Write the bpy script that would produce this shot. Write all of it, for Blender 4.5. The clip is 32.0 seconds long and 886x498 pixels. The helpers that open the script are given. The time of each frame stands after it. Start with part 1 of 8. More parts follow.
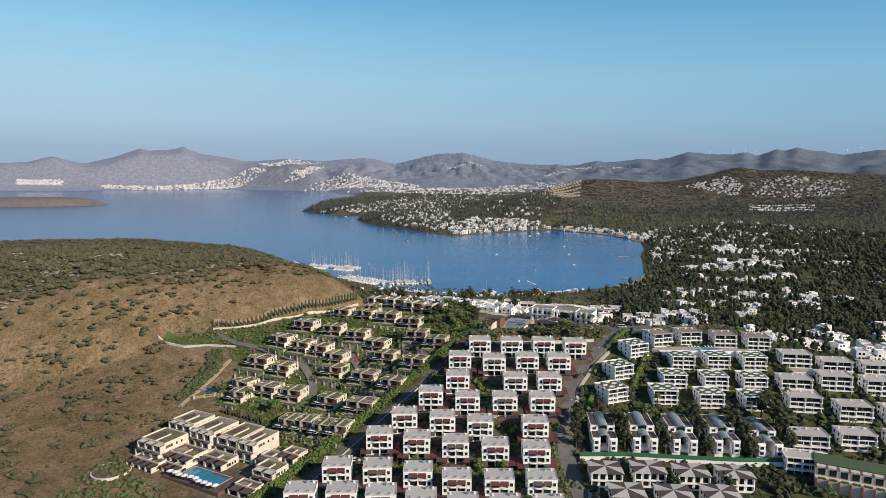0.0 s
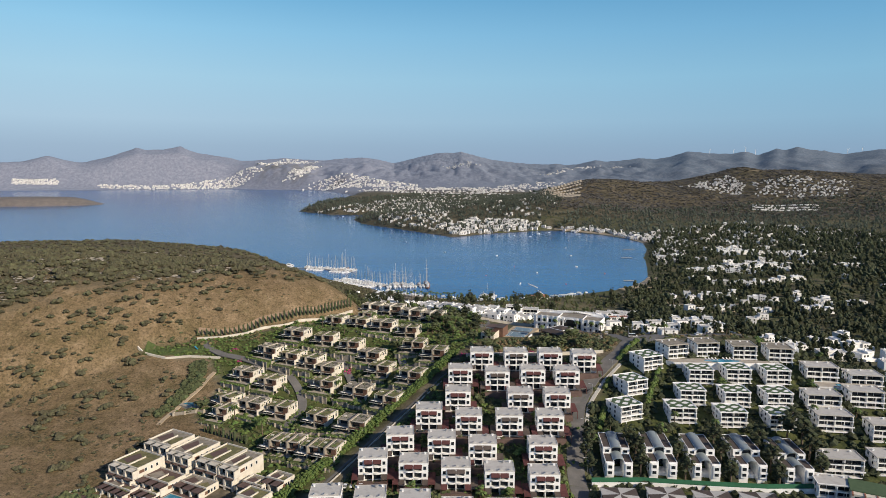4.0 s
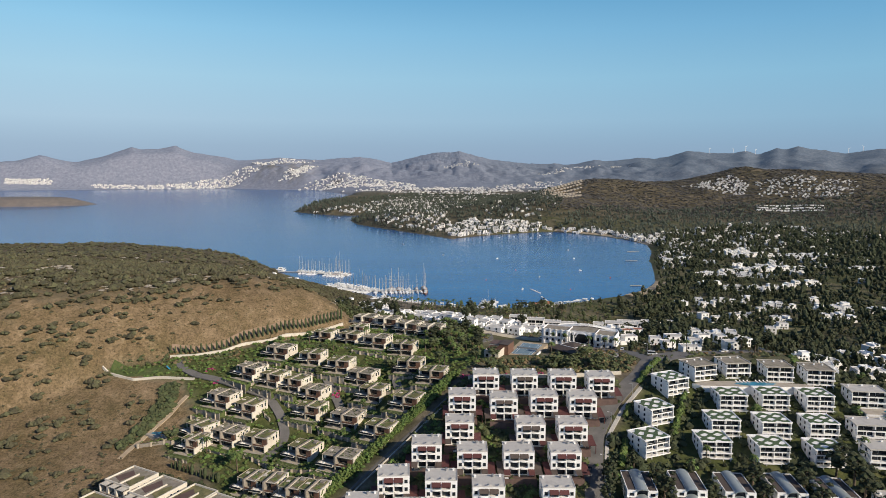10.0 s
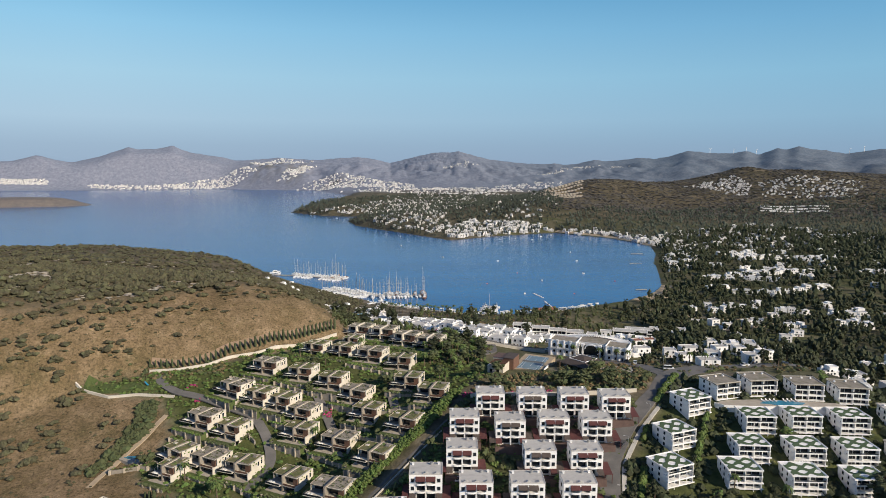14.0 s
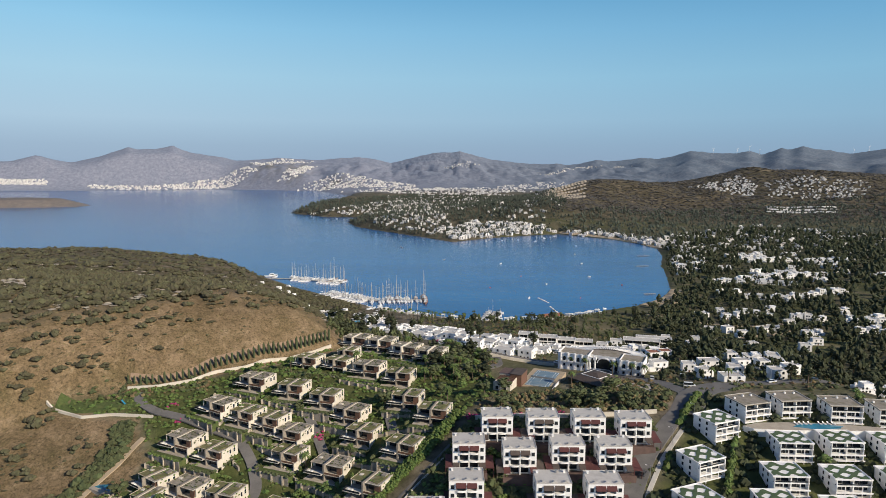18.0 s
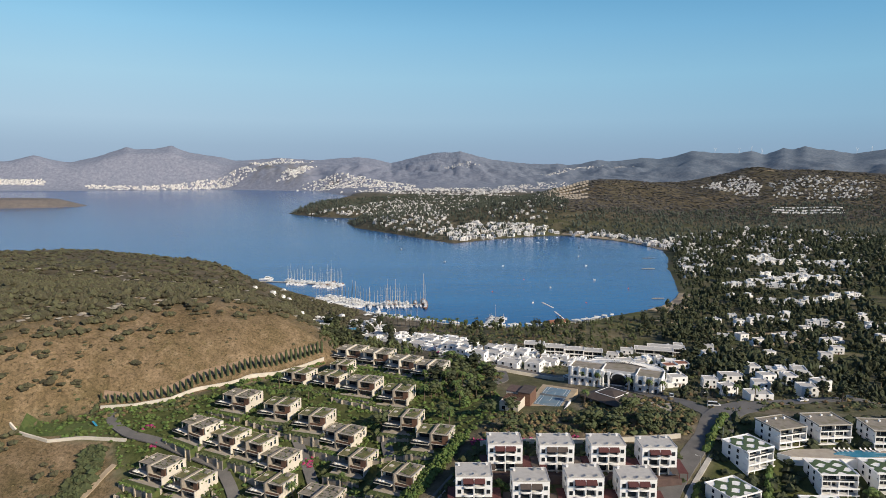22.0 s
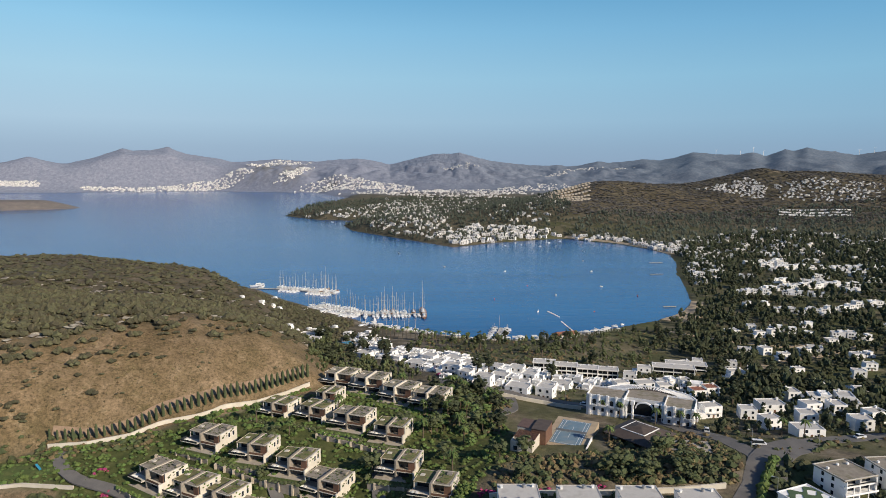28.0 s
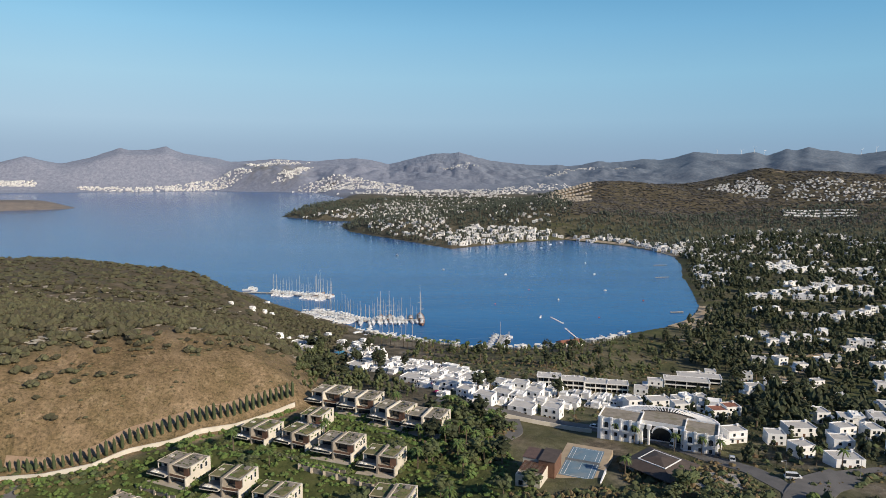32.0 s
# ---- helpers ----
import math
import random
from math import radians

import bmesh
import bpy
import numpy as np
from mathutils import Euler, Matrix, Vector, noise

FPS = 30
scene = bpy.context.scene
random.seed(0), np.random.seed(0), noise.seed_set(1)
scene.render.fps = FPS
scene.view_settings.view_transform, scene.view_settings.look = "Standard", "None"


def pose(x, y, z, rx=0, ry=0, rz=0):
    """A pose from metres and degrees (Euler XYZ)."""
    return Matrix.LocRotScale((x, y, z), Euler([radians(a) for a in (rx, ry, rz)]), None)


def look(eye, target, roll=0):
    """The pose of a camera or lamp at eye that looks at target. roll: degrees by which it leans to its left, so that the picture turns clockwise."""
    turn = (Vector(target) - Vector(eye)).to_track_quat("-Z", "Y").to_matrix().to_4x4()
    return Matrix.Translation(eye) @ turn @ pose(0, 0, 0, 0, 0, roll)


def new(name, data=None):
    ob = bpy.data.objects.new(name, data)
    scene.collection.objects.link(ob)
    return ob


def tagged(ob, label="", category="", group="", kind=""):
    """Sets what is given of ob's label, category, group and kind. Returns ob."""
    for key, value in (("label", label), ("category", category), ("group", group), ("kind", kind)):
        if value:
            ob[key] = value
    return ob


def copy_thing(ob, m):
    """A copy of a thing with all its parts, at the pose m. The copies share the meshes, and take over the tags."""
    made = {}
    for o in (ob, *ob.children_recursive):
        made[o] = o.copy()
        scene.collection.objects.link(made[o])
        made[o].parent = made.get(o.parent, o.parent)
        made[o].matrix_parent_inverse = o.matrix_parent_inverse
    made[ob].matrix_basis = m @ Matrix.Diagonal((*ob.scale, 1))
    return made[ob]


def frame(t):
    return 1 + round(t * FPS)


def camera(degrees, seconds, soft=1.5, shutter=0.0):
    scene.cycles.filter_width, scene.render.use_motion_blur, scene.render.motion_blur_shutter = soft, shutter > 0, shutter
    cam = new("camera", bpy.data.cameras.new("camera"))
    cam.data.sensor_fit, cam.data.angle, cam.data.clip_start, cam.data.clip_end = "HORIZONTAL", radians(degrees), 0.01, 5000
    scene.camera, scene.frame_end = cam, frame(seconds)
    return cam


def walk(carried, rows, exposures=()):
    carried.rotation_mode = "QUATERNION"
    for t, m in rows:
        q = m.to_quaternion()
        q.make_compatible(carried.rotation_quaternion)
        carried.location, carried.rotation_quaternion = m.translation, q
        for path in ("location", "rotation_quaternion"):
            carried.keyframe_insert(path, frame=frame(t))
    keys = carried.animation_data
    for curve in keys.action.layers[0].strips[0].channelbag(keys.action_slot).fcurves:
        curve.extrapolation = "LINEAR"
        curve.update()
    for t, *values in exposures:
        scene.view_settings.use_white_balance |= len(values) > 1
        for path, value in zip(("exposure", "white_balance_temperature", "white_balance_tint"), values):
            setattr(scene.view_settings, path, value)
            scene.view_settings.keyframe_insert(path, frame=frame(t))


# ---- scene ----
# the flight: seconds, x, y, z, tilt, yaw
PATH = [
    (0, 0.00, 0.00, 138.58, 82.681, -0.282),
    (1, 0.00, 5.97, 138.53, 82.678, -0.316),
    (2, 0.03, 11.98, 138.46, 82.664, -0.352),
    (3, 0.05, 17.99, 138.36, 82.648, -0.365),
    (6, -0.32, 36.24, 138.18, 82.618, -0.499),
    (7, -0.36, 42.17, 138.20, 82.614, -0.540),
    (8, -0.36, 48.01, 138.23, 82.606, -0.545),
    (9, -0.36, 53.88, 138.25, 82.595, -0.550),
    (10, -0.46, 59.79, 138.27, 82.597, -0.592),
    (11, -0.54, 65.74, 138.29, 82.617, -0.620),
    (12, -0.64, 71.64, 138.28, 82.615, -0.669),
    (13, -0.73, 77.58, 138.26, 82.615, -0.680),
    (14, -0.82, 83.56, 138.24, 82.610, -0.685),
    (17, -0.75, 101.35, 138.32, 82.622, -0.594),
    (18, -0.85, 107.38, 138.24, 82.618, -0.571),
    (19, -0.97, 113.40, 138.14, 82.608, -0.543),
    (20, -1.07, 119.44, 138.04, 82.604, -0.532),
    (21, -1.10, 125.48, 137.95, 82.604, -0.547),
    (22, -1.13, 131.48, 137.86, 82.627, -0.559),
    (23, -1.23, 137.44, 137.76, 82.666, -0.595),
    (24, -1.36, 143.41, 137.67, 82.698, -0.610),
    (25, -1.51, 149.43, 137.62, 82.732, -0.628),
    (28, -1.73, 167.49, 137.52, 82.753, -0.662),
    (29, -1.72, 173.42, 137.51, 82.735, -0.669),
    (30, -1.47, 179.41, 137.56, 82.729, -0.702),
    (31, -1.06, 185.43, 137.65, 82.738, -0.694),
    (32, -0.55, 191.47, 137.75, 82.729, -0.696),
]
cam = camera(69.0, 32.0, soft=0.8)
walk(cam, [(t, pose(x, y, z, rx, 0, rz)) for t, x, y, z, rx, rz in PATH])

# ---- light ----
SUN_AZ, SUN_EL = radians(127), radians(27)   # azimuth from +y towards +x
world = bpy.data.worlds.new("world")
scene.world = world
world.use_nodes = True
_n = world.node_tree.nodes
_sky = _n.new("ShaderNodeTexSky")
_sky.sky_type = "NISHITA"
_sky.sun_disc = False
_sky.sun_elevation, _sky.sun_rotation = SUN_EL, SUN_AZ
_sky.altitude, _sky.air_density, _sky.dust_density, _sky.ozone_density = 100, 0.8, 0.0, 3.0
_n["Background"].inputs["Strength"].default_value = 0.108
_tint = _n.new("ShaderNodeMix")
_tint.data_type, _tint.blend_type = "RGBA", "MULTIPLY"
_tint.inputs[0].default_value, _tint.inputs[7].default_value = 1.0, (0.92, 0.98, 1.06, 1)
world.node_tree.links.new(_sky.outputs[0], _tint.inputs[6])
world.node_tree.links.new(_tint.outputs[2], _n["Background"].inputs["Color"])
_sun = bpy.data.lights.new("sun", "SUN")
_sun.energy, _sun.angle, _sun.color = 5.2, radians(0.55), (1.0, 0.87, 0.69)
sun = new("sun", _sun)
_sd = Vector((math.sin(SUN_AZ) * math.cos(SUN_EL), math.cos(SUN_AZ) * math.cos(SUN_EL), math.sin(SUN_EL)))
sun.matrix_basis = look(_sd * 300, (0, 0, 0))
scene.view_settings.exposure = 0.06

# ---- plan of the land ----
# water's edge of the bay, the sea on the inside
COAST = [(-204, 886), (-160, 828), (-111, 778), (-63, 726), (-33, 699), (-10, 687), (34, 666), (72, 665), (121, 689), (152, 706), (200, 734), (234, 765), (261, 812),
         (288, 899), (313, 993), (349, 1087), (370, 1173), (362, 1240), (328, 1317), (246, 1406), (199, 1390), (111, 1343), (28, 1275), (-32, 1361), (-101, 1456),
         (-182, 1568), (-220, 1701), (-188, 1828), (-309, 1863), (-428, 1997), (-417, 2258), (-366, 2645), (-407, 3097), (-652, 3648), (-1287, 3900), (-2000, 3700),
         (-3200, 3500), (-4500, 2500), (-4500, 600), (-1200, 700), (-600, 1050), (-300, 960)]
HILL = [(-900, 250), (-300, 310), (-200, 345), (-140, 388), (-85, 412), (-50, 446), (-62, 520), (-100, 640), (-150, 760), (-230, 890), (-420, 1000), (-900, 960)]
ISLET = (-1480, 2350, 270, 130, 42)
# outline of the mountains: bearing and rise
SKYLINE_AT = [-120, 0, 35, 80, 112, 140, 185, 225, 240, 252, 285, 305, 317, 330, 350, 375, 400, 425, 450, 500, 545, 570, 600, 640, 665, 695, 720, 745, 775, 800,
              815, 840, 870, 905, 934, 970, 984, 1000, 1020, 1054, 1075, 1100, 1134, 1160, 1185, 1219, 1265, 1300, 1322, 1345, 1378, 1395, 1415, 1440, 1462, 1500, 1568, 1700]
SKYLINE_UP = [6, 6, 7, 17.5, 9, 5, 14, 26, 32, 27, 28, 31, 34, 27, 21, 17, 14, 8, 9, 13, 10, 9, 12, 14, 11, 4, 10, 16, 22, 22,
              24, 17, 10, 6, 3, 2, 3.5, 1, 2, 9.5, 7, 9, 13, 11, 15, 25, 21, 21, 25, 18, 30, 27, 33, 28, 26, 20, 29, 24]


def smooth(a, b, v):
    k = np.clip((v - a) / (b - a), 0, 1)
    return k * k * (3 - 2 * k)


def inside_by(poly, x, y):
    """Distance to the outline, above zero inside."""
    best = np.full(np.shape(x), 1e9)
    odd = np.zeros(np.shape(x), bool)
    for (ax, ay), (bx, by) in zip(poly, poly[1:] + poly[:1]):
        dx, dy = bx - ax, by - ay
        k = np.clip(((x - ax) * dx + (y - ay) * dy) / (dx * dx + dy * dy), 0, 1)
        best = np.minimum(best, np.hypot(x - ax - k * dx, y - ay - k * dy))
        odd ^= ((ay > y) != (by > y)) & (x < (bx - ax) * (y - ay) / (by - ay + 1e-12) + ax)
    return np.where(odd, best, -best)


def wave(x, y, size, seed=0.0):
    """Cheap rolling relief between -1 and 1."""
    a, b = x / size + seed, y / size - seed
    return (np.sin(a * 1.7 + 1.3 * np.sin(b * 1.1 + seed)) * np.cos(b * 1.9 + 1.1 * np.sin(a * 0.9)) + 0.5 * np.sin(a * 3.9 + b * 2.3 + 2 * np.sin(b * 1.7))) / 1.5


def height(x, y):
    x, y = np.asarray(x, float), np.asarray(y, float)
    right = np.interp(y, [180, 240, 263, 290, 327, 345, 365, 385, 400, 423, 450, 480, 541, 586, 620, 700], [6, 10, 13, 22, 34, 40, 43, 41, 38, 36, 32, 26, 13, 4.5, 1.8, 1.3])
    left = np.interp(y, [180, 240, 280, 329, 346, 373, 400, 440, 470, 520, 600, 650, 700, 800, 880], [6, 9, 12, 19, 25, 36, 41, 41, 37, 27, 14, 7, 4, 3, 2])
    z = left + (right - left) * smooth(-60, 10, x + (y - 330) * -0.5)
    plain = np.interp(y, [350, 420, 480, 560, 700], [30, 20, 11, 4, 2])
    z = z + (np.minimum(z, plain) - z) * smooth(170, 240, x)
    d = inside_by(HILL, x, y)
    z = z + 36 * (1 - np.exp(-np.maximum(d, 0) / 34)) + 1.2 * wave(x, y, 23) * smooth(0, 40, d)
    z = z + 13 * np.exp(-((x + 330) / 140) ** 2 - ((y - 640) / 130) ** 2)
    # rising ground beyond the bay
    z = z + smooth(900, 2600, y) * 22
    for cx, cy, sx, sy, h in ((270, 1700, 230, 200, 40), (-60, 1560, 120, 130, 12), (1000, 2080, 420, 330, 92), (1750, 2000, 500, 420, 90), (462, 2000, 190, 170, 57), (953, 2071, 60, 60, 18)):
        z = z + h * np.exp(-((x - cx) / sx) ** 2 - ((y - cy) / sy) ** 2)
    z = z + wave(x, y, 90, 1.0) * 5 * smooth(1300, 1900, y)
    # mountains round the horizon
    far = np.hypot(x, y - 90)
    u = 784 + 1141 * np.tan(np.clip(np.arctan2(x, y - 90), -1.2, 1.2)) - 10
    up = np.interp(u, SKYLINE_AT, SKYLINE_UP)
    crest = 138 + up * 3.96 * np.cos(np.clip(np.arctan2(x, y - 90), -1.2, 1.2)) + 2.5 * wave(u * 10, far, 61, 3.0) + 3.5 * np.abs(wave(u * 10, far, 27, 5.0)) * smooth(5, 20, up)
    k = smooth(3300, 4500, far)
    z = z * (1 - k) + k * (crest * (0.9 + 0.1 * smooth(4300, 4520, far)) + 10 * wave(x, y, 210, 4.0) * smooth(4480, 4200, far)) + 4 * k * (1 - k) * (14 * wave(x, y, 170, 7.0) + 9 * wave(x, y, 70, 8.0))
    z = z + k * (1 - k) * (70 * np.abs(wave(x, y, 150, 6.0)) + 46 * np.abs(wave(x, y, 62, 2.0))) - smooth(4560, 4900, far) * 60
    # the sea
    wet = inside_by(COAST, x, y)
    shore = np.maximum(-wet, 0)
    flat = np.where(y > 3000, 260.0, np.where(y > 1000, 70.0, 40.0))
    z = np.where(wet > 0, -2.5 * smooth(0, 25, wet) - 0.05, 0.25 + np.minimum(z, shore * 0.9) * smooth(-0.5 * flat, flat, shore))
    ix, iy, isx, isy, ih = ISLET
    e = 1 - ((x - ix) / isx) ** 2 - ((y - iy) / isy) ** 2
    z = np.where(e > -0.2, np.maximum(z, ih * np.minimum(e, 0.6) - 0.3), z)
    return z


def ground_at(x, y):
    return float(height(x, y))


# ---- materials ----
def material(name, dark, light, size=1.0, rough=0.8, metal=0.0, bump=0.0, fine=8.0, vary=0.0, stain=None, stain_size=0.15, stain_amount=0.35, spec=0.4):
    """Two tones in a broad noise and a fine grain, optional stains, relief and a tone that varies from piece to piece."""
    m = bpy.data.materials.new(name)
    m.use_nodes = True
    t, n, ln = m.node_tree, m.node_tree.nodes, m.node_tree.links.new
    b = n["Principled BSDF"]
    b.inputs["Roughness"].default_value, b.inputs["Metallic"].default_value, b.inputs["Specular IOR Level"].default_value = rough, metal, spec
    co = n.new("ShaderNodeNewGeometry").outputs["Position"]
    big, small = n.new("ShaderNodeTexNoise"), n.new("ShaderNodeTexNoise")
    for tex, s, d in ((big, 1.0 / size, 4), (small, fine / size, 3)):
        tex.inputs["Scale"].default_value, tex.inputs["Detail"].default_value = s, d
        ln(co, tex.inputs["Vector"])
    add = n.new("ShaderNodeMath")
    add.operation = "MULTIPLY_ADD"
    add.inputs[1].default_value = 0.5
    ln(small.outputs["Fac"], add.inputs[0])
    half = n.new("ShaderNodeMath")
    half.operation = "MULTIPLY_ADD"
    half.inputs[1].default_value, half.inputs[2].default_value = 1.4, -0.45
    ln(big.outputs["Fac"], half.inputs[0])
    ln(half.outputs[0], add.inputs[2])
    mix = n.new("ShaderNodeMix")
    mix.data_type = "RGBA"
    mix.inputs[6].default_value, mix.inputs[7].default_value = (*dark, 1), (*light, 1)
    ln(add.outputs[0], mix.inputs[0])
    col = mix.outputs[2]
    if stain:
        st = n.new("ShaderNodeTexNoise")
        st.inputs["Scale"].default_value, st.inputs["Detail"].default_value = stain_size, 6
        ln(co, st.inputs["Vector"])
        k = n.new("ShaderNodeMapRange")
        k.inputs[1].default_value, k.inputs[2].default_value, k.inputs[4].default_value = 0.5, 0.68, stain_amount
        ln(st.outputs["Fac"], k.inputs[0])
        mx = n.new("ShaderNodeMix")
        mx.data_type = "RGBA"
        mx.inputs[7].default_value = (*stain, 1)
        ln(k.outputs[0], mx.inputs[0])
        ln(col, mx.inputs[6])
        col = mx.outputs[2]
    if vary:
        inf, geo = n.new("ShaderNodeObjectInfo"), n.new("ShaderNodeNewGeometry")
        both = n.new("ShaderNodeMath")
        both.operation = "ADD"
        ln(inf.outputs["Random"], both.inputs[0])
        ln(geo.outputs["Random Per Island"], both.inputs[1])
        hsv = n.new("ShaderNodeHueSaturation")
        k = n.new("ShaderNodeMapRange")
        k.inputs[2].default_value, k.inputs[3].default_value, k.inputs[4].default_value = 2.0, 1 - vary, 1 + vary
        ln(both.outputs[0], k.inputs[0])
        ln(k.outputs[0], hsv.inputs["Value"])
        h = n.new("ShaderNodeMapRange")
        h.inputs[2].default_value, h.inputs[3].default_value, h.inputs[4].default_value = 1.0, 0.5 - vary * 0.06, 0.5 + vary * 0.06
        ln(geo.outputs["Random Per Island"], h.inputs[0])
        ln(h.outputs[0], hsv.inputs["Hue"])
        ln(col, hsv.inputs["Color"])
        col = hsv.outputs["Color"]
    ln(col, b.inputs["Base Color"])
    if bump:
        bp = n.new("ShaderNodeBump")
        bp.inputs["Strength"].default_value, bp.inputs["Distance"].default_value = 0.8, bump
        ln(small.outputs["Fac"], bp.inputs["Height"])
        ln(bp.outputs["Normal"], b.inputs["Normal"])
    return m


PLASTER = material("white_plaster", (0.75, 0.74, 0.72), (0.86, 0.85, 0.83), 3.0, 0.85, stain=(0.55, 0.52, 0.47), stain_size=0.3, stain_amount=0.25, vary=0.05)
CREAM = material("cream_render", (0.52, 0.47, 0.39), (0.66, 0.61, 0.52), 3.0, 0.85, stain=(0.4, 0.35, 0.27), stain_size=0.25, vary=0.06)
STONE = material("grey_stone", (0.19, 0.165, 0.135), (0.31, 0.275, 0.23), 1.2, 0.9, bump=0.05, vary=0.08)
ROOFGREY = material("grey_roof_felt", (0.42, 0.405, 0.38), (0.55, 0.53, 0.50), 2.5, 0.9, stain=(0.28, 0.26, 0.24), stain_size=0.4, stain_amount=0.5, vary=0.08)
ROOFGRAVEL = material("gravel_roof", (0.18, 0.155, 0.125), (0.33, 0.295, 0.245), 2.0, 0.95, stain=(0.14, 0.13, 0.06), stain_size=0.35, stain_amount=0.6, vary=0.1)
ROOFGREEN = material("planted_roof", (0.075, 0.082, 0.032), (0.20, 0.18, 0.085), 1.6, 0.95, bump=0.1, stain=(0.27, 0.22, 0.11), stain_size=0.35, stain_amount=0.6, vary=0.15)
GREENFELT = material("green_roof_strip", (0.05, 0.085, 0.04), (0.085, 0.13, 0.065), 1.5, 0.95, vary=0.1)
GLASS = material("window_glass", (0.012, 0.016, 0.02), (0.03, 0.036, 0.042), 2.0, 0.08, spec=0.35, vary=0.3)
SHUTTER = material("window_frame_white", (0.62, 0.62, 0.61), (0.74, 0.74, 0.73), 1.0, 0.5)
TIMBER = material("brown_timber", (0.10, 0.052, 0.034), (0.185, 0.098, 0.064), 0.8, 0.7, vary=0.15)
REDTILE = material("red_awning", (0.066, 0.022, 0.022), (0.115, 0.04, 0.038), 1.0, 0.8, vary=0.2)
DARKROOF = material("dark_brown_roof", (0.058, 0.044, 0.038), (0.105, 0.082, 0.07), 1.5, 0.8, vary=0.12)
CLAYTILE = material("clay_tile_roof", (0.20, 0.08, 0.05), (0.33, 0.14, 0.09), 0.8, 0.85, bump=0.05, vary=0.15)
VAULT = material("grey_metal_vault", (0.30, 0.35, 0.36), (0.42, 0.46, 0.47), 2.0, 0.45, 0.3, stain=(0.22, 0.25, 0.25), stain_size=0.5)
CONCRETE = material("pale_concrete", (0.38, 0.36, 0.32), (0.54, 0.51, 0.46), 2.5, 0.9, stain=(0.27, 0.24, 0.2), stain_size=0.3, stain_amount=0.5, vary=0.05)
ASPHALT = material("worn_asphalt", (0.105, 0.10, 0.095), (0.175, 0.165, 0.155), 4.0, 0.9, stain=(0.08, 0.08, 0.08), stain_size=0.12, stain_amount=0.5)
PAVING = material("beige_paving", (0.33, 0.29, 0.235), (0.46, 0.41, 0.34), 2.0, 0.9, stain=(0.24, 0.2, 0.16), stain_size=0.2)
DECK = material("dark_red_deck", (0.085, 0.055, 0.048), (0.15, 0.098, 0.082), 1.5, 0.8)
POOLWATER = material("pool_water", (0.025, 0.17, 0.27), (0.05, 0.25, 0.36), 3.0, 0.06, spec=0.5)
COURTBLUE = material("faded_blue_court", (0.10, 0.175, 0.24), (0.17, 0.25, 0.31), 2.5, 0.9, stain=(0.3, 0.3, 0.27), stain_size=0.3)
SAND = material("sandy_earth", (0.34, 0.26, 0.17), (0.46, 0.37, 0.26), 3.0, 0.95, stain=(0.22, 0.18, 0.12))
GREENNET = material("green_fence_net", (0.02, 0.10, 0.05), (0.03, 0.14, 0.07), 1.0, 0.8)
HEDGE_LEAF = material("hedge_leaf", (0.048, 0.085, 0.018), (0.14, 0.19, 0.048), 0.8, 0.85, vary=0.3)
LEAF_DARK = material("pine_leaf", (0.020, 0.027, 0.013), (0.058, 0.066, 0.029), 1.2, 0.9, vary=0.35)
LEAF_OLIVE = material("olive_leaf", (0.045, 0.058, 0.024), (0.105, 0.118, 0.048), 1.2, 0.9, vary=0.35)
LEAF_BRIGHT = material("bright_leaf", (0.05, 0.085, 0.02), (0.13, 0.17, 0.05), 1.0, 0.85, vary=0.35)
LEAF_CYPRESS = material("cypress_leaf", (0.040, 0.052, 0.022), (0.080, 0.096, 0.042), 0.8, 0.9, vary=0.25)
SCRUB = material("scrub_leaf", (0.041, 0.041, 0.021), (0.110, 0.101, 0.055), 2.5, 0.95, vary=0.4)
DRYSCRUB = material("dry_bush", (0.12, 0.09, 0.045), (0.20, 0.15, 0.075), 1.5, 0.95, vary=0.3)
FLOWER = material("bougainvillea", (0.28, 0.03, 0.11), (0.45, 0.06, 0.17), 0.6, 0.8, vary=0.3)
BARK = material("bark", (0.09, 0.065, 0.045), (0.17, 0.13, 0.09), 0.5, 0.95)
HULL = material("white_hull", (0.68, 0.68, 0.67), (0.8, 0.8, 0.79), 2.0, 0.35, vary=0.08)
WOODHULL = material("varnished_hull", (0.22, 0.10, 0.05), (0.34, 0.17, 0.09), 1.0, 0.45, vary=0.15)
MAST = material("pale_mast", (0.42, 0.38, 0.34), (0.58, 0.54, 0.5), 1.0, 0.5)
CARWHITE = material("car_paint_white", (0.66, 0.66, 0.66), (0.74, 0.74, 0.74), 1.0, 0.3, vary=0.1)
CARDARK = material("car_paint_dark", (0.04, 0.042, 0.05), (0.07, 0.07, 0.08), 1.0, 0.3, vary=0.3)
TYRE = material("tyre_rubber", (0.02, 0.02, 0.02), (0.035, 0.035, 0.035), 0.5, 0.9)
METAL = material("grey_metal", (0.3, 0.3, 0.3), (0.42, 0.42, 0.42), 1.0, 0.5, 0.6)
LIMESTONE = material("pale_limestone", (0.27, 0.235, 0.19), (0.42, 0.375, 0.31), 1.5, 0.95, bump=0.1, vary=0.2)
# brown scrub, its colour lightened and greyed to carry haze
FARSCRUB = material("hazed_brown_scrub", (0.060, 0.058, 0.053), (0.130, 0.118, 0.102), 6.0, 0.95, vary=0.35)
# pine leaf with haze put into its colour, for the far woods
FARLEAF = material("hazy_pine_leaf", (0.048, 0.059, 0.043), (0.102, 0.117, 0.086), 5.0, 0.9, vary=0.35)
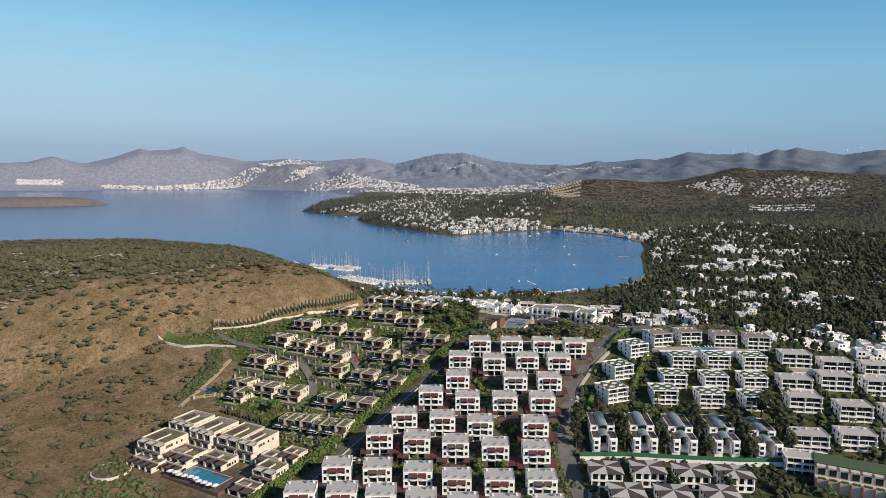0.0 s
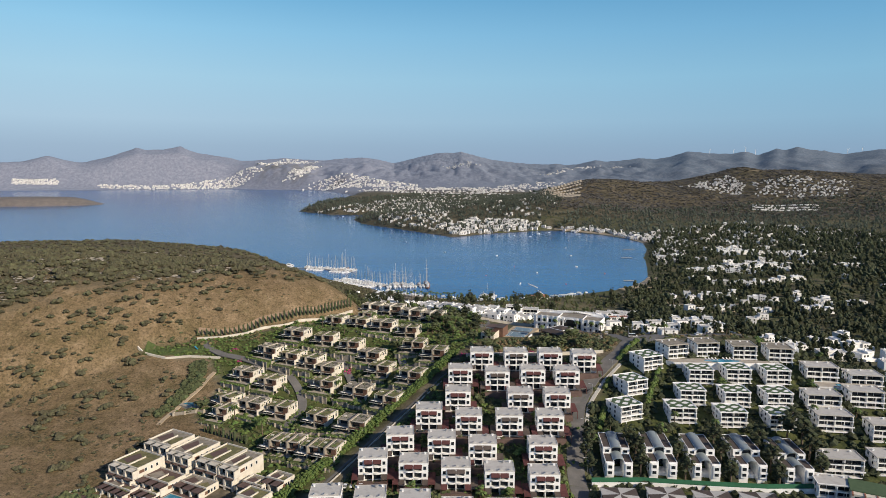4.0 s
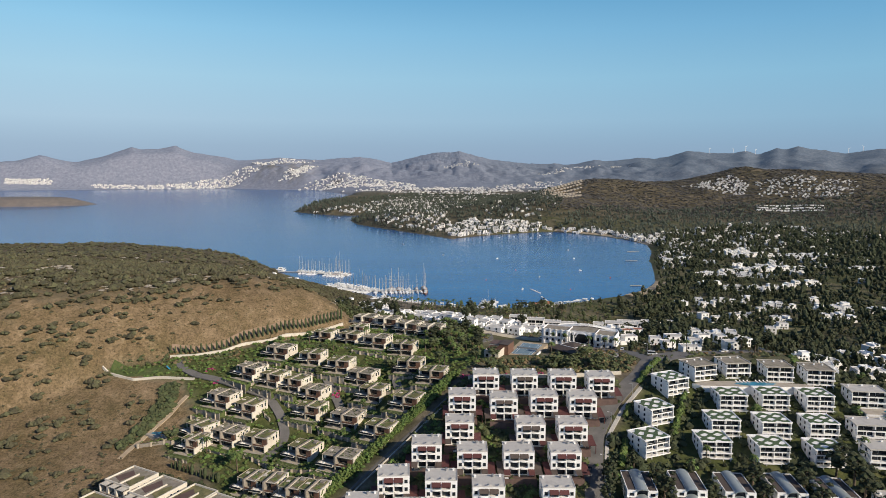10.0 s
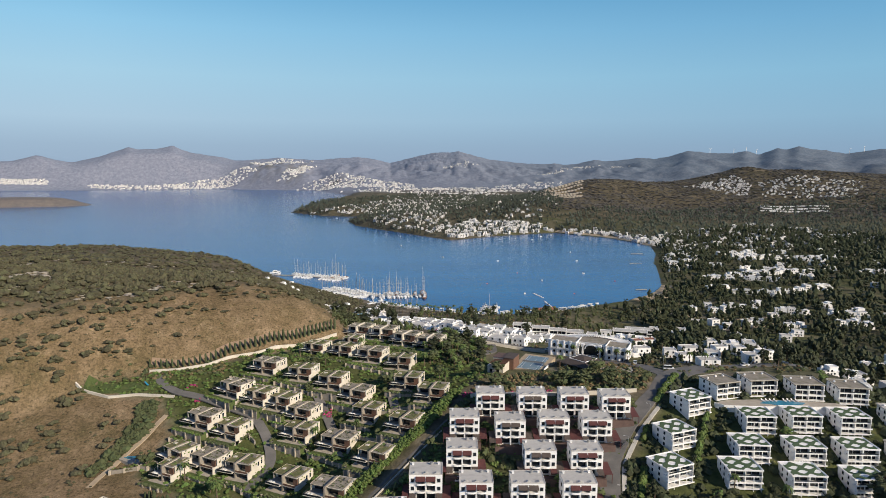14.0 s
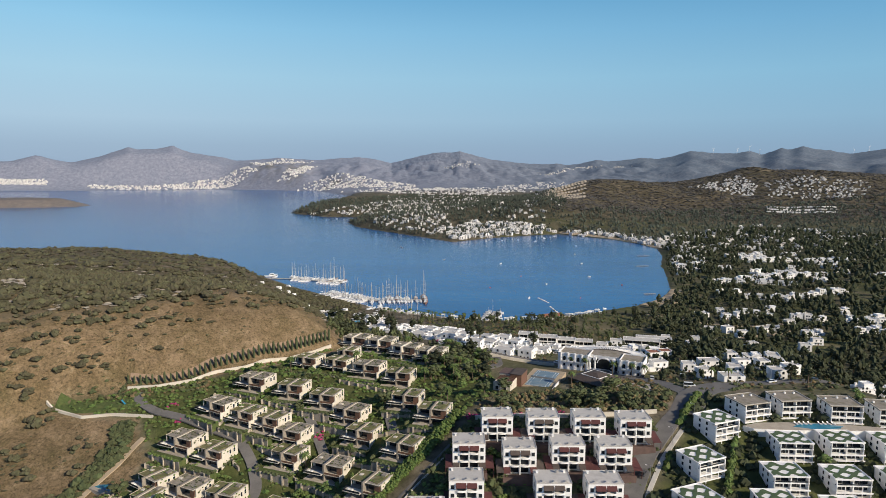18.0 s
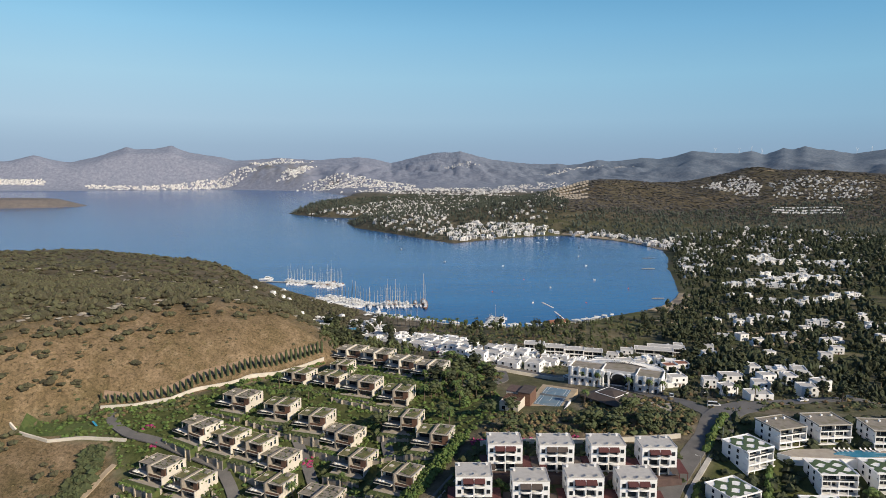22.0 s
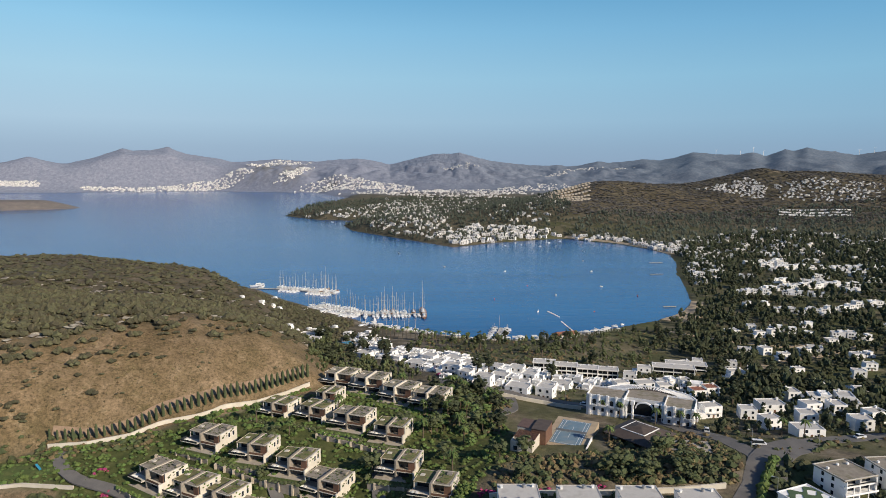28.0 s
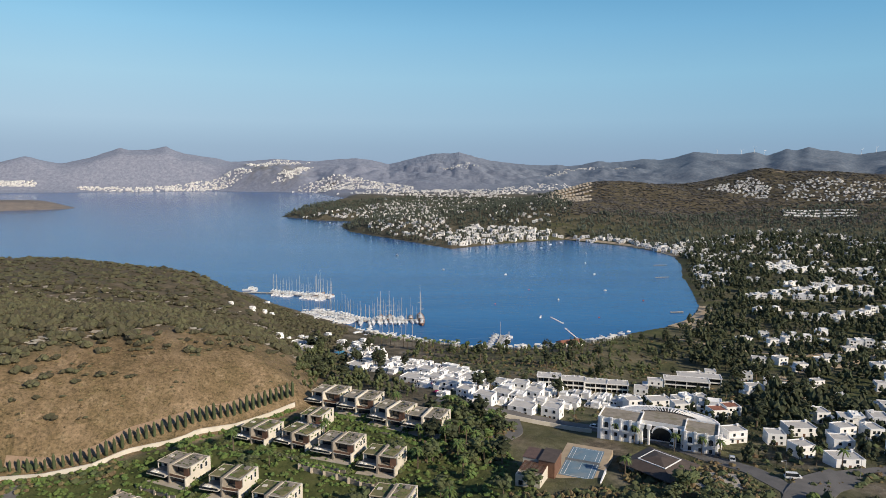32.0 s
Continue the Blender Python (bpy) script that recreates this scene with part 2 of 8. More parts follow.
LAWN = material("short_lawn", (0.04, 0.062, 0.016), (0.088, 0.115, 0.034), 1.2, 0.95, stain=(0.14, 0.13, 0.05), stain_size=0.4, stain_amount=0.4, vary=0.15)
# white far walls, dimmed in the colour as distance haze
FARWALL = material("hazed_far_walls", (0.56, 0.545, 0.525), (0.74, 0.72, 0.69), 9.0, 0.85, vary=0.16)
PIER = material("beige_stone_pier", (0.42, 0.35, 0.26), (0.58, 0.50, 0.39), 1.0, 0.9, bump=0.04, vary=0.1)
BANK = material("bare_earth", (0.20, 0.14, 0.09), (0.33, 0.235, 0.16), 1.5, 0.95, bump=0.15, stain=(0.14, 0.10, 0.06), stain_size=0.4, stain_amount=0.7)
BUOY = material("red_buoy", (0.4, 0.05, 0.03), (0.55, 0.08, 0.05), 0.5, 0.6)
CANVAS = material("white_canvas", (0.66, 0.65, 0.62), (0.78, 0.77, 0.74), 1.0, 0.9, vary=0.06)


def ground_material():
    """Dry slopes, scrub, gardens, bare town earth and haze-tinted far slopes, laid out by the land's cover weights."""
    m = bpy.data.materials.new("land")
    m.use_nodes = True
    t, n, ln = m.node_tree, m.node_tree.nodes, m.node_tree.links.new
    b = n["Principled BSDF"]
    b.inputs["Roughness"].default_value, b.inputs["Specular IOR Level"].default_value = 0.97, 0.15
    pos = n.new("ShaderNodeNewGeometry").outputs["Position"]

    def nz(scale, detail=5, rough=0.6):
        x = n.new("ShaderNodeTexNoise")
        x.inputs["Scale"].default_value, x.inputs["Detail"].default_value, x.inputs["Roughness"].default_value = scale, detail, rough
        ln(pos, x.inputs["Vector"])
        return x.outputs["Fac"]

    def ramp(fac, *stops):
        r = n.new("ShaderNodeValToRGB")
        e = r.color_ramp.elements
        while len(e) < len(stops):
            e.new(0.5)
        for el, (p, c) in zip(e, stops):
            el.position, el.color = p, (*c, 1)
        ln(fac, r.inputs["Fac"])
        return r.outputs["Color"]

    def mixed(fac, a, c):
        x = n.new("ShaderNodeMix")
        x.data_type = "RGBA"
        ln(fac, x.inputs[0]), ln(a, x.inputs[6]), ln(c, x.inputs[7])
        return x.outputs[2]

    cov = n.new("ShaderNodeVertexColor")
    cov.layer_name = "cover"
    sep = n.new("ShaderNodeSeparateColor")
    ln(cov.outputs["Color"], sep.inputs[0])
    dry = ramp(nz(0.13, 12, 0.85), (0.37, (0.070, 0.053, 0.029)), (0.45, (0.135, 0.092, 0.052)), (0.54, (0.202, 0.140, 0.082)), (0.63, (0.33, 0.250, 0.165)))
    patch = ramp(nz(0.045, 9, 0.75), (0.36, (0.074, 0.073, 0.032)), (0.47, (0.140, 0.110, 0.060)), (0.60, (0.250, 0.188, 0.120)))
    dry = mixed(nz(0.017, 5), dry, patch)
    grit = n.new("ShaderNodeMix")
    grit.data_type, grit.blend_type = "RGBA", "MULTIPLY"
    grit.inputs[0].default_value = 1.0
    ln(dry, grit.inputs[6])
    ln(ramp(nz(0.9, 8, 0.8), (0.36, (0.28, 0.30, 0.26)), (0.45, (0.86, 0.87, 0.85)), (0.60, (1.40, 1.36, 1.32))), grit.inputs[7])
    dry = grit.outputs[2]
    garden = ramp(nz(0.16, 6, 0.7), (0.32, (0.028, 0.04, 0.014)), (0.5, (0.07, 0.085, 0.026)), (0.62, (0.10, 0.105, 0.04)), (0.75, (0.17, 0.145, 0.085)))
    scrub = ramp(nz(0.05, 9, 0.76), (0.32, (0.034, 0.034, 0.022)), (0.48, (0.075, 0.066, 0.042)), (0.6, (0.145, 0.12, 0.082)), (0.72, (0.26, 0.22, 0.165)))
    earth = ramp(nz(0.11, 6, 0.7), (0.34, (0.07, 0.062, 0.045)), (0.5, (0.15, 0.125, 0.09)), (0.66, (0.27, 0.23, 0.17)))
    # distance haze tinted into the mountain rock's colour
    hazed_rock = ramp(nz(0.06, 10, 0.7), (0.30, (0.14, 0.162, 0.212)), (0.5, (0.205, 0.219, 0.274)), (0.70, (0.282, 0.287, 0.335)))
    c = mixed(sep.outputs[0], earth, garden)
    c = mixed(sep.outputs[1], c, scrub)
    c = mixed(sep.outputs[2], c, dry)
    # wooded slopes to the east, with bluer haze in the colour
    hazed_wood = ramp(nz(0.06, 10, 0.7), (0.30, (0.085, 0.112, 0.15)), (0.5, (0.128, 0.155, 0.195)), (0.70, (0.19, 0.21, 0.24)))
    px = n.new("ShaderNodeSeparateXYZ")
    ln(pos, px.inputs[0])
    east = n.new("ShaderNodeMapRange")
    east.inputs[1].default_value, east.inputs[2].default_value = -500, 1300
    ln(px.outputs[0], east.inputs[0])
    c = mixed(cov.outputs["Alpha"], c, mixed(east.outputs[0], hazed_rock, hazed_wood))
    ln(c, b.inputs["Base Color"])
    bp = n.new("ShaderNodeBump")
    bp.inputs["Strength"].default_value, bp.inputs["Distance"].default_value = 0.9, 0.7
    ln(nz(0.35, 6, 0.7), bp.inputs["Height"])
    ln(bp.outputs["Normal"], b.inputs["Normal"])
    return m


def sea_material():
    m = bpy.data.materials.new("sea")
    m.use_nodes = True
    n, ln = m.node_tree.nodes, m.node_tree.links.new
    b = n["Principled BSDF"]
    b.inputs["Roughness"].default_value, b.inputs["IOR"].default_value = 0.14, 1.33
    b.inputs["Specular IOR Level"].default_value = 0.3
    pos = n.new("ShaderNodeNewGeometry").outputs["Position"]
    mp = n.new("ShaderNodeMapping")
    mp.inputs["Scale"].default_value = (0.13, 1.0, 1.0)
    ln(pos, mp.inputs["Vector"])
    streak = n.new("ShaderNodeTexNoise")
    streak.inputs["Scale"].default_value, streak.inputs["Detail"].default_value = 0.012, 6
    ln(mp.outputs[0], streak.inputs["Vector"])
    r = n.new("ShaderNodeValToRGB")
    r.color_ramp.elements[0].position, r.color_ramp.elements[0].color = 0.36, (0.003, 0.078, 0.245, 1)
    r.color_ramp.elements[1].position, r.color_ramp.elements[1].color = 0.66, (0.008, 0.112, 0.31, 1)
    ln(streak.outputs["Fac"], r.inputs["Fac"])
    ln(r.outputs["Color"], b.inputs["Base Color"])
    rip = n.new("ShaderNodeTexNoise")
    rip.inputs["Scale"].default_value, rip.inputs["Detail"].default_value = 0.35, 4
    ln(mp.outputs[0], rip.inputs["Vector"])
    bp = n.new("ShaderNodeBump")
    bp.inputs["Strength"].default_value, bp.inputs["Distance"].default_value = 0.4, 0.6
    ln(rip.outputs["Fac"], bp.inputs["Height"])
    ln(bp.outputs["Normal"], b.inputs["Normal"])
    return m


# ---- building helpers ----
class Shape:
    """A mesh in the making."""

    def __init__(self):
        self.v, self.f = [], []

    def add(self, verts, faces):
        k = len(self.v)
        self.v += verts
        self.f += [tuple(i + k for i in f) for f in faces]
        return self

    def box(self, x0, x1, y0, y1, z0, z1):
        return self.add([(x0, y0, z0), (x1, y0, z0), (x1, y1, z0), (x0, y1, z0), (x0, y0, z1), (x1, y0, z1), (x1, y1, z1), (x0, y1, z1)],
                        [(3, 2, 1, 0), (4, 5, 6, 7), (0, 1, 5, 4), (1, 2, 6, 5), (2, 3, 7, 6), (3, 0, 4, 7)])

    def tub(self, x0, x1, y0, y1, z0, z1, t, deep):
        """A block whose top is sunk behind a parapet."""
        o, i = [(x0, y0), (x1, y0), (x1, y1), (x0, y1)], [(x0 + t, y0 + t), (x1 - t, y0 + t), (x1 - t, y1 - t), (x0 + t, y1 - t)]
        return self.add([(x, y, z0) for x, y in o] + [(x, y, z1) for x, y in o] + [(x, y, z1) for x, y in i] + [(x, y, z1 - deep) for x, y in i],
                        [(3, 2, 1, 0), (12, 13, 14, 15)] + [(k, (k + 1) % 4, 4 + (k + 1) % 4, 4 + k) for k in range(4)] + [(4 + k, 4 + (k + 1) % 4, 8 + (k + 1) % 4, 8 + k) for k in range(4)]
                        + [(8 + k, 8 + (k + 1) % 4, 12 + (k + 1) % 4, 12 + k) for k in range(4)])

    def prism(self, pts, z0, z1):
        k = len(pts)
        return self.add([(x, y, z0) for x, y in pts] + [(x, y, z1) for x, y in pts],
                        [tuple(range(k - 1, -1, -1)), tuple(range(k, 2 * k))] + [(i, (i + 1) % k, k + (i + 1) % k, k + i) for i in range(k)])

    def rod(self, x, y, z0, z1, r0, r1, n=8, dx=0.0, dy=0.0):
        ring = [(math.cos(6.2832 * i / n), math.sin(6.2832 * i / n)) for i in range(n)]
        return self.add([(x + c * r0, y + s * r0, z0) for c, s in ring] + [(x + dx + c * r1, y + dy + s * r1, z1) for c, s in ring],
                        [tuple(range(n - 1, -1, -1)), tuple(range(n, 2 * n))] + [(i, (i + 1) % n, n + (i + 1) % n, n + i) for i in range(n)])

    def ball(self, x, y, z, rx, ry, rz, rng, rough=0.25):
        """A lumpy clump of eight faces and more."""
        v = [(1, 0, 0), (-1, 0, 0), (0, 1, 0), (0, -1, 0), (0, 0, 1), (0, 0, -0.7), (0.6, 0.6, 0.5), (-0.6, 0.6, 0.5), (-0.6, -0.6, 0.5), (0.6, -0.6, 0.5)]
        k = 1 + rng.uniform(-rough, rough, len(v))
        return self.add([(x + a * rx * q, y + b * ry * q, z + c * rz * q) for (a, b, c), q in zip(v, k)],
                        [(4, 6, 7), (4, 7, 8), (4, 8, 9), (4, 9, 6), (0, 2, 6), (2, 7, 6), (2, 1, 7), (1, 8, 7), (1, 3, 8), (3, 9, 8), (3, 0, 9), (0, 6, 9),
                         (5, 2, 0), (5, 1, 2), (5, 3, 1), (5, 0, 3)])

    def leaf(self, p, size, rng):
        a, b = rng.normal(size=3), rng.normal(size=3)
        a, b = a / np.linalg.norm(a) * size, b / np.linalg.norm(b) * size
        p = np.asarray(p)
        return self.add([tuple(p - a), tuple(p + b), tuple(p + a), tuple(p - b * 0.6)], [(0, 1, 2, 3)])

    def mesh(self, name, *mats):
        me = bpy.data.meshes.new(name)
        me.from_pydata(self.v, [], self.f)
        for m in mats:
            me.materials.append(m)
        return me


def part(name, shape, mat, parent, label=""):
    ob = new(name, shape.mesh(name, mat))
    ob.parent = parent
    if label:
        tagged(ob, label)
    return ob


def thing(name, label, category, group="", kind=""):
    return tagged(new(name), label, category, group, kind)


def box(*a):
    return Shape().box(*a)


def solid(name, shape, mat, label, category, group="", kind=""):
    """A thing that is one mesh."""
    return tagged(new(name, shape.mesh(name, mat)), label, category, group, kind)


def set_out(template, places, relabel=None):
    """The template at the first place, copies at the others. places: x, y, z, yaw and, if wanted, a scale."""
    made = []
    for i, (x, y, z, yaw, *s) in enumerate(places):
        m = pose(x, y, z, 0, 0, yaw) @ Matrix.Scale(s[0] if s else 1.0, 4)
        if i == 0:
            template.matrix_basis = m
            made.append(template)
        else:
            c = copy_thing(template, Matrix.Identity(4))
            c.matrix_basis = m
            made.append(c)
    return made


def scatter_mesh(name, protos, xyz, scale, yaw, pick, mat):
    """Many small pieces in one mesh."""
    vs, fs, base = [], [], 0
    for k, p in enumerate(protos):
        sel = np.where(pick == k)[0]
        if not len(sel):
            continue
        v = np.array(p.v)
        f3 = [f for f in p.f]
        c, s = np.cos(yaw[sel]), np.sin(yaw[sel])
        sc = scale[sel]
        if sc.ndim == 1:
            sc = np.stack([sc, sc, sc], 1)
        x = v[None, :, 0] * sc[:, :1]
        y = v[None, :, 1] * sc[:, 1:2]
        P = np.stack([x * c[:, None] - y * s[:, None] + xyz[sel, :1], x * s[:, None] + y * c[:, None] + xyz[sel, 1:2], v[None, :, 2] * sc[:, 2:] + xyz[sel, 2:]], -1)
        vs.append(P.reshape(-1, 3))
        for off in range(len(sel)):
            o = base + off * len(v)
            fs += [tuple(i + o for i in f) for f in f3]
        base += len(sel) * len(v)
    me = bpy.data.meshes.new(name)
    me.from_pydata(np.concatenate(vs).tolist(), [], fs)
    me.materials.append(mat)
    return new(name, me)


def in_poly(poly, count, rng):
    """Random places inside an outline."""
    xs, ys = [p[0] for p in poly], [p[1] for p in poly]
    out = []
    while len(out) < count:
        x, y = rng.uniform(min(xs), max(xs), 400), rng.uniform(min(ys), max(ys), 400)
        ok = inside_by(poly, x, y) > 0
        out += list(zip(x[ok], y[ok]))
    return np.array(out[:count])


def grid_lines(stops):
    out = []
    for a, b, step in stops:
        out += list(np.arange(a, b, step))
    return np.array(out + [stops[-1][1]], float)


# ---- the land and the sea ----
GARDENS = [(-150, 381), (-165, 372), (-125, 366), (-112, 345), (-118, 322), (-90, 305), (-70, 232), (12, 358), (30, 372), (20, 440), (-52, 436), (-72, 419), (-102, 398), (-128, 386)]
WHITE_ESTATE = [(-70, 215), (60, 215), (62, 300), (90, 345), (14, 350)]
FLATS_ESTATE = [(60, 215), (240, 215), (240, 360), (110, 365), (64, 300)]


def scrub_edge(x):
    """Where the brown slope gives way to scrub."""
    return np.interp(x, [-420, -300, -254, -226, -200, -175, -159, -145, -118, -102, -81, -60], [318, 348, 364, 383, 408, 420, 430, 442, 468, 483, 515, 545])


gx = grid_lines([(-3600, -1200, 24), (-1200, -360, 9), (-360, 340, 3.2), (340, 1200, 9), (1200, 3600, 24)])
gy = grid_lines([(-1500, 120, 60), (120, 230, 10), (230, 900, 3.2), (900, 2600, 11), (2600, 4900, 26)])
X, Y = np.meshgrid(gx, gy)
Z = height(X, Y)
nx, ny = len(gx), len(gy)
idx = np.arange(nx * ny).reshape(ny, nx)
quads = np.stack([idx[:-1, :-1], idx[:-1, 1:], idx[1:, 1:], idx[1:, :-1]], -1).reshape(-1, 4)
me = bpy.data.meshes.new("ground")
quads = quads[(np.hypot(X, Y - 100).ravel()[quads] < 4735).all(1)]
me.from_pydata(np.stack([X, Y, Z], -1).reshape(-1, 3).tolist(), [], quads.tolist())
hill_in = inside_by(HILL, X, Y)
ragged = 16 * wave(X, Y, 17, 0.7) + 9 * wave(X, Y, 6, 1.7)
cov_garden = smooth(-4, 4, inside_by(GARDENS, X, Y)) * 0.95
cov_garden = np.maximum(cov_garden, 0.75 * smooth(-4, 4, inside_by(WHITE_ESTATE, X, Y)))
cov_garden = np.maximum(cov_garden, 0.92 * smooth(-4, 4, inside_by(FLATS_ESTATE, X, Y)))
cov_garden = np.maximum(cov_garden, 0.9 * smooth(-3, 3, inside_by([(-166, 371), (-148, 369), (-125, 369), (-128, 385), (-141, 383), (-156, 377)], X, Y)))
# brown slope towards the houses, scrub on the crown and behind it
crown = smooth(-12, 12, Y - scrub_edge(X) + 6 + 0.6 * ragged)
west = (X < -100) & (Y < 420)
cov_dry = np.where((hill_in > -2) | (west & (cov_garden < 0.3)), 1 - 0.8 * crown, 0.0)
cov_dry = cov_dry * (1 - cov_garden)
cov_scrub = np.where(hill_in > 0, 0.9 * crown, 0.0)
plain = smooth(200, 260, X + 0.2 * (Y - 500)) * smooth(560, 640, Y + 0.4 * X)
cov_scrub = np.maximum(cov_scrub, 0.75 * smooth(380, 470, Y) * (hill_in < 0) * smooth(0.2, 0.6, 0.5 + 0.5 * wave(X, Y, 30, 5)))
cov_scrub = np.maximum(cov_scrub, smooth(900, 1200, Y))
cov_scrub = np.where((X < 300 + 0.3 * (Y - 1500)) & (Y > 1250), 0.75, cov_scrub)
cov_garden = np.maximum(cov_garden, 0.3 * (X < 420) * smooth(1270, 1330, Y) * (1 - smooth(2600, 3000, Y)))
cov_dry = np.maximum(cov_dry, 0.9 * np.exp(-((X - 338) / 78) ** 2 - ((Y - 1870) / 140) ** 2))
cov_scrub = cov_scrub * (1 - 0.8 * np.exp(-((X - 338) / 78) ** 2 - ((Y - 1870) / 140) ** 2))
# weight of the haze-tinted mountain tones
cov_hazed_rock = smooth(2600, 3500, Y)
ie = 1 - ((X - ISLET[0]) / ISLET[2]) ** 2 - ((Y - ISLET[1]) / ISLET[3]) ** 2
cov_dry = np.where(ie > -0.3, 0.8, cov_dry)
cov_hazed_rock = np.where(ie > -0.3, 0.35, cov_hazed_rock)
cov_garden = np.maximum(cov_garden, 0.6 * smooth(350, 375, Y) * (1 - smooth(600, 700, Y)) * (X > 0) * (X < 330) * smooth(0.15, 0.5, 0.5 + 0.5 * wave(X, Y, 19, 8)))
# a brown shoulder on the far right-hand hill
cov_dry = np.maximum(cov_dry, 0.15 * np.exp(-((X - 620) / 150) ** 2 - ((Y - 1830) / 120) ** 2) + 0.2 * np.exp(-((X - 1250) / 120) ** 2 - ((Y - 1620) / 90) ** 2))
# plain's tree shade painted as dark garden cover, bare cleared slopes on the far coast
cov_garden = np.maximum(cov_garden, 0.85 * smooth(105, 135, X) * smooth(385, 420, Y) * (1 - smooth(1500, 1700, Y)) * (0.55 + 0.45 * smooth(-0.3, 0.2, wave(X, Y, 24, 2.2))))
cov_scrub = cov_scrub * (1 - 0.8 * cov_garden * (Y < 1500))
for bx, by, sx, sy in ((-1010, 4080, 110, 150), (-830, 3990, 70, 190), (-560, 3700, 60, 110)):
    cov_hazed_rock = cov_hazed_rock * (1 - 0.75 * np.exp(-((X - bx) / sx) ** 2 - ((Y - by) / sy) ** 2) * smooth(-0.5, 0.3, wave(X, Y, 40, 9.0)))
att = me.color_attributes.new("cover", "FLOAT_COLOR", "POINT")
att.data.foreach_set("color", np.stack([cov_garden, cov_scrub, cov_dry, cov_hazed_rock], -1).astype(np.float32).ravel())
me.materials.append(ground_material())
me.shade_smooth()
ground = tagged(new("ground", me), "dry brown hills, gardens and scrubby plain round the bay", "ground", kind="structure")

me = bpy.data.meshes.new("water")
rim = [(4745 * math.cos(radians(a)), 100 + 4745 * math.sin(radians(a)), 0) for a in range(3, 179, 5)]
me.from_pydata(rim, [], [tuple(range(len(rim)))])
me.materials.append(sea_material())
water = tagged(new("water", me), "calm deep blue sea in the bay", "water", kind="structure")


def haze_material():
    """Clear morning sky that dulls to mauve-grey haze above the horizon."""
    m = bpy.data.materials.new("sky_haze")
    m.use_nodes = True
    n, ln = m.node_tree.nodes, m.node_tree.links.new
    pos = n.new("ShaderNodeSeparateXYZ")
    ln(n.new("ShaderNodeNewGeometry").outputs["Position"], pos.inputs[0])
    up, side = n.new("ShaderNodeMapRange"), n.new("ShaderNodeMapRange")
    up.inputs[1].default_value, up.inputs[2].default_value = 130, 1600
    side.inputs[1].default_value, side.inputs[2].default_value = -2200, 2600
    ln(pos.outputs[2], up.inputs[0]), ln(pos.outputs[0], side.inputs[0])
    both = []
    for stops in (((0.0, (0.305, 0.41, 0.545)), (0.10, (0.33, 0.455, 0.59)), (0.22, (0.395, 0.56, 0.70)), (0.42, (0.37, 0.60, 0.76)), (0.64, (0.28, 0.56, 0.78)), (0.84, (0.172, 0.445, 0.70)), (1.0, (0.12, 0.36, 0.62))),
                  ((0.0, (0.245, 0.345, 0.485)), (0.10, (0.25, 0.385, 0.53)), (0.22, (0.26, 0.445, 0.605)), (0.42, (0.235, 0.47, 0.655)), (0.64, (0.165, 0.40, 0.625)), (0.84, (0.11, 0.32, 0.55)), (1.0, (0.078, 0.265, 0.50)))):
        r = n.new("ShaderNodeValToRGB")
        while len(r.color_ramp.elements) < len(stops):
            r.color_ramp.elements.new(0.5)
        for e, (p, c) in zip(r.color_ramp.elements, stops):
            e.position, e.color = p, (*c, 1)
        ln(up.outputs[0], r.inputs["Fac"])
        both.append(r.outputs["Color"])
    mx = n.new("ShaderNodeMix")
    mx.data_type = "RGBA"
    ln(side.outputs[0], mx.inputs[0]), ln(both[0], mx.inputs[6]), ln(both[1], mx.inputs[7])
    em = n.new("ShaderNodeEmission")
    ln(mx.outputs[2], em.inputs["Color"])
    ln(em.outputs[0], n["Material Output"].inputs["Surface"])
    return m


ring = [(4750 * math.cos(radians(a)), 100 + 4750 * math.sin(radians(a))) for a in range(48, 133, 3)]
k = len(ring)
me = bpy.data.meshes.new("backdrop")
me.from_pydata([(x, y, z) for z in (-60, 1650) for x, y in ring], [], [(i, i + k, i + 1 + k, i + 1) for i in range(k - 1)])
me.materials.append(haze_material())
backdrop = tagged(new("backdrop", me), "pale blue sky with mauve-grey haze over the horizon", "sky", kind="structure")


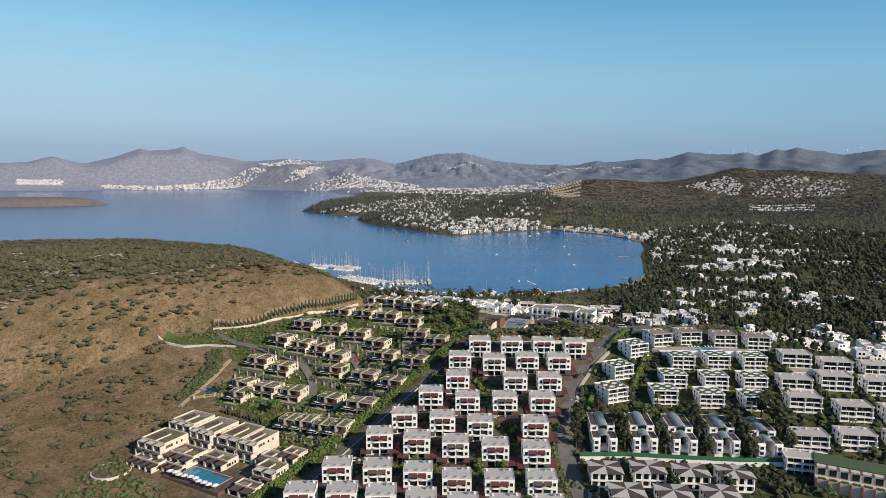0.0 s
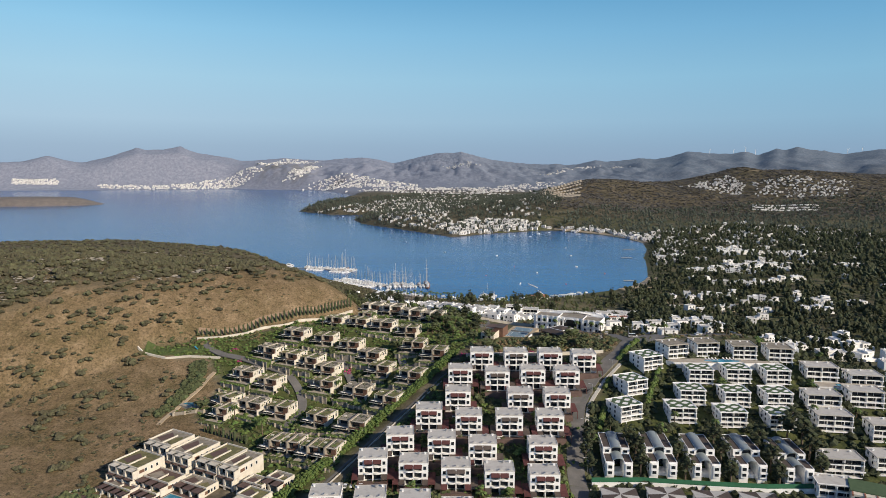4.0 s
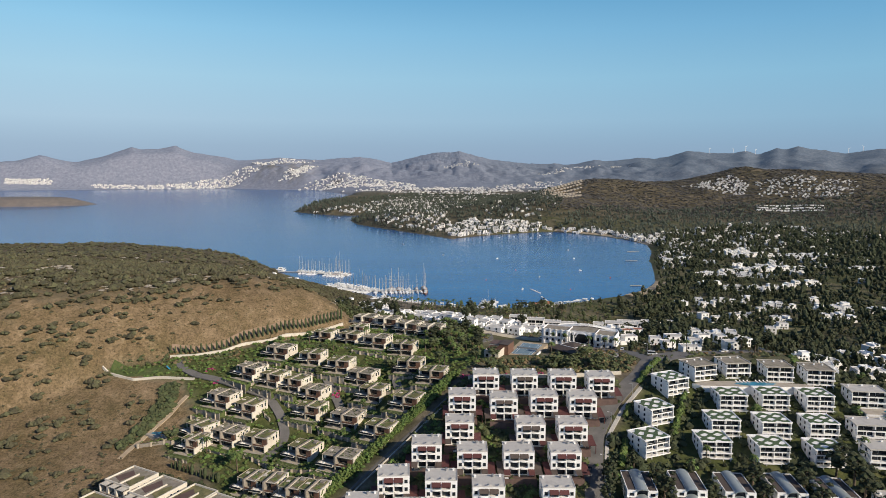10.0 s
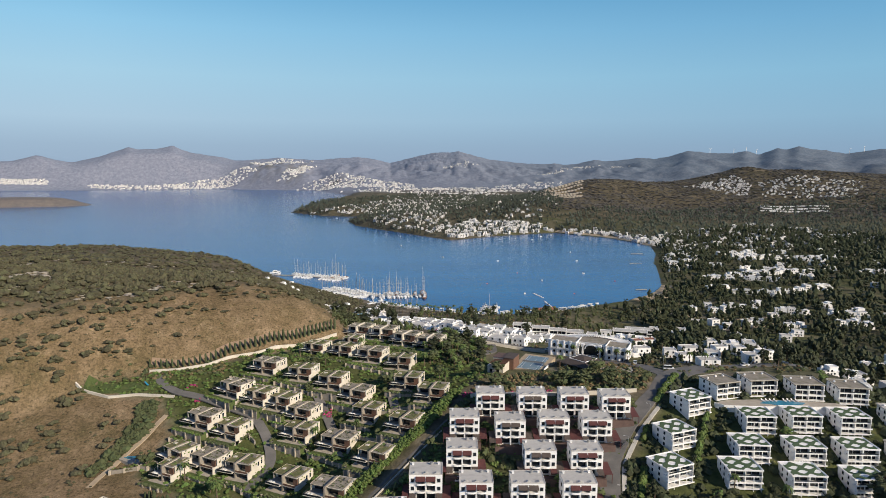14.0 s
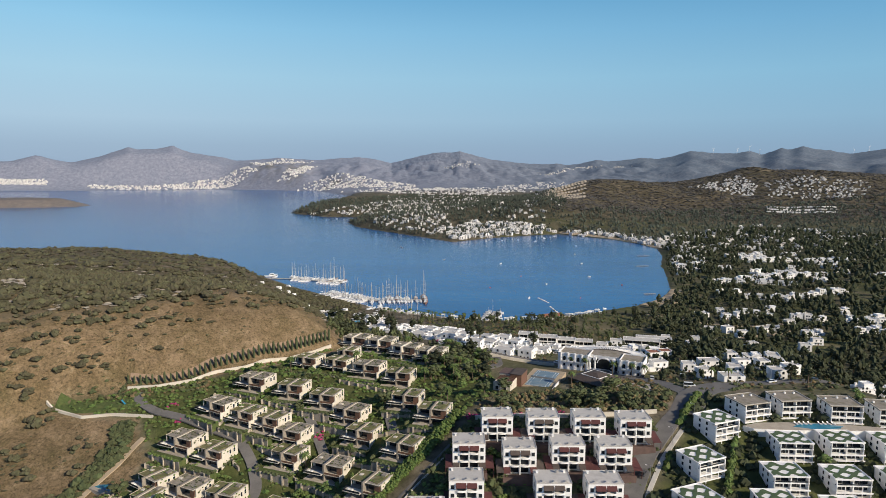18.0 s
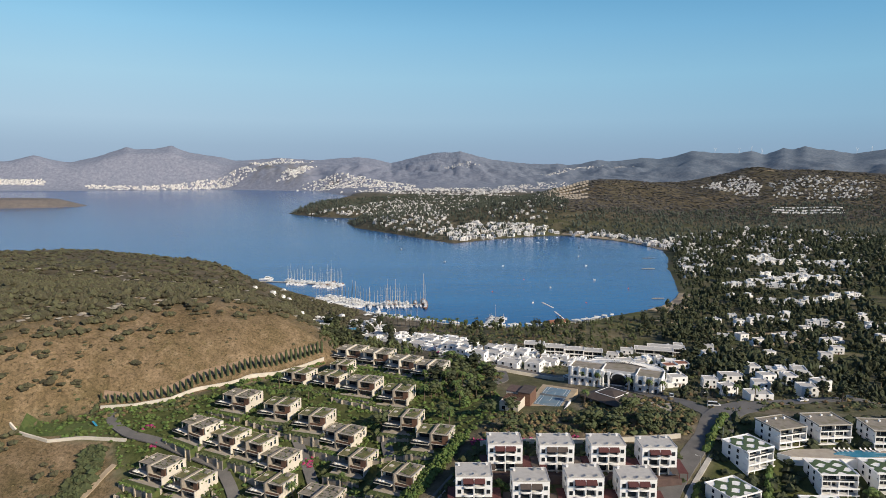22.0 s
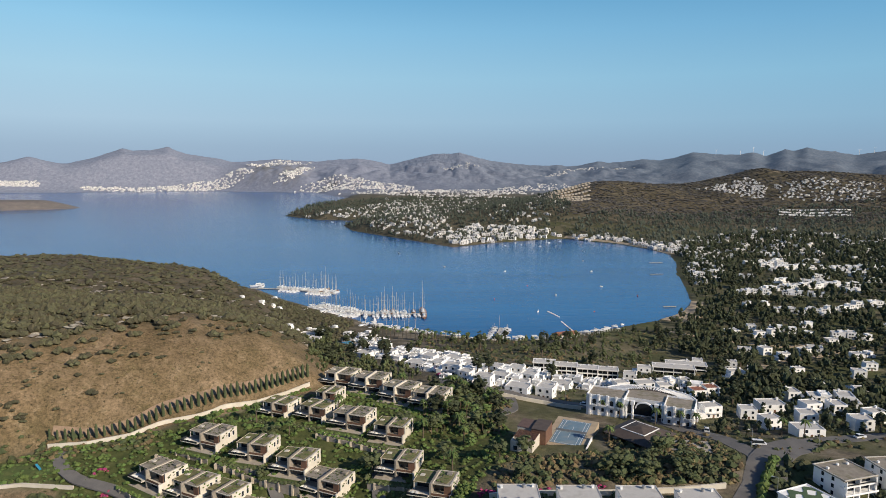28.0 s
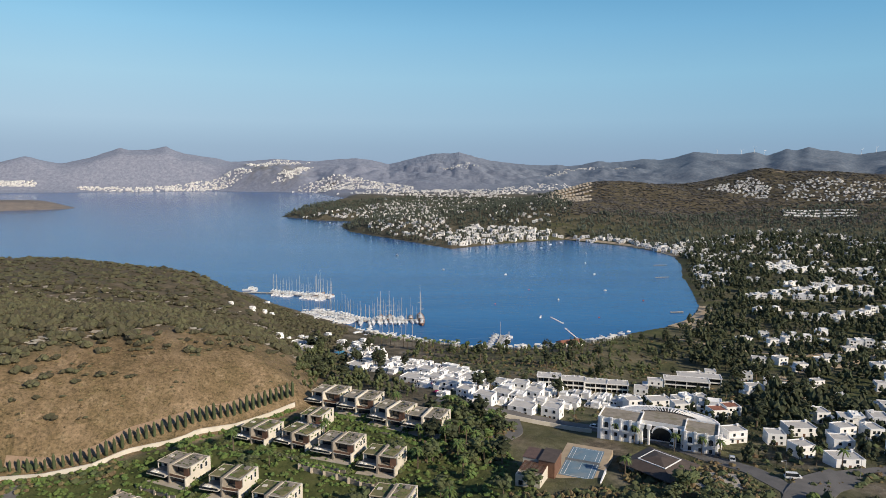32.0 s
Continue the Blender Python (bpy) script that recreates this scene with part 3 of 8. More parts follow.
def ribbon(name, line, width, mat, label, category, lift=0.12, kind="structure", step=2.0, depth=0.5, hug=0.333):
    """A road or path that follows the land."""
    pts = []
    for (ax, ay), (bx, by) in zip(line, line[1:]):
        k = max(1, int(math.hypot(bx - ax, by - ay) / step))
        pts += [(ax + (bx - ax) * i / k, ay + (by - ay) * i / k) for i in range(k)]
    pts.append(line[-1])
    p = np.array(pts, float)
    for _ in range(3):
        p[1:-1] = (p[:-2] + 2 * p[1:-1] + p[2:]) / 4
    d = np.gradient(p, axis=0)
    d /= np.linalg.norm(d, axis=1)[:, None] + 1e-9
    nrm = np.stack([-d[:, 1], d[:, 0]], 1)
    cols = [-1, -0.5, 0, 0.5, 1]
    sh = Shape()
    z = np.max([height(*(p + nrm * width / 2 * c).T) for c in cols], axis=0)
    rows = []
    for c in cols:
        q = p + nrm * width / 2 * c
        rows.append([(x, y, zz + lift) for (x, y), zz in zip(q, height(q[:, 0], q[:, 1]) * hug + z * (1 - hug))])
    m = len(p)
    verts = [v for r in rows for v in r] + [(x, y, zz - depth) for x, y, zz in rows[0]] + [(x, y, zz - depth) for x, y, zz in rows[-1]]
    faces = [(c * m + i, c * m + i + 1, (c + 1) * m + i + 1, (c + 1) * m + i)[::-1] for c in range(4) for i in range(m - 1)]
    faces += [(5 * m + i, 5 * m + i + 1, i + 1, i)[::-1] for i in range(m - 1)] + [(4 * m + i, 4 * m + i + 1, 6 * m + i + 1, 6 * m + i)[::-1] for i in range(m - 1)]
    sh.add(verts, faces)
    return solid(name, sh, mat, label, category, kind=kind)


def standing_wall(name, line, thick, tall, mat, label, category, kind="structure", base=-1.0, step=2.5):
    """A wall that follows the land."""
    sh = Shape()
    for (ax, ay), (bx, by) in zip(line, line[1:]):
        n = max(1, int(math.hypot(bx - ax, by - ay) / step))
        ux, uy = (bx - ax) / n, (by - ay) / n
        l = math.hypot(ux, uy)
        px, py = -uy / l * thick / 2, ux / l * thick / 2
        for i in range(n):
            x0, y0 = ax + ux * i, ay + uy * i
            x1, y1 = x0 + ux, y0 + uy
            g0, g1 = ground_at(x0, y0), ground_at(x1, y1)
            quad = [(x0 + px, y0 + py, g0), (x1 + px, y1 + py, g1), (x1 - px, y1 - py, g1), (x0 - px, y0 - py, g0)]
            sh.add([(x, y, g + base) for x, y, g in quad] + [(x, y, g + tall) for x, y, g in quad], [(0, 1, 2, 3), (7, 6, 5, 4), (1, 0, 4, 5), (2, 1, 5, 6), (3, 2, 6, 7), (0, 3, 7, 4)])
    return solid(name, sh, mat, label, category, kind=kind)


ribbon("road", [(55, 215), (55.5, 238), (54.7, 253), (55, 269), (58.6, 289), (64, 310), (74, 327), (87, 342), (98, 355), (105, 368), (101, 386), (92, 404), (83, 419), (68, 433), (52, 440), (36, 444), (20, 447), (0, 456)], 7.0, ASPHALT,
       "grey asphalt road climbing between the housing estates", "road")
ribbon("road", [(104, 366), (119, 379), (134, 383), (160, 388), (200, 395), (240, 402)], 6.0, ASPHALT, "grey asphalt side road among white houses", "road")
ribbon("road", [(-133, 384), (-130, 377), (-121, 370), (-106, 366), (-95, 361), (-80, 355), (-72, 344), (-67, 332), (-68.5, 322), (-74, 312)], 4.2, ASPHALT, "curved grey road through the stone villas", "road")
ribbon("road", [(-57, 371), (-52, 362), (-47, 352), (-44, 345)], 4.0, ASPHALT, "short grey lane between villas", "road")
ribbon("road", [(-21, 372), (-20, 360), (-18, 352)], 4.0, ASPHALT, "short grey driveway beside a villa", "road")
ribbon("road", [(60, 262), (66, 258), (62, 245), (58, 228)], 4.5, CONCRETE, "pale concrete service road", "road")
ribbon("road", [(2, 405), (10, 414), (22, 416), (30, 424), (30, 438)], 6.0, ASPHALT, "grey forecourt drive in the park", "road")
ribbon("road", [(97, 350), (106, 365), (115, 374), (128, 380)], 12.0, ASPHALT, "broad asphalt bend below the hotel", "road", lift=0.08)
ribbon("pavement", [(92, 376), (84, 378), (74, 374)], 11.0, PAVING, "pale sandy parking terrace", "pavement")
ribbon("pavement", [(61, 262), (63, 288), (69, 309), (80, 326), (93, 341)], 1.6, CONCRETE, "narrow pale pavement along the road", "pavement", lift=0.26)
ribbon("path", [(-61.5, 234), (-46.5, 264), (-29.5, 289.5), (-9.5, 316.5), (7, 338)], 1.0, ASPHALT, "narrow dark path beside the long hedge", "path")
ribbon("beach", [(205, 731), (226, 748), (240, 765), (256, 790), (266, 812)], 12.0, SAND, "sandy shore strip", "beach", lift=0.3)
ribbon("pavement", [(212, 724), (225, 733), (240, 746)], 9.0, SAND, "pale earth parking place by the shore", "pavement", lift=0.3)
ribbon("beach", [(372, 1175), (366, 1240), (332, 1320), (250, 1412)], 9.0, SAND, "long curved sandy beach", "beach", lift=0.2, step=8, hug=0.8)
ribbon("promenade", [(-58, 716), (-28, 693), (0, 678), (36, 659), (72, 658), (122, 682)], 6.0, PAVING, "beige seafront promenade", "promenade", lift=0.5)
ribbon("lawn", [(-163, 373.2), (-150, 372.5), (-138, 374.5), (-127, 376.5)], 7.0, LAWN, "bright mown playground lawn", "lawn", lift=0.15, hug=0.9)
ribbon("path", [(-119, 356), (-121, 352), (-123, 343.5), (-126, 337), (-128.5, 331), (-131, 323), (-132, 315)], 2.2, SAND, "pale earth path at the edge of the resort", "path", lift=0.2)
ep = thing("pool_terrace", "small dark blue pool at the resort's edge", "terrace")
ep.matrix_basis = pose(-122.5, 332.5, ground_at(-122.5, 332.5) + 0.5, 0, 0, -28)
part("deck", Shape().box(-5.5, 5.5, -3.6, 3.6, -4, 0.0), PAVING, ep)
part("pool", Shape().box(-4, 4, -1.8, 2.2, 0.0, 0.08), POOLWATER, ep, "dark blue pool")
for line in ([(235, 597), (262, 608), (300, 628), (340, 655)], [(190, 690), (230, 655), (262, 640), (300, 650)], [(176, 470), (190, 500), (205, 540), (222, 590)]):
    ribbon("track", line, 5.0, SAND, "pale earth track between the trees", "track", lift=0.2)
standing_wall("retaining_wall", [(-139, 386.5), (-126, 388), (-113, 393), (-104, 402), (-89, 411), (-75, 422), (-65, 432), (-57, 441)], 0.5, 1.5, CREAM, "long cream retaining wall below the cypress row", "wall")
ribbon("bank", [(-140, 391.5), (-127, 394), (-115.5, 399.5), (-108, 407), (-92.5, 416), (-79, 427), (-69, 437), (-60.5, 447)], 2.6, BANK, "pale bare earth bank behind the cypress row", "bank", lift=0.25, hug=1.0, depth=1.5)
standing_wall("retaining_wall", [(-166.4, 372), (-159.5, 369.6), (-149, 366.5), (-137, 368), (-119.5, 366.8)], 0.7, 1.0, CREAM, "low cream wall round the playground lawn", "wall", base=-2.0)
standing_wall("garden_wall", [(-60, 233), (-45, 263), (-28, 288), (-8, 315), (8.5, 336)], 0.3, 0.6, CONCRETE, "pale garden wall beside the hedge", "wall")
standing_wall("retaining_wall", [(14, 347), (32, 348), (50, 348), (70, 349), (86, 351)], 0.6, 1.6, CREAM, "cream stone wall above the top row of houses", "wall", base=-2.0)
standing_wall("retaining_wall", [(60, 262.5), (80, 262.5), (104, 260), (127, 258), (150, 258)], 0.5, 1.9, PLASTER, "white retaining wall under the green fence", "wall", base=-4.0)
standing_wall("net_fence", [(60, 263.2), (80, 263.2), (104, 260.7), (127, 258.7), (150, 258.7)], 0.15, 3.5, GREENNET, "dark green netted fence on the retaining wall", "fence", base=1.6)
standing_wall("garden_wall", [(60, 430), (45, 436), (30, 439), (12, 442)], 0.4, 1.6, CREAM, "cream wall along the hotel road", "wall")
VINE = np.random.RandomState(31)
for line in ([(-108, 358), (-98, 354.5), (-84, 349), (-76, 340)], [(-76, 375), (-62, 369), (-48, 365), (-38, 357)], [(-45, 392), (-32, 387), (-20, 381), (-10, 372)], [(-66, 350), (-56, 337), (-44, 326), (-32, 314)],
             [(-46, 344), (-32, 337), (-18, 326)], [(-128, 323.5), (-118, 326.3), (-107, 325.7), (-99, 321.7)], [(-112, 342), (-98, 336), (-84, 330)], [(-98, 380), (-85, 374), (-72, 369)], [(-80, 316), (-66, 306), (-50, 300), (-40, 293)], [(-30, 352), (-16, 350), (-6, 345)]):
    # darker stone between the piers stands in for shaded openings
    w = standing_wall("terrace_wall", line, 0.6, 1.5, STONE, "terrace wall with pale piers, vines and dark stone for shaded openings", "wall", base=-2.2)
    vine = Shape()
    for (ax, ay), (bx, by) in zip(line, line[1:]):
        k = int(math.hypot(bx - ax, by - ay) / 3.6)
        for i in range(k):
            x, y = ax + (bx - ax) * i / k, ay + (by - ay) * i / k
            g = ground_at(x, y)
            part("pier", Shape().box(x - 0.4, x + 0.4, y - 0.7, y + 0.35, g - 2.3, g + 1.75), PIER, w)
        for i in range(k * 5):
            x, y = ax + (bx - ax) * (i + 0.5) / (k * 5), ay + (by - ay) * (i + 0.5) / (k * 5)
            q = VINE.uniform(0.35, 0.7)
            vine.ball(x + VINE.uniform(-0.4, 0.4), y + VINE.uniform(-0.2, 0.8), ground_at(x, y) + VINE.uniform(1.4, 2.2), q, q, q * 0.6, VINE, 0.35)
    tagged(part("vine", vine, HEDGE_LEAF, w), "green vine trailing over the wall", kind="stuff")


# ---- houses ----
def windows(parent, spots, face, depth, w=1.2, h=1.4, name="window"):
    """Framed windows on one face. spots: along the face, sill height. face: '-y', '+x', '-x', '+y' and the face's place."""
    axis, at = face
    for a, z, *wh in spots:
        ww, hh = wh if wh else (w, h)
        fr, pn = Shape(), Shape()
        for s, grow, out in ((fr, 0.12, 0.05), (pn, 0.0, 0.09)):
            lo, hi, zl, zh = a - ww / 2 - grow, a + ww / 2 + grow, z - grow, z + hh + grow
            if axis == "-y":
                s.box(lo, hi, at - out, at + 0.1, zl, zh)
            elif axis == "+y":
                s.box(lo, hi, at - 0.1, at + out, zl, zh)
            elif axis == "+x":
                s.box(at - 0.1, at + out, lo, hi, zl, zh)
            else:
                s.box(at - out, at + 0.1, lo, hi, zl, zh)
        k = len(fr.f)
        fr.add(pn.v, pn.f)
        me = fr.mesh(name, SHUTTER, GLASS)
        me.polygons.foreach_set("material_index", [0] * k + [1] * (len(fr.f) - k))
        ob = new(name, me)
        ob.parent = parent


def parapet_of(x0, x1, y0, y1, z0, z1, t=0.25):
    return Shape().box(x0, x1, y0, y0 + t, z0, z1).box(x0, x1, y1 - t, y1, z0, z1).box(x0, x0 + t, y0 + t, y1 - t, z0, z1).box(x1 - t, x1, y0 + t, y1 - t, z0, z1)


def white_house(awning, awning_label, label):
    """A white duplex block: bulging balconies between two window towers, felted roof, red lean-to terraces."""
    h = thing("duplex_house", label, "house", "white duplex houses on the slope")
    w = Shape().box(-5.7, -3.3, -4.4, 4.6, -4, 8.8).box(3.3, 5.7, -4.4, 4.6, -4, 8.8).box(-3.3, 3.3, -3.0, 4.6, -4, 8.8)
    w.box(-0.18, 0.18, -4.9, -3.0, -4, 8.0).box(-3.3, 3.3, -4.4, -3.0, 7.9, 8.8)
    part("wall", w, PLASTER, h)
    part("roof", Shape().box(-5.6, 5.6, -4.3, 4.5, 8.82, 8.98), ROOFGREY, h, "weathered grey felt roof")
    part("parapet", parapet_of(-5.8, 5.8, -4.5, 4.7, 8.8, 9.12, 0.2), ROOFGREY, h)
    for x in (-3.7, 0.0, 3.7):
        pts = [(x - 1.5, 8.95), (x - 0.6, 9.35), (x, 9.7), (x + 0.6, 9.35), (x + 1.5, 8.95)]
        s = Shape().add([(q, -4.45, z) for q, z in pts] + [(q, -2.6, 8.95 + (z - 8.95) * 0.3) for q, z in pts], [(0, 1, 2, 3, 4), (9, 8, 7, 6, 5)] + [(i + 5, i + 6, i + 1, i) for i in range(4)] + [(5, 0, 4, 9)])
        part("roof_wave", s, ROOFGREY, h)
    part("chimney", Shape().box(-4.9, -4.3, 2.3, 2.9, 8.9, 9.6).box(-5.0, -4.2, 2.2, 3.0, 9.6, 9.75), PLASTER, h)
    part("chimney", Shape().box(4.1, 4.7, 2.9, 3.5, 8.9, 9.6).box(4.0, 4.8, 2.8, 3.6, 9.6, 9.75), PLASTER, h)
    part("water_tank", Shape().rod(1.8, 3.0, 9.0, 9.9, 0.5, 0.5, 8), METAL, h)
    for z in (-0.4, 2.5, 5.3):
        for x0, x1 in ((-3.25, -0.2), (0.2, 3.25)):
            m, r = (x0 + x1) / 2, (x1 - x0) / 2
            arc = [(m + r * math.cos(math.pi * (1 + i / 8)), -4.75 + 0.42 * math.sin(math.pi * (1 + i / 8))) for i in range(9)]
            arc2 = [(m + (r - 0.14) * math.cos(math.pi * (1 + i / 8)), -4.75 + 0.3 * math.sin(math.pi * (1 + i / 8))) for i in range(9)]
            if z > 0:
                part("balcony", Shape().prism([(x0, -3.0), *arc, (x1, -3.0)], z - 0.16, z).prism(arc + arc2[::-1], z, z + 0.5), PLASTER, h)
            part("glass_door", Shape().box(x0 + 0.15, x1 - 0.15, -3.12, -2.96, z + 0.05, z + 2.35), GLASS, h)
    for x0, x1 in ((-3.4, -0.1), (0.1, 3.4)):
        s = Shape().add([(x0, -4.4, 8.15), (x1, -4.4, 8.15), (x1, -6.1, 7.25), (x0, -6.1, 7.25), (x0, -4.4, 8.05), (x1, -4.4, 8.05), (x1, -6.1, 7.1), (x0, -6.1, 7.1)],
                        [(3, 2, 1, 0), (4, 5, 6, 7), (0, 1, 5, 4), (2, 3, 7, 6), (1, 2, 6, 5), (3, 0, 4, 7)])
        part("awning", s, awning, h, awning_label)
    windows(h, [(-4.5, 6.1, 1.1, 1.3), (4.5, 6.1, 1.1, 1.3), (-4.5, 3.2, 1.1, 1.3), (4.5, 3.2, 1.1, 1.3)], ("-y", -4.4), 0)
    windows(h, [(-2.2, 6.1), (1.6, 6.1), (-2.2, 3.1), (1.6, 3.1)], ("+x", 5.7), 0)
    windows(h, [(-1.0, 6.1), (-1.0, 3.1)], ("-x", -5.7), 0)
    for x0, x1, y1 in ((-8.2, -5.7, 1.5), (5.7, 8.6, 1.0)):
        s = Shape().add([(x0, -7.2, 1.5), (x1, -7.2, 1.5), (x1, y1, 2.4), (x0, y1, 2.4), (x0, -7.2, 1.35), (x1, -7.2, 1.35), (x1, y1, 2.25), (x0, y1, 2.25)],
                        [(0, 1, 2, 3), (7, 6, 5, 4), (4, 5, 1, 0), (5, 6, 2, 1), (6, 7, 3, 2), (7, 4, 0, 3)])
        for px in (x0 + 0.15, x1 - 0.15):
            s.box(px - 0.1, px + 0.1, -7.1, -6.9, -3, 1.4)
        part("pergola_roof", s, awning, h, "dark red-brown lean-to roof")
    for x0, x1 in ((-5.7, -3.4), (3.4, 5.7)):
        s = Shape().add([(x0, -7.4, 1.3), (x1, -7.4, 1.3), (x1, -4.4, 2.1), (x0, -4.4, 2.1), (x0, -7.4, 1.15), (x1, -7.4, 1.15), (x1, -4.4, 1.95), (x0, -4.4, 1.95)],
                        [(0, 1, 2, 3), (7, 6, 5, 4), (4, 5, 1, 0), (5, 6, 2, 1), (6, 7, 3, 2), (7, 4, 0, 3)])
        part("terrace_roof", s, DARKROOF if awning == REDTILE else REDTILE, h)
    part("terrace", Shape().box(-6.2, 6.2, -8.4, -4.4, -4, -0.5).box(-6.2, 6.2, -8.4, -8.2, -0.5, 0.2), DECK, h, "dark red-brown terrace")
    return h


WHITE_HOUSES = [(21.5, 338.1), (38.5, 337.6), (55.5, 337.4), (72.0, 336.2), (10.4, 324.8), (27.9, 322.6), (45.0, 324.0), (61.2, 323.3), (8.8, 308.6), (37.0, 307.4), (53.7, 307.1), (-4.2, 296.8),
                (13.0, 293.1), (30.5, 292.8), (48.1, 292.6), (-16.1, 281.8), (1.2, 279.7), (17.9, 276.8), (42.4, 276.2), (-26.3, 269.5), (-9.9, 266.9), (6.7, 264.5), (23.5, 262.4), (40.6, 260.2),
                (-41.5, 248.1), (-25.1, 246.8), (-8.7, 244.4), (6.6, 239.8), (23.1, 238.8), (39.7, 238.8), (-52.6, 230.3), (-37.0, 230.0), (-22.1, 228.4), (-7.0, 225.7), (8.4, 222.5), (24.0, 221.5), (40.0, 221)]
rng = np.random.RandomState(5)
homes = [(x, y, ground_at(x, y), 2.5 if x < -10 else -1.0) for x, y in WHITE_HOUSES]
set_out(white_house(REDTILE, "faded red fabric awning", "white plastered duplex house with red awnings and terraces"), [h for i, h in enumerate(homes) if i % 4 != 1])
set_out(white_house(DARKROOF, "dark brown fabric awning", "white plastered duplex house with dark brown awnings"), [h for i, h in enumerate(homes) if i % 4 == 1])


def villa(label, wide=12.0, planted=True, face=STONE):
    """A flat-roofed stone villa: cream side wall, stone fin, deep shaded loggias, timber panels, planted roof."""
    v = thing("stone_villa", label, "villa", "stone villas below the hill")
    a = wide / 2
    part("lower_wall", Shape().box(-a, a, -2.4, 6.6, -4, 3.0), face, v, "rendered lower storey" if face == CREAM else "grey stone lower storey")
    part("side_wall", Shape().box(a, a + 0.35, -1.9, 6.8, -4, 6.9).box(a, a + 0.35, -4.4, -1.9, -4, 3.5), CREAM, v, "stepped cream side wall")
    part("upper_wall", Shape().box(0.6, a, -0.4, 6.6, 3.0, 6.45).box(-a + 0.9, 0.0, 0.6, 6.2, 3.0, 5.9), face, v)
    part("stair_wall", Shape().box(0.0, 0.6, -4.2, 5.6, -1, 7.3), face, v, "raised fin wall")
    part("left_wall", Shape().box(-a, -a + 0.9, 0.2, 6.2, 3.0, 5.6), CREAM, v, "cream return wall")
    part("roof", Shape().box(0.6, a, -2.9, 6.6, 6.45, 6.7), ROOFGRAVEL, v, "gravelled flat roof")
    part("roof", Shape().box(-a + 0.3, 0.0, -1.9, 6.4, 5.9, 6.12), ROOFGREEN if planted else ROOFGRAVEL, v, "planted flat roof")
    if planted:
        part("roof_garden", Shape().prism([(1.1, -0.8), (a - 1.4, -1.9), (a - 0.6, 2.0), (a - 0.9, 5.8), (1.9, 5.6), (2.4, 2.2)], 6.68, 6.86), ROOFGREEN, v)
    part("parapet", parapet_of(0.6, a, -2.9, 6.6, 6.6, 6.86, 0.2), CREAM, v, "thin pale roof edge")
    part("parapet", parapet_of(-a + 0.3, 0.0, -1.9, 6.4, 6.0, 6.25, 0.2), PIER, v)
    part("balcony", Shape().box(-a - 0.5, 0.0, -5.6, -2.4, 2.72, 3.0).box(0.6, a, -4.2, -2.4, 2.72, 3.0), CREAM, v, "thin cream balcony slab")
    part("balustrade", Shape().box(-a - 0.45, -0.1, -5.52, -5.42, 3.0, 3.8).box(-a - 0.45, -a - 0.35, -5.4, -2.6, 3.0, 3.8), GLASS, v, "dark glass balustrade")
    part("balustrade", Shape().box(0.7, a - 0.1, -4.12, -4.02, 3.0, 3.9), TIMBER, v, "brown slatted balustrade")
    part("glass_front", Shape().box(-a + 1.0, -0.1, 0.42, 0.62, 3.05, 5.6), GLASS, v)
    part("glass_front", Shape().box(0.8, a - 2.2, -0.58, -0.38, 3.05, 6.1), GLASS, v)
    part("glass_front", Shape().box(-a + 0.6, -0.4, -2.58, -2.38, 0.1, 2.5), GLASS, v)
    part("glass_front", Shape().box(1.0, a - 0.6, -2.58, -2.38, 0.1, 2.5), GLASS, v)
    part("timber_panel", Shape().box(a - 2.1, a - 0.02, -2.5, -2.2, 3.0, 6.44), TIMBER, v, "brown timber cladding")
    part("timber_panel", Shape().box(-0.12, 0.0, -2.2, 0.5, 3.0, 5.85).box(-1.4, -0.12, 0.3, 0.5, 3.0, 5.85), TIMBER, v)
    part("column", Shape().box(-a + 0.5, -a + 0.75, -1.8, -1.55, 3.0, 5.9), CREAM, v)
    windows(v, [(2.6, 3.8, 0.9, 1.9), (4.8, 3.8, 0.9, 1.9)], ("+x", a + 0.35), 0)
    part("terrace", Shape().box(-a - 0.5, a + 0.35, -5.9, -2.4, -4, -0.1), PAVING, v)
    part("lawn", Shape().box(-a - 1.4, a + 1.0, -9.2, -5.9, -4, -0.25), LAWN, v, "small green lawn")
    part("garden_wall", Shape().box(-a - 1.4, a + 1.0, -9.5, -9.2, -5, 0.0), STONE, v)
    for i in range(3):
        x = -a * 0.8 + i * a * 0.8
        part("pier", Shape().box(x - 0.3, x + 0.3, -9.9, -9.4, -5, 0.25), PIER, v)
    r = np.random.RandomState(int(wide * 10))
    g = Shape()
    for _ in range(20):
        q = r.uniform(0.2, 0.5)
        g.ball(r.uniform(1.4, a - 0.8), r.uniform(-1.4, 5.6), 6.8, q, q, q * 0.7, r, 0.3)
    for _ in range(12):
        q = r.uniform(0.2, 0.45)
        g.ball(-r.uniform(0.6, a - 0.6), r.uniform(-1.6, 5.8), 6.15, q, q, q * 0.7, r, 0.3)
    for _ in range(14):
        q = r.uniform(0.25, 0.6)
        g.ball(a + 0.45, r.uniform(-1.5, 6.0), r.uniform(4.6, 6.8) if r.uniform() < 0.6 else r.uniform(0, 2), 0.2, q, q, r, 0.3)
    tagged(part("roof_planting", g, HEDGE_LEAF if planted else LEAF_OLIVE, v), "green plants on the flat roof", kind="stuff")
    g = Shape()
    for _ in range(46):
        q = r.uniform(0.35, 0.8)
        g.ball(r.uniform(-a - 1.6, a + 1.2), -9.0 + r.uniform(-0.5, 0.5), 0.0, q, q, q, r, 0.3)
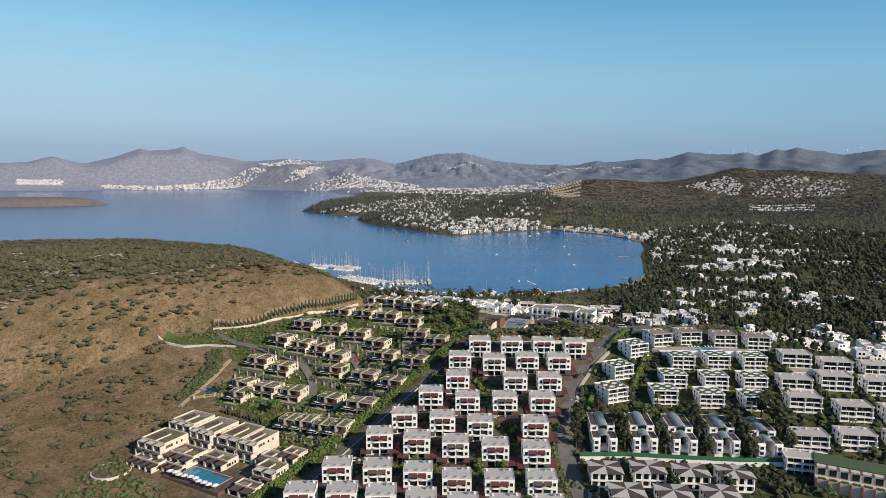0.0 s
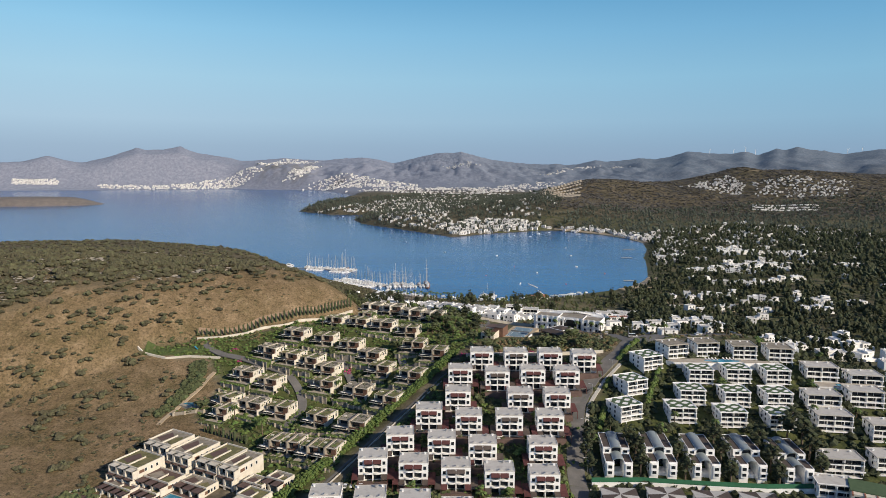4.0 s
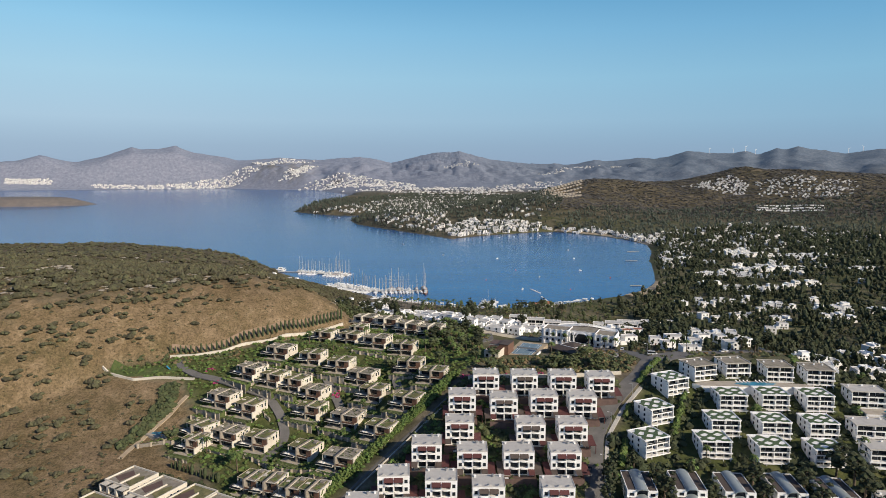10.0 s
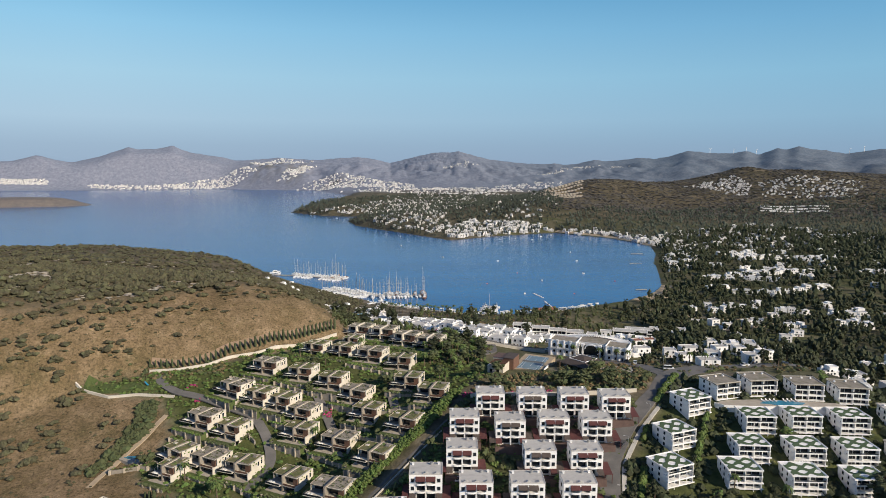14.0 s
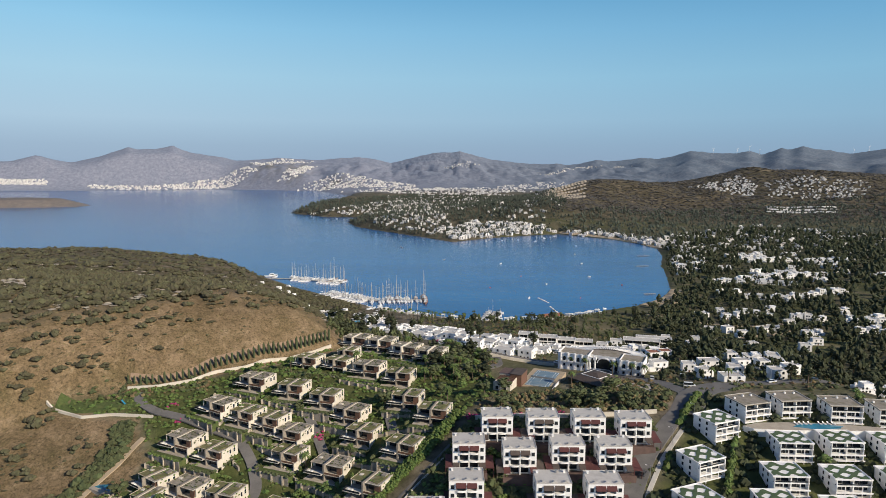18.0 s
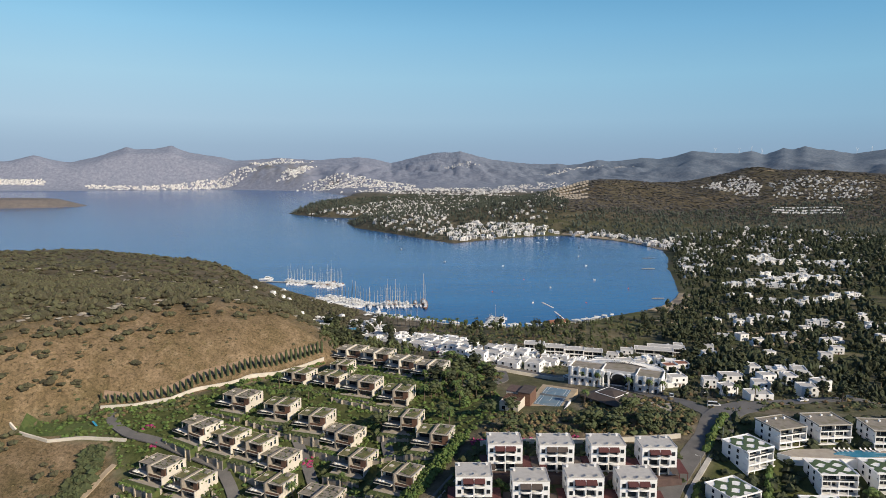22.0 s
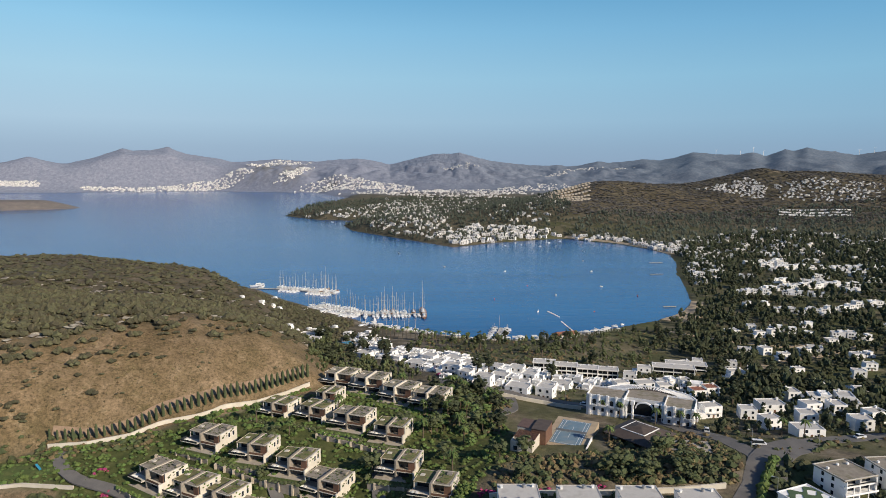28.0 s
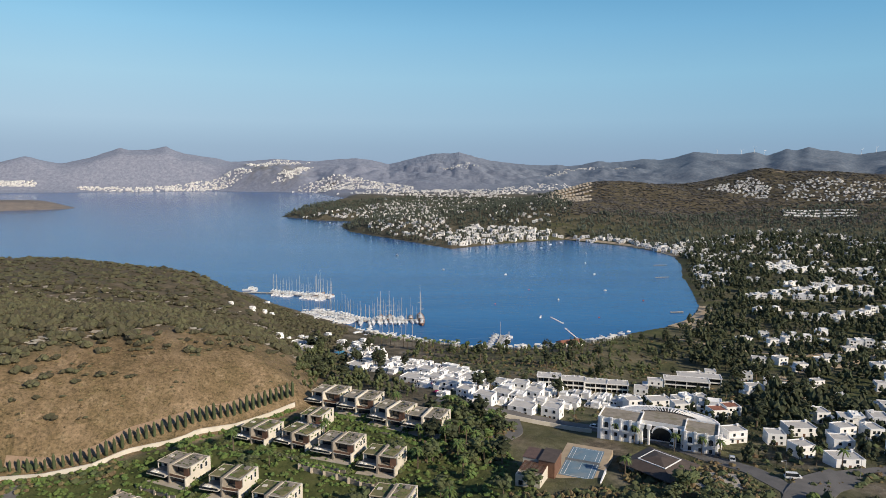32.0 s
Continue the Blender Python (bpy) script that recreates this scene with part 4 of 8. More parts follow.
    for _ in range(24):
        q = r.uniform(0.4, 0.9)
        g.ball((a + 1.1) * (1 if r.uniform() < 0.5 else -1.2), r.uniform(-8.5, 5.5), 0.2, q, q, q * 1.2, r, 0.3)
    tagged(part("front_hedge", g, LEAF_OLIVE if planted else HEDGE_LEAF, v), "leafy hedge along the garden edge", kind="stuff")
    part("sun_bed", Shape().box(-a + 0.6, -a + 1.3, -5.2, -3.4, 3.0, 3.35).box(-a + 1.9, -a + 2.6, -5.2, -3.4, 3.0, 3.35), CANVAS, v)
    part("roof_box", Shape().box(a - 2.8, a - 1.2, 3.4, 5.2, 6.7, 7.5), STONE, v)
    part("skylight", Shape().box(-a + 1.4, -a + 2.8, 2.0, 3.4, 6.1, 6.4), CREAM, v)
    for c in v.children:
        for q in c.data.vertices:
            if q.co.z > 0:
                q.co.z *= 0.84
    return v


VILLAS = [(-63.9, 411.5), (-48.6, 407.5), (-33.6, 400.0), (-18.4, 392.5), (-45.0, 448.0), (-30.5, 438.5), (-17.2, 426.5), (-4.2, 420.0), (-83.2, 388.5), (-65.0, 382.0), (-49.5, 374.0), (-37.7, 365.2),
          (-14.0, 370.0), (-2.6, 353.5), (-93.5, 369.3), (-80.7, 364.4), (-69.8, 361.2), (-60.2, 354.7), (-31.0, 351.8), (-13.9, 335.0), (-101.6, 351.3), (-87.6, 345.4), (-58.8, 343.8), (-41.2, 335.6),
          (-24.6, 316.9), (-105.5, 332.3), (-91.9, 328.3), (-77.4, 324.1), (-56.4, 314.4), (-38.8, 300.8), (-72.5, 295.0), (-64.5, 292.0), (-54.5, 285.8), (-46.5, 282.5), (-46.4, 423.5), (-104.5, 322.5)]
rng = np.random.RandomState(11)
spots = [(x, y, ground_at(x, y) - 0.2, -21 + rng.uniform(-6, 6) - (8 if x < -80 else 0), 0.98) for x, y in VILLAS]
set_out(villa("flat-roofed grey stone villa with cream side wall and planted roof", 12.6), [p for i, p in enumerate(spots) if i % 3 != 2 and i < 30 and i not in (4, 5, 6, 7)])
set_out(villa("wide grey stone villa with gravelled roof among gardens", 14.4, False), [p for i, p in enumerate(spots) if i % 3 == 2 and i < 30 and i not in (4, 5, 6, 7)])
set_out(villa("cream rendered villa with gravelled roof below the hill", 13.0, False, CREAM), [(x, y, z + 0.6, yaw, 1.06) for x, y, z, yaw, q in spots[4:8]])
set_out(villa("small grey stone row villa with planted roof", 9.6), spots[30:])


def flats(label, wavy, wide=13.2, deep=12.4, floors=3, group="white terrace flats above the road"):
    """White flats with thin slabs, deep shaded balconies and glazed fronts."""
    b = thing("apartment_block", label, "flats", group)
    a, d, fh = wide / 2, deep / 2, 2.42
    top = fh * floors
    part("wall", Shape().box(-a, a, -d + 2.2, d, -4, top).box(-a, -a + 0.3, -d - 0.2, -d + 2.2, -4, top - fh * 0.2).box(a - 0.3, a, -d, -d + 2.2, -4, top - fh * 0.2).box(-0.2, 0.2, -d + 0.2, -d + 2.2, -4, top), PLASTER, b)
    for k in range(floors):
        z = k * fh
        back = 0.9 if k == floors - 1 else 0.0
        part("balcony", Shape().box(-a - 0.3, a + 0.3, -d - 0.8 + back, -d + 2.2, z - 0.14, z + 0.08).box(-a - 0.3, a + 0.3, -d - 0.8 + back, -d - 0.68 + back, z + 0.08, z + (0.5 if k % 2 else 0.32)), PLASTER, b, "white balcony band")
        part("rail", Shape().box(-a - 0.2, a + 0.2, -d - 0.74 + back, -d - 0.7 + back, z + 0.5, z + 0.92), GLASS, b, "dark glass balustrade") if k == floors - 1 and floors > 2 else None
        for i in range(4):
            x0 = -a + 0.3 + i * (wide - 0.6) / 4
            part("glass_door", Shape().box(x0 + 0.1, x0 + (wide - 0.6) / 4 - 0.12, -d + 2.04, -d + 2.24, z + 0.12, z + 2.2), GLASS, b)
    for i in (0, 1, 3, 4):
        x = -a + 0.3 + i * (wide - 0.6) / 4
        part("column", Shape().box(x - 0.12, x + 0.12, -d - 0.4, -d - 0.16, -3, top - fh if i in (1, 3) else top), PLASTER, b)
    part("roof", Shape().box(-a - 0.4, a + 0.4, -d - 0.1, d + 0.3, top, top + 0.28), PLASTER if wavy else ROOFGRAVEL if floors == 3 and wide < 14 else ROOFGREY, b)
    part("parapet", parapet_of(-a - 0.4, a + 0.4, -d - 0.1, d + 0.3, top + 0.3, top + 0.55, 0.3), PLASTER if wavy or floors == 2 else CONCRETE, b)
    if wavy:
        for k in range(3):
            lo, hi = [], []
            for i in range(17):
                x = -a + 0.4 + (wide - 0.8) * i / 16
                m = -d + 2.1 + k * (deep - 1.2) / 3 + 1.15 * math.sin(i * 0.8 + k * 1.9)
                w = 1.15 + 0.4 * math.sin(i * 0.55 + k * 2.6)
                lo.append((x, max(m - w, -d + 0.3)))
                hi.append((x, min(m + w, d - 0.2)))
            part("green_strip", Shape().prism(lo + hi[::-1], top + 0.28, top + 0.42), GREENFELT, b, "dark green planted roof bed")
    else:
        for x, y in ((-a + 1.6, 2.2), (a - 2.2, 3.0), (0.5, 3.4)):
            part("chimney", Shape().box(x - 0.35, x + 0.35, y - 0.35, y + 0.35, top + 0.3, top + 1.0), PLASTER, b)
    windows(b, [(q, z * fh + 0.7, 1.0, 1.3) for q in (-1.5, 2.5) for z in range(floors)], ("-x", -a), 0)
    return b


def seats(places, yaw=0.0, sink=0.0, size=1.0):
    return [(x, y, ground_at(x, y) - sink, q[0] if q else yaw, size) for x, y, *q in places]


set_out(flats("white flats with wavy green roof strips and deep balconies", True), seats([(126.9, 329.0), (145.2, 329.2), (163.9, 328.3), (117.2, 314.0), (137.2, 312.6), (156.2, 311.7), (108.5, 302.2),
        (129.7, 299.4), (150.5, 297.6), (104.7, 339.6, 22), (91.5, 321.1, 22), (83.8, 303.8, 22)], -3, 0.9, 0.88))
set_out(flats("white flats with plain grey roof above the pool terrace", False), seats([(121.5, 350.3, 16), (138.8, 352.5, 4), (157.0, 348.5, -5), (174.2, 345.5, -8)], 0, 0.8, 0.9))
set_out(flats("long white stepped terrace block with balconies", False, 15.0, 9.5, 3, "white terrace blocks by the pool"), seats([(187.4, 330.7), (206.2, 326.0), (227.2, 324.7), (176.0, 309.1), (197.0, 311.3),
        (217.2, 307.4), (173.2, 295.9), (193.3, 289.5), (213.5, 286.9), (162.4, 271.1), (183.4, 271.5), (204.6, 269.9)], -8, 0.9, 0.97))


def vault_house():
    h = thing("vaulted_apartment_house", "white apartment house with grey barrel-vaulted roofs", "flats", "barrel-vaulted houses by the green fence")
    for x0, x1 in ((-5.3, -1.9), (1.9, 5.3)):
        w = part("rear_wing", Shape().box(x0, x1, 2, 17, -4, 9.4), PLASTER, h)
        part("roof", Shape().box(x0 + 0.3, x1 - 0.3, 2.3, 16.7, 9.4, 9.55), DARKROOF, w, "dark felted flat roof")
        part("parapet", parapet_of(x0, x1, 2, 17, 9.4, 9.8), PLASTER, w)
        f = part("front_wing", Shape().box(x0, x1, -6, 1.98, -4, 6.6), PLASTER, h)
        part("roof", Shape().box(x0 + 0.3, x1 - 0.3, -5.7, 1.7, 6.6, 6.75), DARKROOF, f)
        part("parapet", parapet_of(x0, x1, -6, 1.98, 6.6, 6.95), PLASTER, f)
        part("oriel", Shape().box(x0 + 0.5, x1 - 0.5, -6.8, -6.02, 0.6, 6.2), PLASTER, f)
        m = (x0 + x1) / 2
        windows(h, [(m, 1.4, 1.5, 1.5), (m, 4.1, 1.5, 1.5)], ("-y", -6.8), 0)
        windows(h, [(m, 7.4, 1.5, 1.2)], ("-y", 2.0), 0)
        part("balcony", Shape().box(x0 + 0.3, x1 - 0.3, -7.6, -6.8, 3.2, 3.4).box(x0 + 0.3, x1 - 0.3, -7.6, -7.45, 3.4, 4.0), PLASTER, f)
    windows(h, [(-4, 1.5), (-1, 1.5), (-4, 4.8), (-1, 4.8), (6, 4.8), (10, 4.8), (6, 7.2), (10, 7.2)], ("-x", -5.3), 0)
    for y0, y1, z in ((1.0, 17.0, 9.3), (-4.6, 2.6, 6.5)):
        ring = [(math.cos(math.pi * i / 12) * 2.15, z + math.sin(math.pi * i / 12) * 1.4) for i in range(13)]
        inner = [(x * 0.93, z + (zz - z) * 0.9) for x, zz in ring][::-1]
        pts = ring + inner
        n = len(pts)
        s = Shape().add([(x, y0, zz) for x, zz in pts] + [(x, y1, zz) for x, zz in pts], [tuple(range(n)), tuple(range(2 * n - 1, n - 1, -1))] + [(i, i + n, (i + 1) % n + n, (i + 1) % n) for i in range(n)])
        v = part("vault_roof", s, VAULT, h, "grey metal barrel vault")
        for k in range(1, int((y1 - y0) / 2)):
            y = y0 + 2 * k
            r = [(x * 1.01, z + (zz - z) * 1.02 + 0.02) for x, zz in ring]
            part("seam", Shape().add([(x, y, zz) for x, zz in r] + [(x, y + 0.12, zz) for x, zz in r], [(i, i + 13, i + 14, i + 1) for i in range(12)]), VAULT, v)
    part("atrium_wall", Shape().box(-1.9, 1.9, 3.2, 16.0, -4, 9.2), CREAM, h)
    part("atrium_glass", Shape().box(-1.8, 1.8, 3.0, 3.18, 1.0, 9.0), GLASS, h)
    part("lower_wall", Shape().box(-1.9, 1.9, -3.2, 2.9, -4, 0.6), PLASTER, h)
    for c in h.children_recursive:
        for q in c.data.vertices:
            if q.co.z > 0:
                q.co.z *= 0.86
    return h


set_out(vault_house(), seats([(72.0, 271.5), (89.6, 271.5), (106.4, 270.5), (124.6, 270.0), (142.0, 268.0)], -6))


def star_flats():
    """White flats whose hipped roof is cut into red and pale triangles."""
    b = thing("apartment_block", "white flats with roof of dark red and pale triangles", "flats", "red triangle roofed flats")
    a, d, top = 6.2, 5.4, 5.6
    part("wall", Shape().box(-a, a, -d + 1.2, d, -4, top).box(-a, -a + 0.4, -d, -d + 1.2, -4, top).box(a - 0.4, a, -d, -d + 1.2, -4, top), PLASTER, b)
    edge = [(-a - 0.5, -d - 0.5), (0, -d - 0.5), (a + 0.5, -d - 0.5), (a + 0.5, 0), (a + 0.5, d + 0.5), (0, d + 0.5), (-a - 0.5, d + 0.5), (-a - 0.5, 0)]
    for i in range(8):
        (x0, y0), (x1, y1) = edge[i], edge[(i + 1) % 8]
        s = Shape().add([(x0, y0, top), (x1, y1, top), (0, 0, top), (x0, y0, top + 0.3), (x1, y1, top + 0.3), (0, 0, top + 0.75)], [(2, 1, 0), (3, 4, 5), (0, 1, 4, 3), (1, 2, 5, 4), (2, 0, 3, 5)])
        part("roof_panel", s, DARKROOF if i % 2 else ROOFGREY, b, "dark red-brown roof triangle" if i % 2 else "pale roof triangle")
    for z in (-0.2, 2.5):
        part("balcony", Shape().box(-a, a, -d - 0.2, -d + 1.2, z - 0.2, z).box(-a, a, -d - 0.2, -d - 0.08, z, z + 0.6), PLASTER, b)
        for i in range(5):
            x = -a + 0.2 + i * (2 * a - 0.4) / 4
            part("column", Shape().box(x - 0.2, x + 0.2, -d - 0.05, -d + 0.3, z, z + 2.7), PLASTER, b)
            if i < 4:
                part("glass_door", Shape().box(x + 0.5, x + 2.5, -d + 1.08, -d + 1.22, z + 0.1, z + 2.6), GLASS, b)
    windows(b, [(-1, 0.8), (2, 0.8), (-1, 3.6), (2, 3.6)], ("-x", -a), 0)
    return b


set_out(star_flats(), seats([(67.2, 248.5), (84.6, 248.6), (101.4, 246.5), (118.4, 245.4), (71.6, 233.0), (89.2, 231.7), (106.9, 231.4)], -5))

# long red-columned building with a green roof
bb = thing("apartment_block", "long building with green roof and red-brown columns", "flats")
bb.matrix_basis = pose(168, 243, ground_at(166, 243), 0, 0, -28)
part("wall", Shape().box(-16, 16, -4.5, 8, -5, 8.0), CREAM, bb)
part("roof", Shape().box(-16.3, 16.3, -2, 8.3, 8.0, 8.4), GREENFELT, bb, "dark green felted roof")
part("terrace", Shape().box(-16, 16, -8.5, -4.5, -5, 4.2), CREAM, bb)
for i in range(9):
    x = -15.6 + i * 3.9
    part("column", Shape().box(x - 0.3, x + 0.3, -9.3, -8.5, -4, 4.4), CLAYTILE, bb)
    part("roof_stub", Shape().box(x - 0.25, x + 0.25, -4.8, -2.2, 7.4, 8.2), CLAYTILE, bb)
    if i < 8:
        part("glass_door", Shape().box(x + 0.7, x + 3.2, -4.62, -4.48, 4.6, 7.2), GLASS, bb)
        part("planter", Shape().box(x + 0.6, x + 3.3, -8.3, -7.4, 4.2, 4.9), HEDGE_LEAF, bb)

ob = flats("low white block with dark green roof by the fence", False, 13.0, 9.0, 2, "white terrace blocks by the pool")
ob.matrix_basis = pose(151.5, 257.0, ground_at(152, 257) + 1, 0, 0, -14)

# pool terrace among the flats
pt = thing("pool_terrace", "raised white pool terrace with grey paving", "terrace")
pt.matrix_basis = pose(142, 337.5, ground_at(142, 333) + 4.2, 0, 0, -3)
ring = [(-27, 1), (-20, 4.2), (-8, 5.2), (8, 4.4), (24, 1.5), (26, -1.5), (10, -2.6), (-10, -2.6), (-24, -1.8)]
part("retaining_wall", Shape().prism(ring, -8, 0), PLASTER, pt, "curved white retaining wall")
part("paving", Shape().prism([(x * 0.98, y * 0.95) for x, y in ring], 0, 0.12), PAVING, pt)
blob = [(math.cos(6.283 * i / 20) * 9 * (1 + 0.12 * math.sin(i * 1.9)) + 1, 1.0 + math.sin(6.283 * i / 20) * 2.5 * (1 + 0.15 * math.cos(i * 1.3))) for i in range(20)]
part("pool", Shape().prism(blob, 0.1, 0.2), POOLWATER, pt, "kidney-shaped turquoise pool")
pt2 = thing("pool_terrace", "small raised pool deck beside white blocks", "terrace")
pt2.matrix_basis = pose(196, 319.5, ground_at(196, 317) + 3.4, 0, 0, -8)
part("retaining_wall", Shape().box(-15, 13, -3.4, 3.4, -8, 0), PLASTER, pt2)
part("paving", Shape().box(-14.8, 12.8, -3.2, 3.2, 0, 0.12), PAVING, pt2)
part("pool", Shape().box(-6, 8, -1.4, 1.4, 0.1, 0.2), POOLWATER, pt2, "long turquoise pool")
for k in range(8):
    sl = solid("sun_lounger", Shape().box(-0.35, 0.35, -0.9, 0.5, 0.25, 0.35).add([(-0.35, 0.5, 0.3), (0.35, 0.5, 0.3), (0.35, 1.0, 0.8), (-0.35, 1.0, 0.8)], [(0, 1, 2, 3)]).box(-0.3, -0.2, -0.8, 0.4, 0, 0.25).box(0.2, 0.3, -0.8, 0.4, 0, 0.25), CANVAS,
               "white sun lounger on the pool terrace", "lounger", "sun loungers") if k == 0 else copy_thing(sl, Matrix.Identity(4))
    sl.matrix_basis = pose(136 + 1.7 * (k % 4) + (9 if k > 3 else 0), 341.0 - 0.05 * k, ground_at(142, 333) + 4.32, 0, 0, 15)


# ---- the resort hotel with its pool ----
def resort_block(label, wide, deep, tall, roofmat, bays):
    """A cream hotel block: deep square loggias, high parapet, roof terrace with planted and dark patches."""
    b = thing("hotel_block", label, "hotel", "cream resort hotel blocks")
    a, d = wide / 2, deep / 2
    part("wall", Shape().box(-a, a, -d + 2.2, d, -5, tall), CREAM, b)
    part("roof", Shape().box(-a + 0.4, a - 0.4, -d + 2.6, d - 0.4, tall, tall + 0.12), roofmat, b, "weathered flat roof")
    part("parapet", parapet_of(-a, a, -d + 2.2, d, tall, tall + 0.9, 0.4), CREAM, b)
    part("roof_wall", Shape().box(a * 0.1, a * 0.1 + 0.35, -d + 2.6, d * 0.5, tall + 0.1, tall + 0.9), CREAM, b)
    part("roof_bed", Shape().prism([(a * 0.25, -d * 0.35), (a * 0.8, -d * 0.5), (a * 0.88, d * 0.2), (a * 0.5, d * 0.55), (a * 0.3, d * 0.2)], tall + 0.1, tall + 0.3), ROOFGREEN, b, "small planted roof bed")
    part("roof_patch", Shape().prism([(-a * 0.85, -d * 0.2), (-a * 0.2, -d * 0.4), (-a * 0.05, d * 0.4), (-a * 0.6, d * 0.7)], tall + 0.1, tall + 0.2), DECK if roofmat != DECK else ROOFGRAVEL, b, "dark stained roof patch")
    fl = 2 if tall > 5.5 else 1
    fh = tall / fl
    for k in range(fl):
        z = k * fh
        out = 0.0 if k else 1.2
        for i in range(bays):
            x0, x1 = -a + i * wide / bays, -a + (i + 1) * wide / bays
            lo = -5 if k == 0 else z
            bay = part("bay", Shape().box(x0, x0 + 0.5, -d - out, -d + 2.2, lo, z + fh).box(x1 - 0.5, x1, -d - out, -d + 2.2, lo, z + fh).box(x0 + 0.5, x1 - 0.5, -d - out, -d + 2.2, z - 0.2, z + 0.1).box(x0 + 0.5, x1 - 0.5, -d - out, -d - out + 0.15, z + 0.1, z + 0.55), CREAM, b)
            part("glass_door", Shape().box(x0 + 0.6, x1 - 0.6, -d + 2.05, -d + 2.22, z + 0.2, z + fh - 0.5), GLASS, bay)
        part("canopy", Shape().box(-a, a, -d - out, -d + 2.2, z + fh - 0.3, z + fh), CREAM if k else DECK, b, "" if k else "dark terrace over the lower storey")
    windows(b, [(-d * 0.2, tall - 2.6, 0.8, 1.7), (d * 0.15, tall - 2.6, 0.8, 1.7), (d * 0.5, tall - 2.6, 0.8, 1.7)], ("+x", a), 0)
    part("timber_panel", Shape().box(a - 0.05, a + 0.08, -d * 0.6, -d * 0.6 + 2.2, tall - 2.6, tall - 0.9), TIMBER, b)
    return b


RY = -28
for x, y, wide, deep, tall, rm, bays, dz in ((-124, 276, 15, 14, 8.5, ROOFGREEN, 3, 0), (-117, 292, 14, 14, 8.8, ROOFGRAVEL, 3, 0), (-104, 285, 13, 16, 9.0, ROOFGRAVEL, 3, 0), (-90, 279, 12, 16, 9.0, ROOFGREEN, 2, 0.5),
                                           (-80.5, 273.5, 9, 15, 9.2, ROOFGRAVEL, 2, 0.5), (-111, 269, 15, 10, 5.0, DECK, 3, -0.5), (-126, 264.5, 16, 6, 4.0, DECK, 4, -1.0), (-96, 266, 15, 8, 4.6, ROOFGRAVEL, 3, -1), (-113.5, 262, 12, 6, 3.6, ROOFGRAVEL, 3, -1),
                                           (-72, 264, 10, 8, 4.5, ROOFGRAVEL, 2, 0), (-63.5, 266, 9, 8, 4.5, ROOFGRAVEL, 2, 0), (-70, 252.5, 11, 9, 6.5, ROOFGREEN, 2, 0), (-77, 243.5, 11, 7, 3.6, DECK, 2, -0.5)):
    ob = resort_block("cream rendered resort hotel block with recessed balconies", wide, deep, tall, rm, bays)
    ob.matrix_basis = pose(x, y, ground_at(x, y) + dz, 0, 0, RY) @ Matrix.Diagonal((1, 1.08, 0.74, 1))
pool = thing("pool_deck", "dark red-brown hotel pool deck with blue pool", "terrace")
pool.matrix_basis = pose(-98, 253.5, ground_at(-98, 253.5) + 0.6, 0, 0, RY)
part("deck", Shape().box(-16, 16, -7.5, 8, -5, 0.2), DECK, pool)
part("pool", Shape().prism([(-10, 4.5), (-10, -2), (-2, -2), (-2, -4), (11, -4), (11, 3), (1, 3), (1, 4.5)][::-1], 0.18, 0.34), POOLWATER, pool, "deep blue swimming pool")
part("coping", parapet_of(-10.6, 11.6, -4.6, 5.1, 0.2, 0.3, 0.5), PAVING, pool)
ring = [(math.cos(6.283 * i / 28), math.sin(6.283 * i / 28)) for i in range(28)]
for x, y, r in ((-139, 259, 8.0),):
    t = thing("round_terrace", "round cream garden terrace with low wall", "terrace")
    t.matrix_basis = pose(x, y, ground_at(x, y) + 0.2)
    part("wall", Shape().prism([(c * r, s * r) for c, s in ring], -5, 0), CREAM, t)
    part("rim", Shape().prism([(c * r, s * r) for c, s in ring] + [(ring[0][0] * r, 0)] + [(c * (r - 0.6), s * (r - 0.6)) for c, s in [ring[0]] + ring[::-1]], 0, 0.4), CREAM, t)
    part("paving", Shape().prism([(c * (r - 0.7), s * (r - 0.7)) for c, s in ring], 0, 0.1), DECK, t)
rng = np.random.RandomState(3)
for k in range(10):
    if k == 0:
        um = thing("parasol", "white canvas parasol by the hotel pool", "parasol", "hotel pool parasols")
        part("canopy", Shape().add([(math.cos(6.283 * i / 8) * 1.5, math.sin(6.283 * i / 8) * 1.5, 2.1) for i in range(8)] + [(0, 0, 2.8)], [(i, (i + 1) % 8, 8) for i in range(8)] + [tuple(range(7, -1, -1))]), CANVAS, um)
        part("pole", Shape().rod(0, 0, 0, 2.7, 0.04, 0.04, 6), METAL, um)
    else:
        um = copy_thing(um, Matrix.Identity(4))
    q = pool.matrix_basis @ Vector((-13 + 2.9 * k, -5.9 + rng.uniform(-0.7, 0.7), 0.2))
    um.matrix_basis = Matrix.Translation(q)

# ---- hotel with arches on the crest ----
hotel = thing("arched_hotel", "long cream hotel with arched entrance and curved pergola roof", "hotel")
hotel.matrix_basis = pose(81, 417.5, ground_at(81, 411), 0, 0, -26) @ Matrix.Diagonal((0.95, 1, 0.8, 1))
part("wall", Shape().box(-22, -6, -4, 8, -5, 8.6).box(10, 22, -5, 8, -5, 8.6), PLASTER, hotel)
part("rear_wall", Shape().box(-6, 10, 1.0, 8, -5, 8.6), PLASTER, hotel)
part("roof", Shape().box(-21.7, 21.7, 1.2, 7.7, 8.6, 8.75).box(-21.7, -6.3, -3.7, 1.2, 8.6, 8.75).box(10.3, 21.7, -4.7, 1.2, 8.6, 8.75), ROOFGRAVEL, hotel, "grey-brown gravel flat roof")
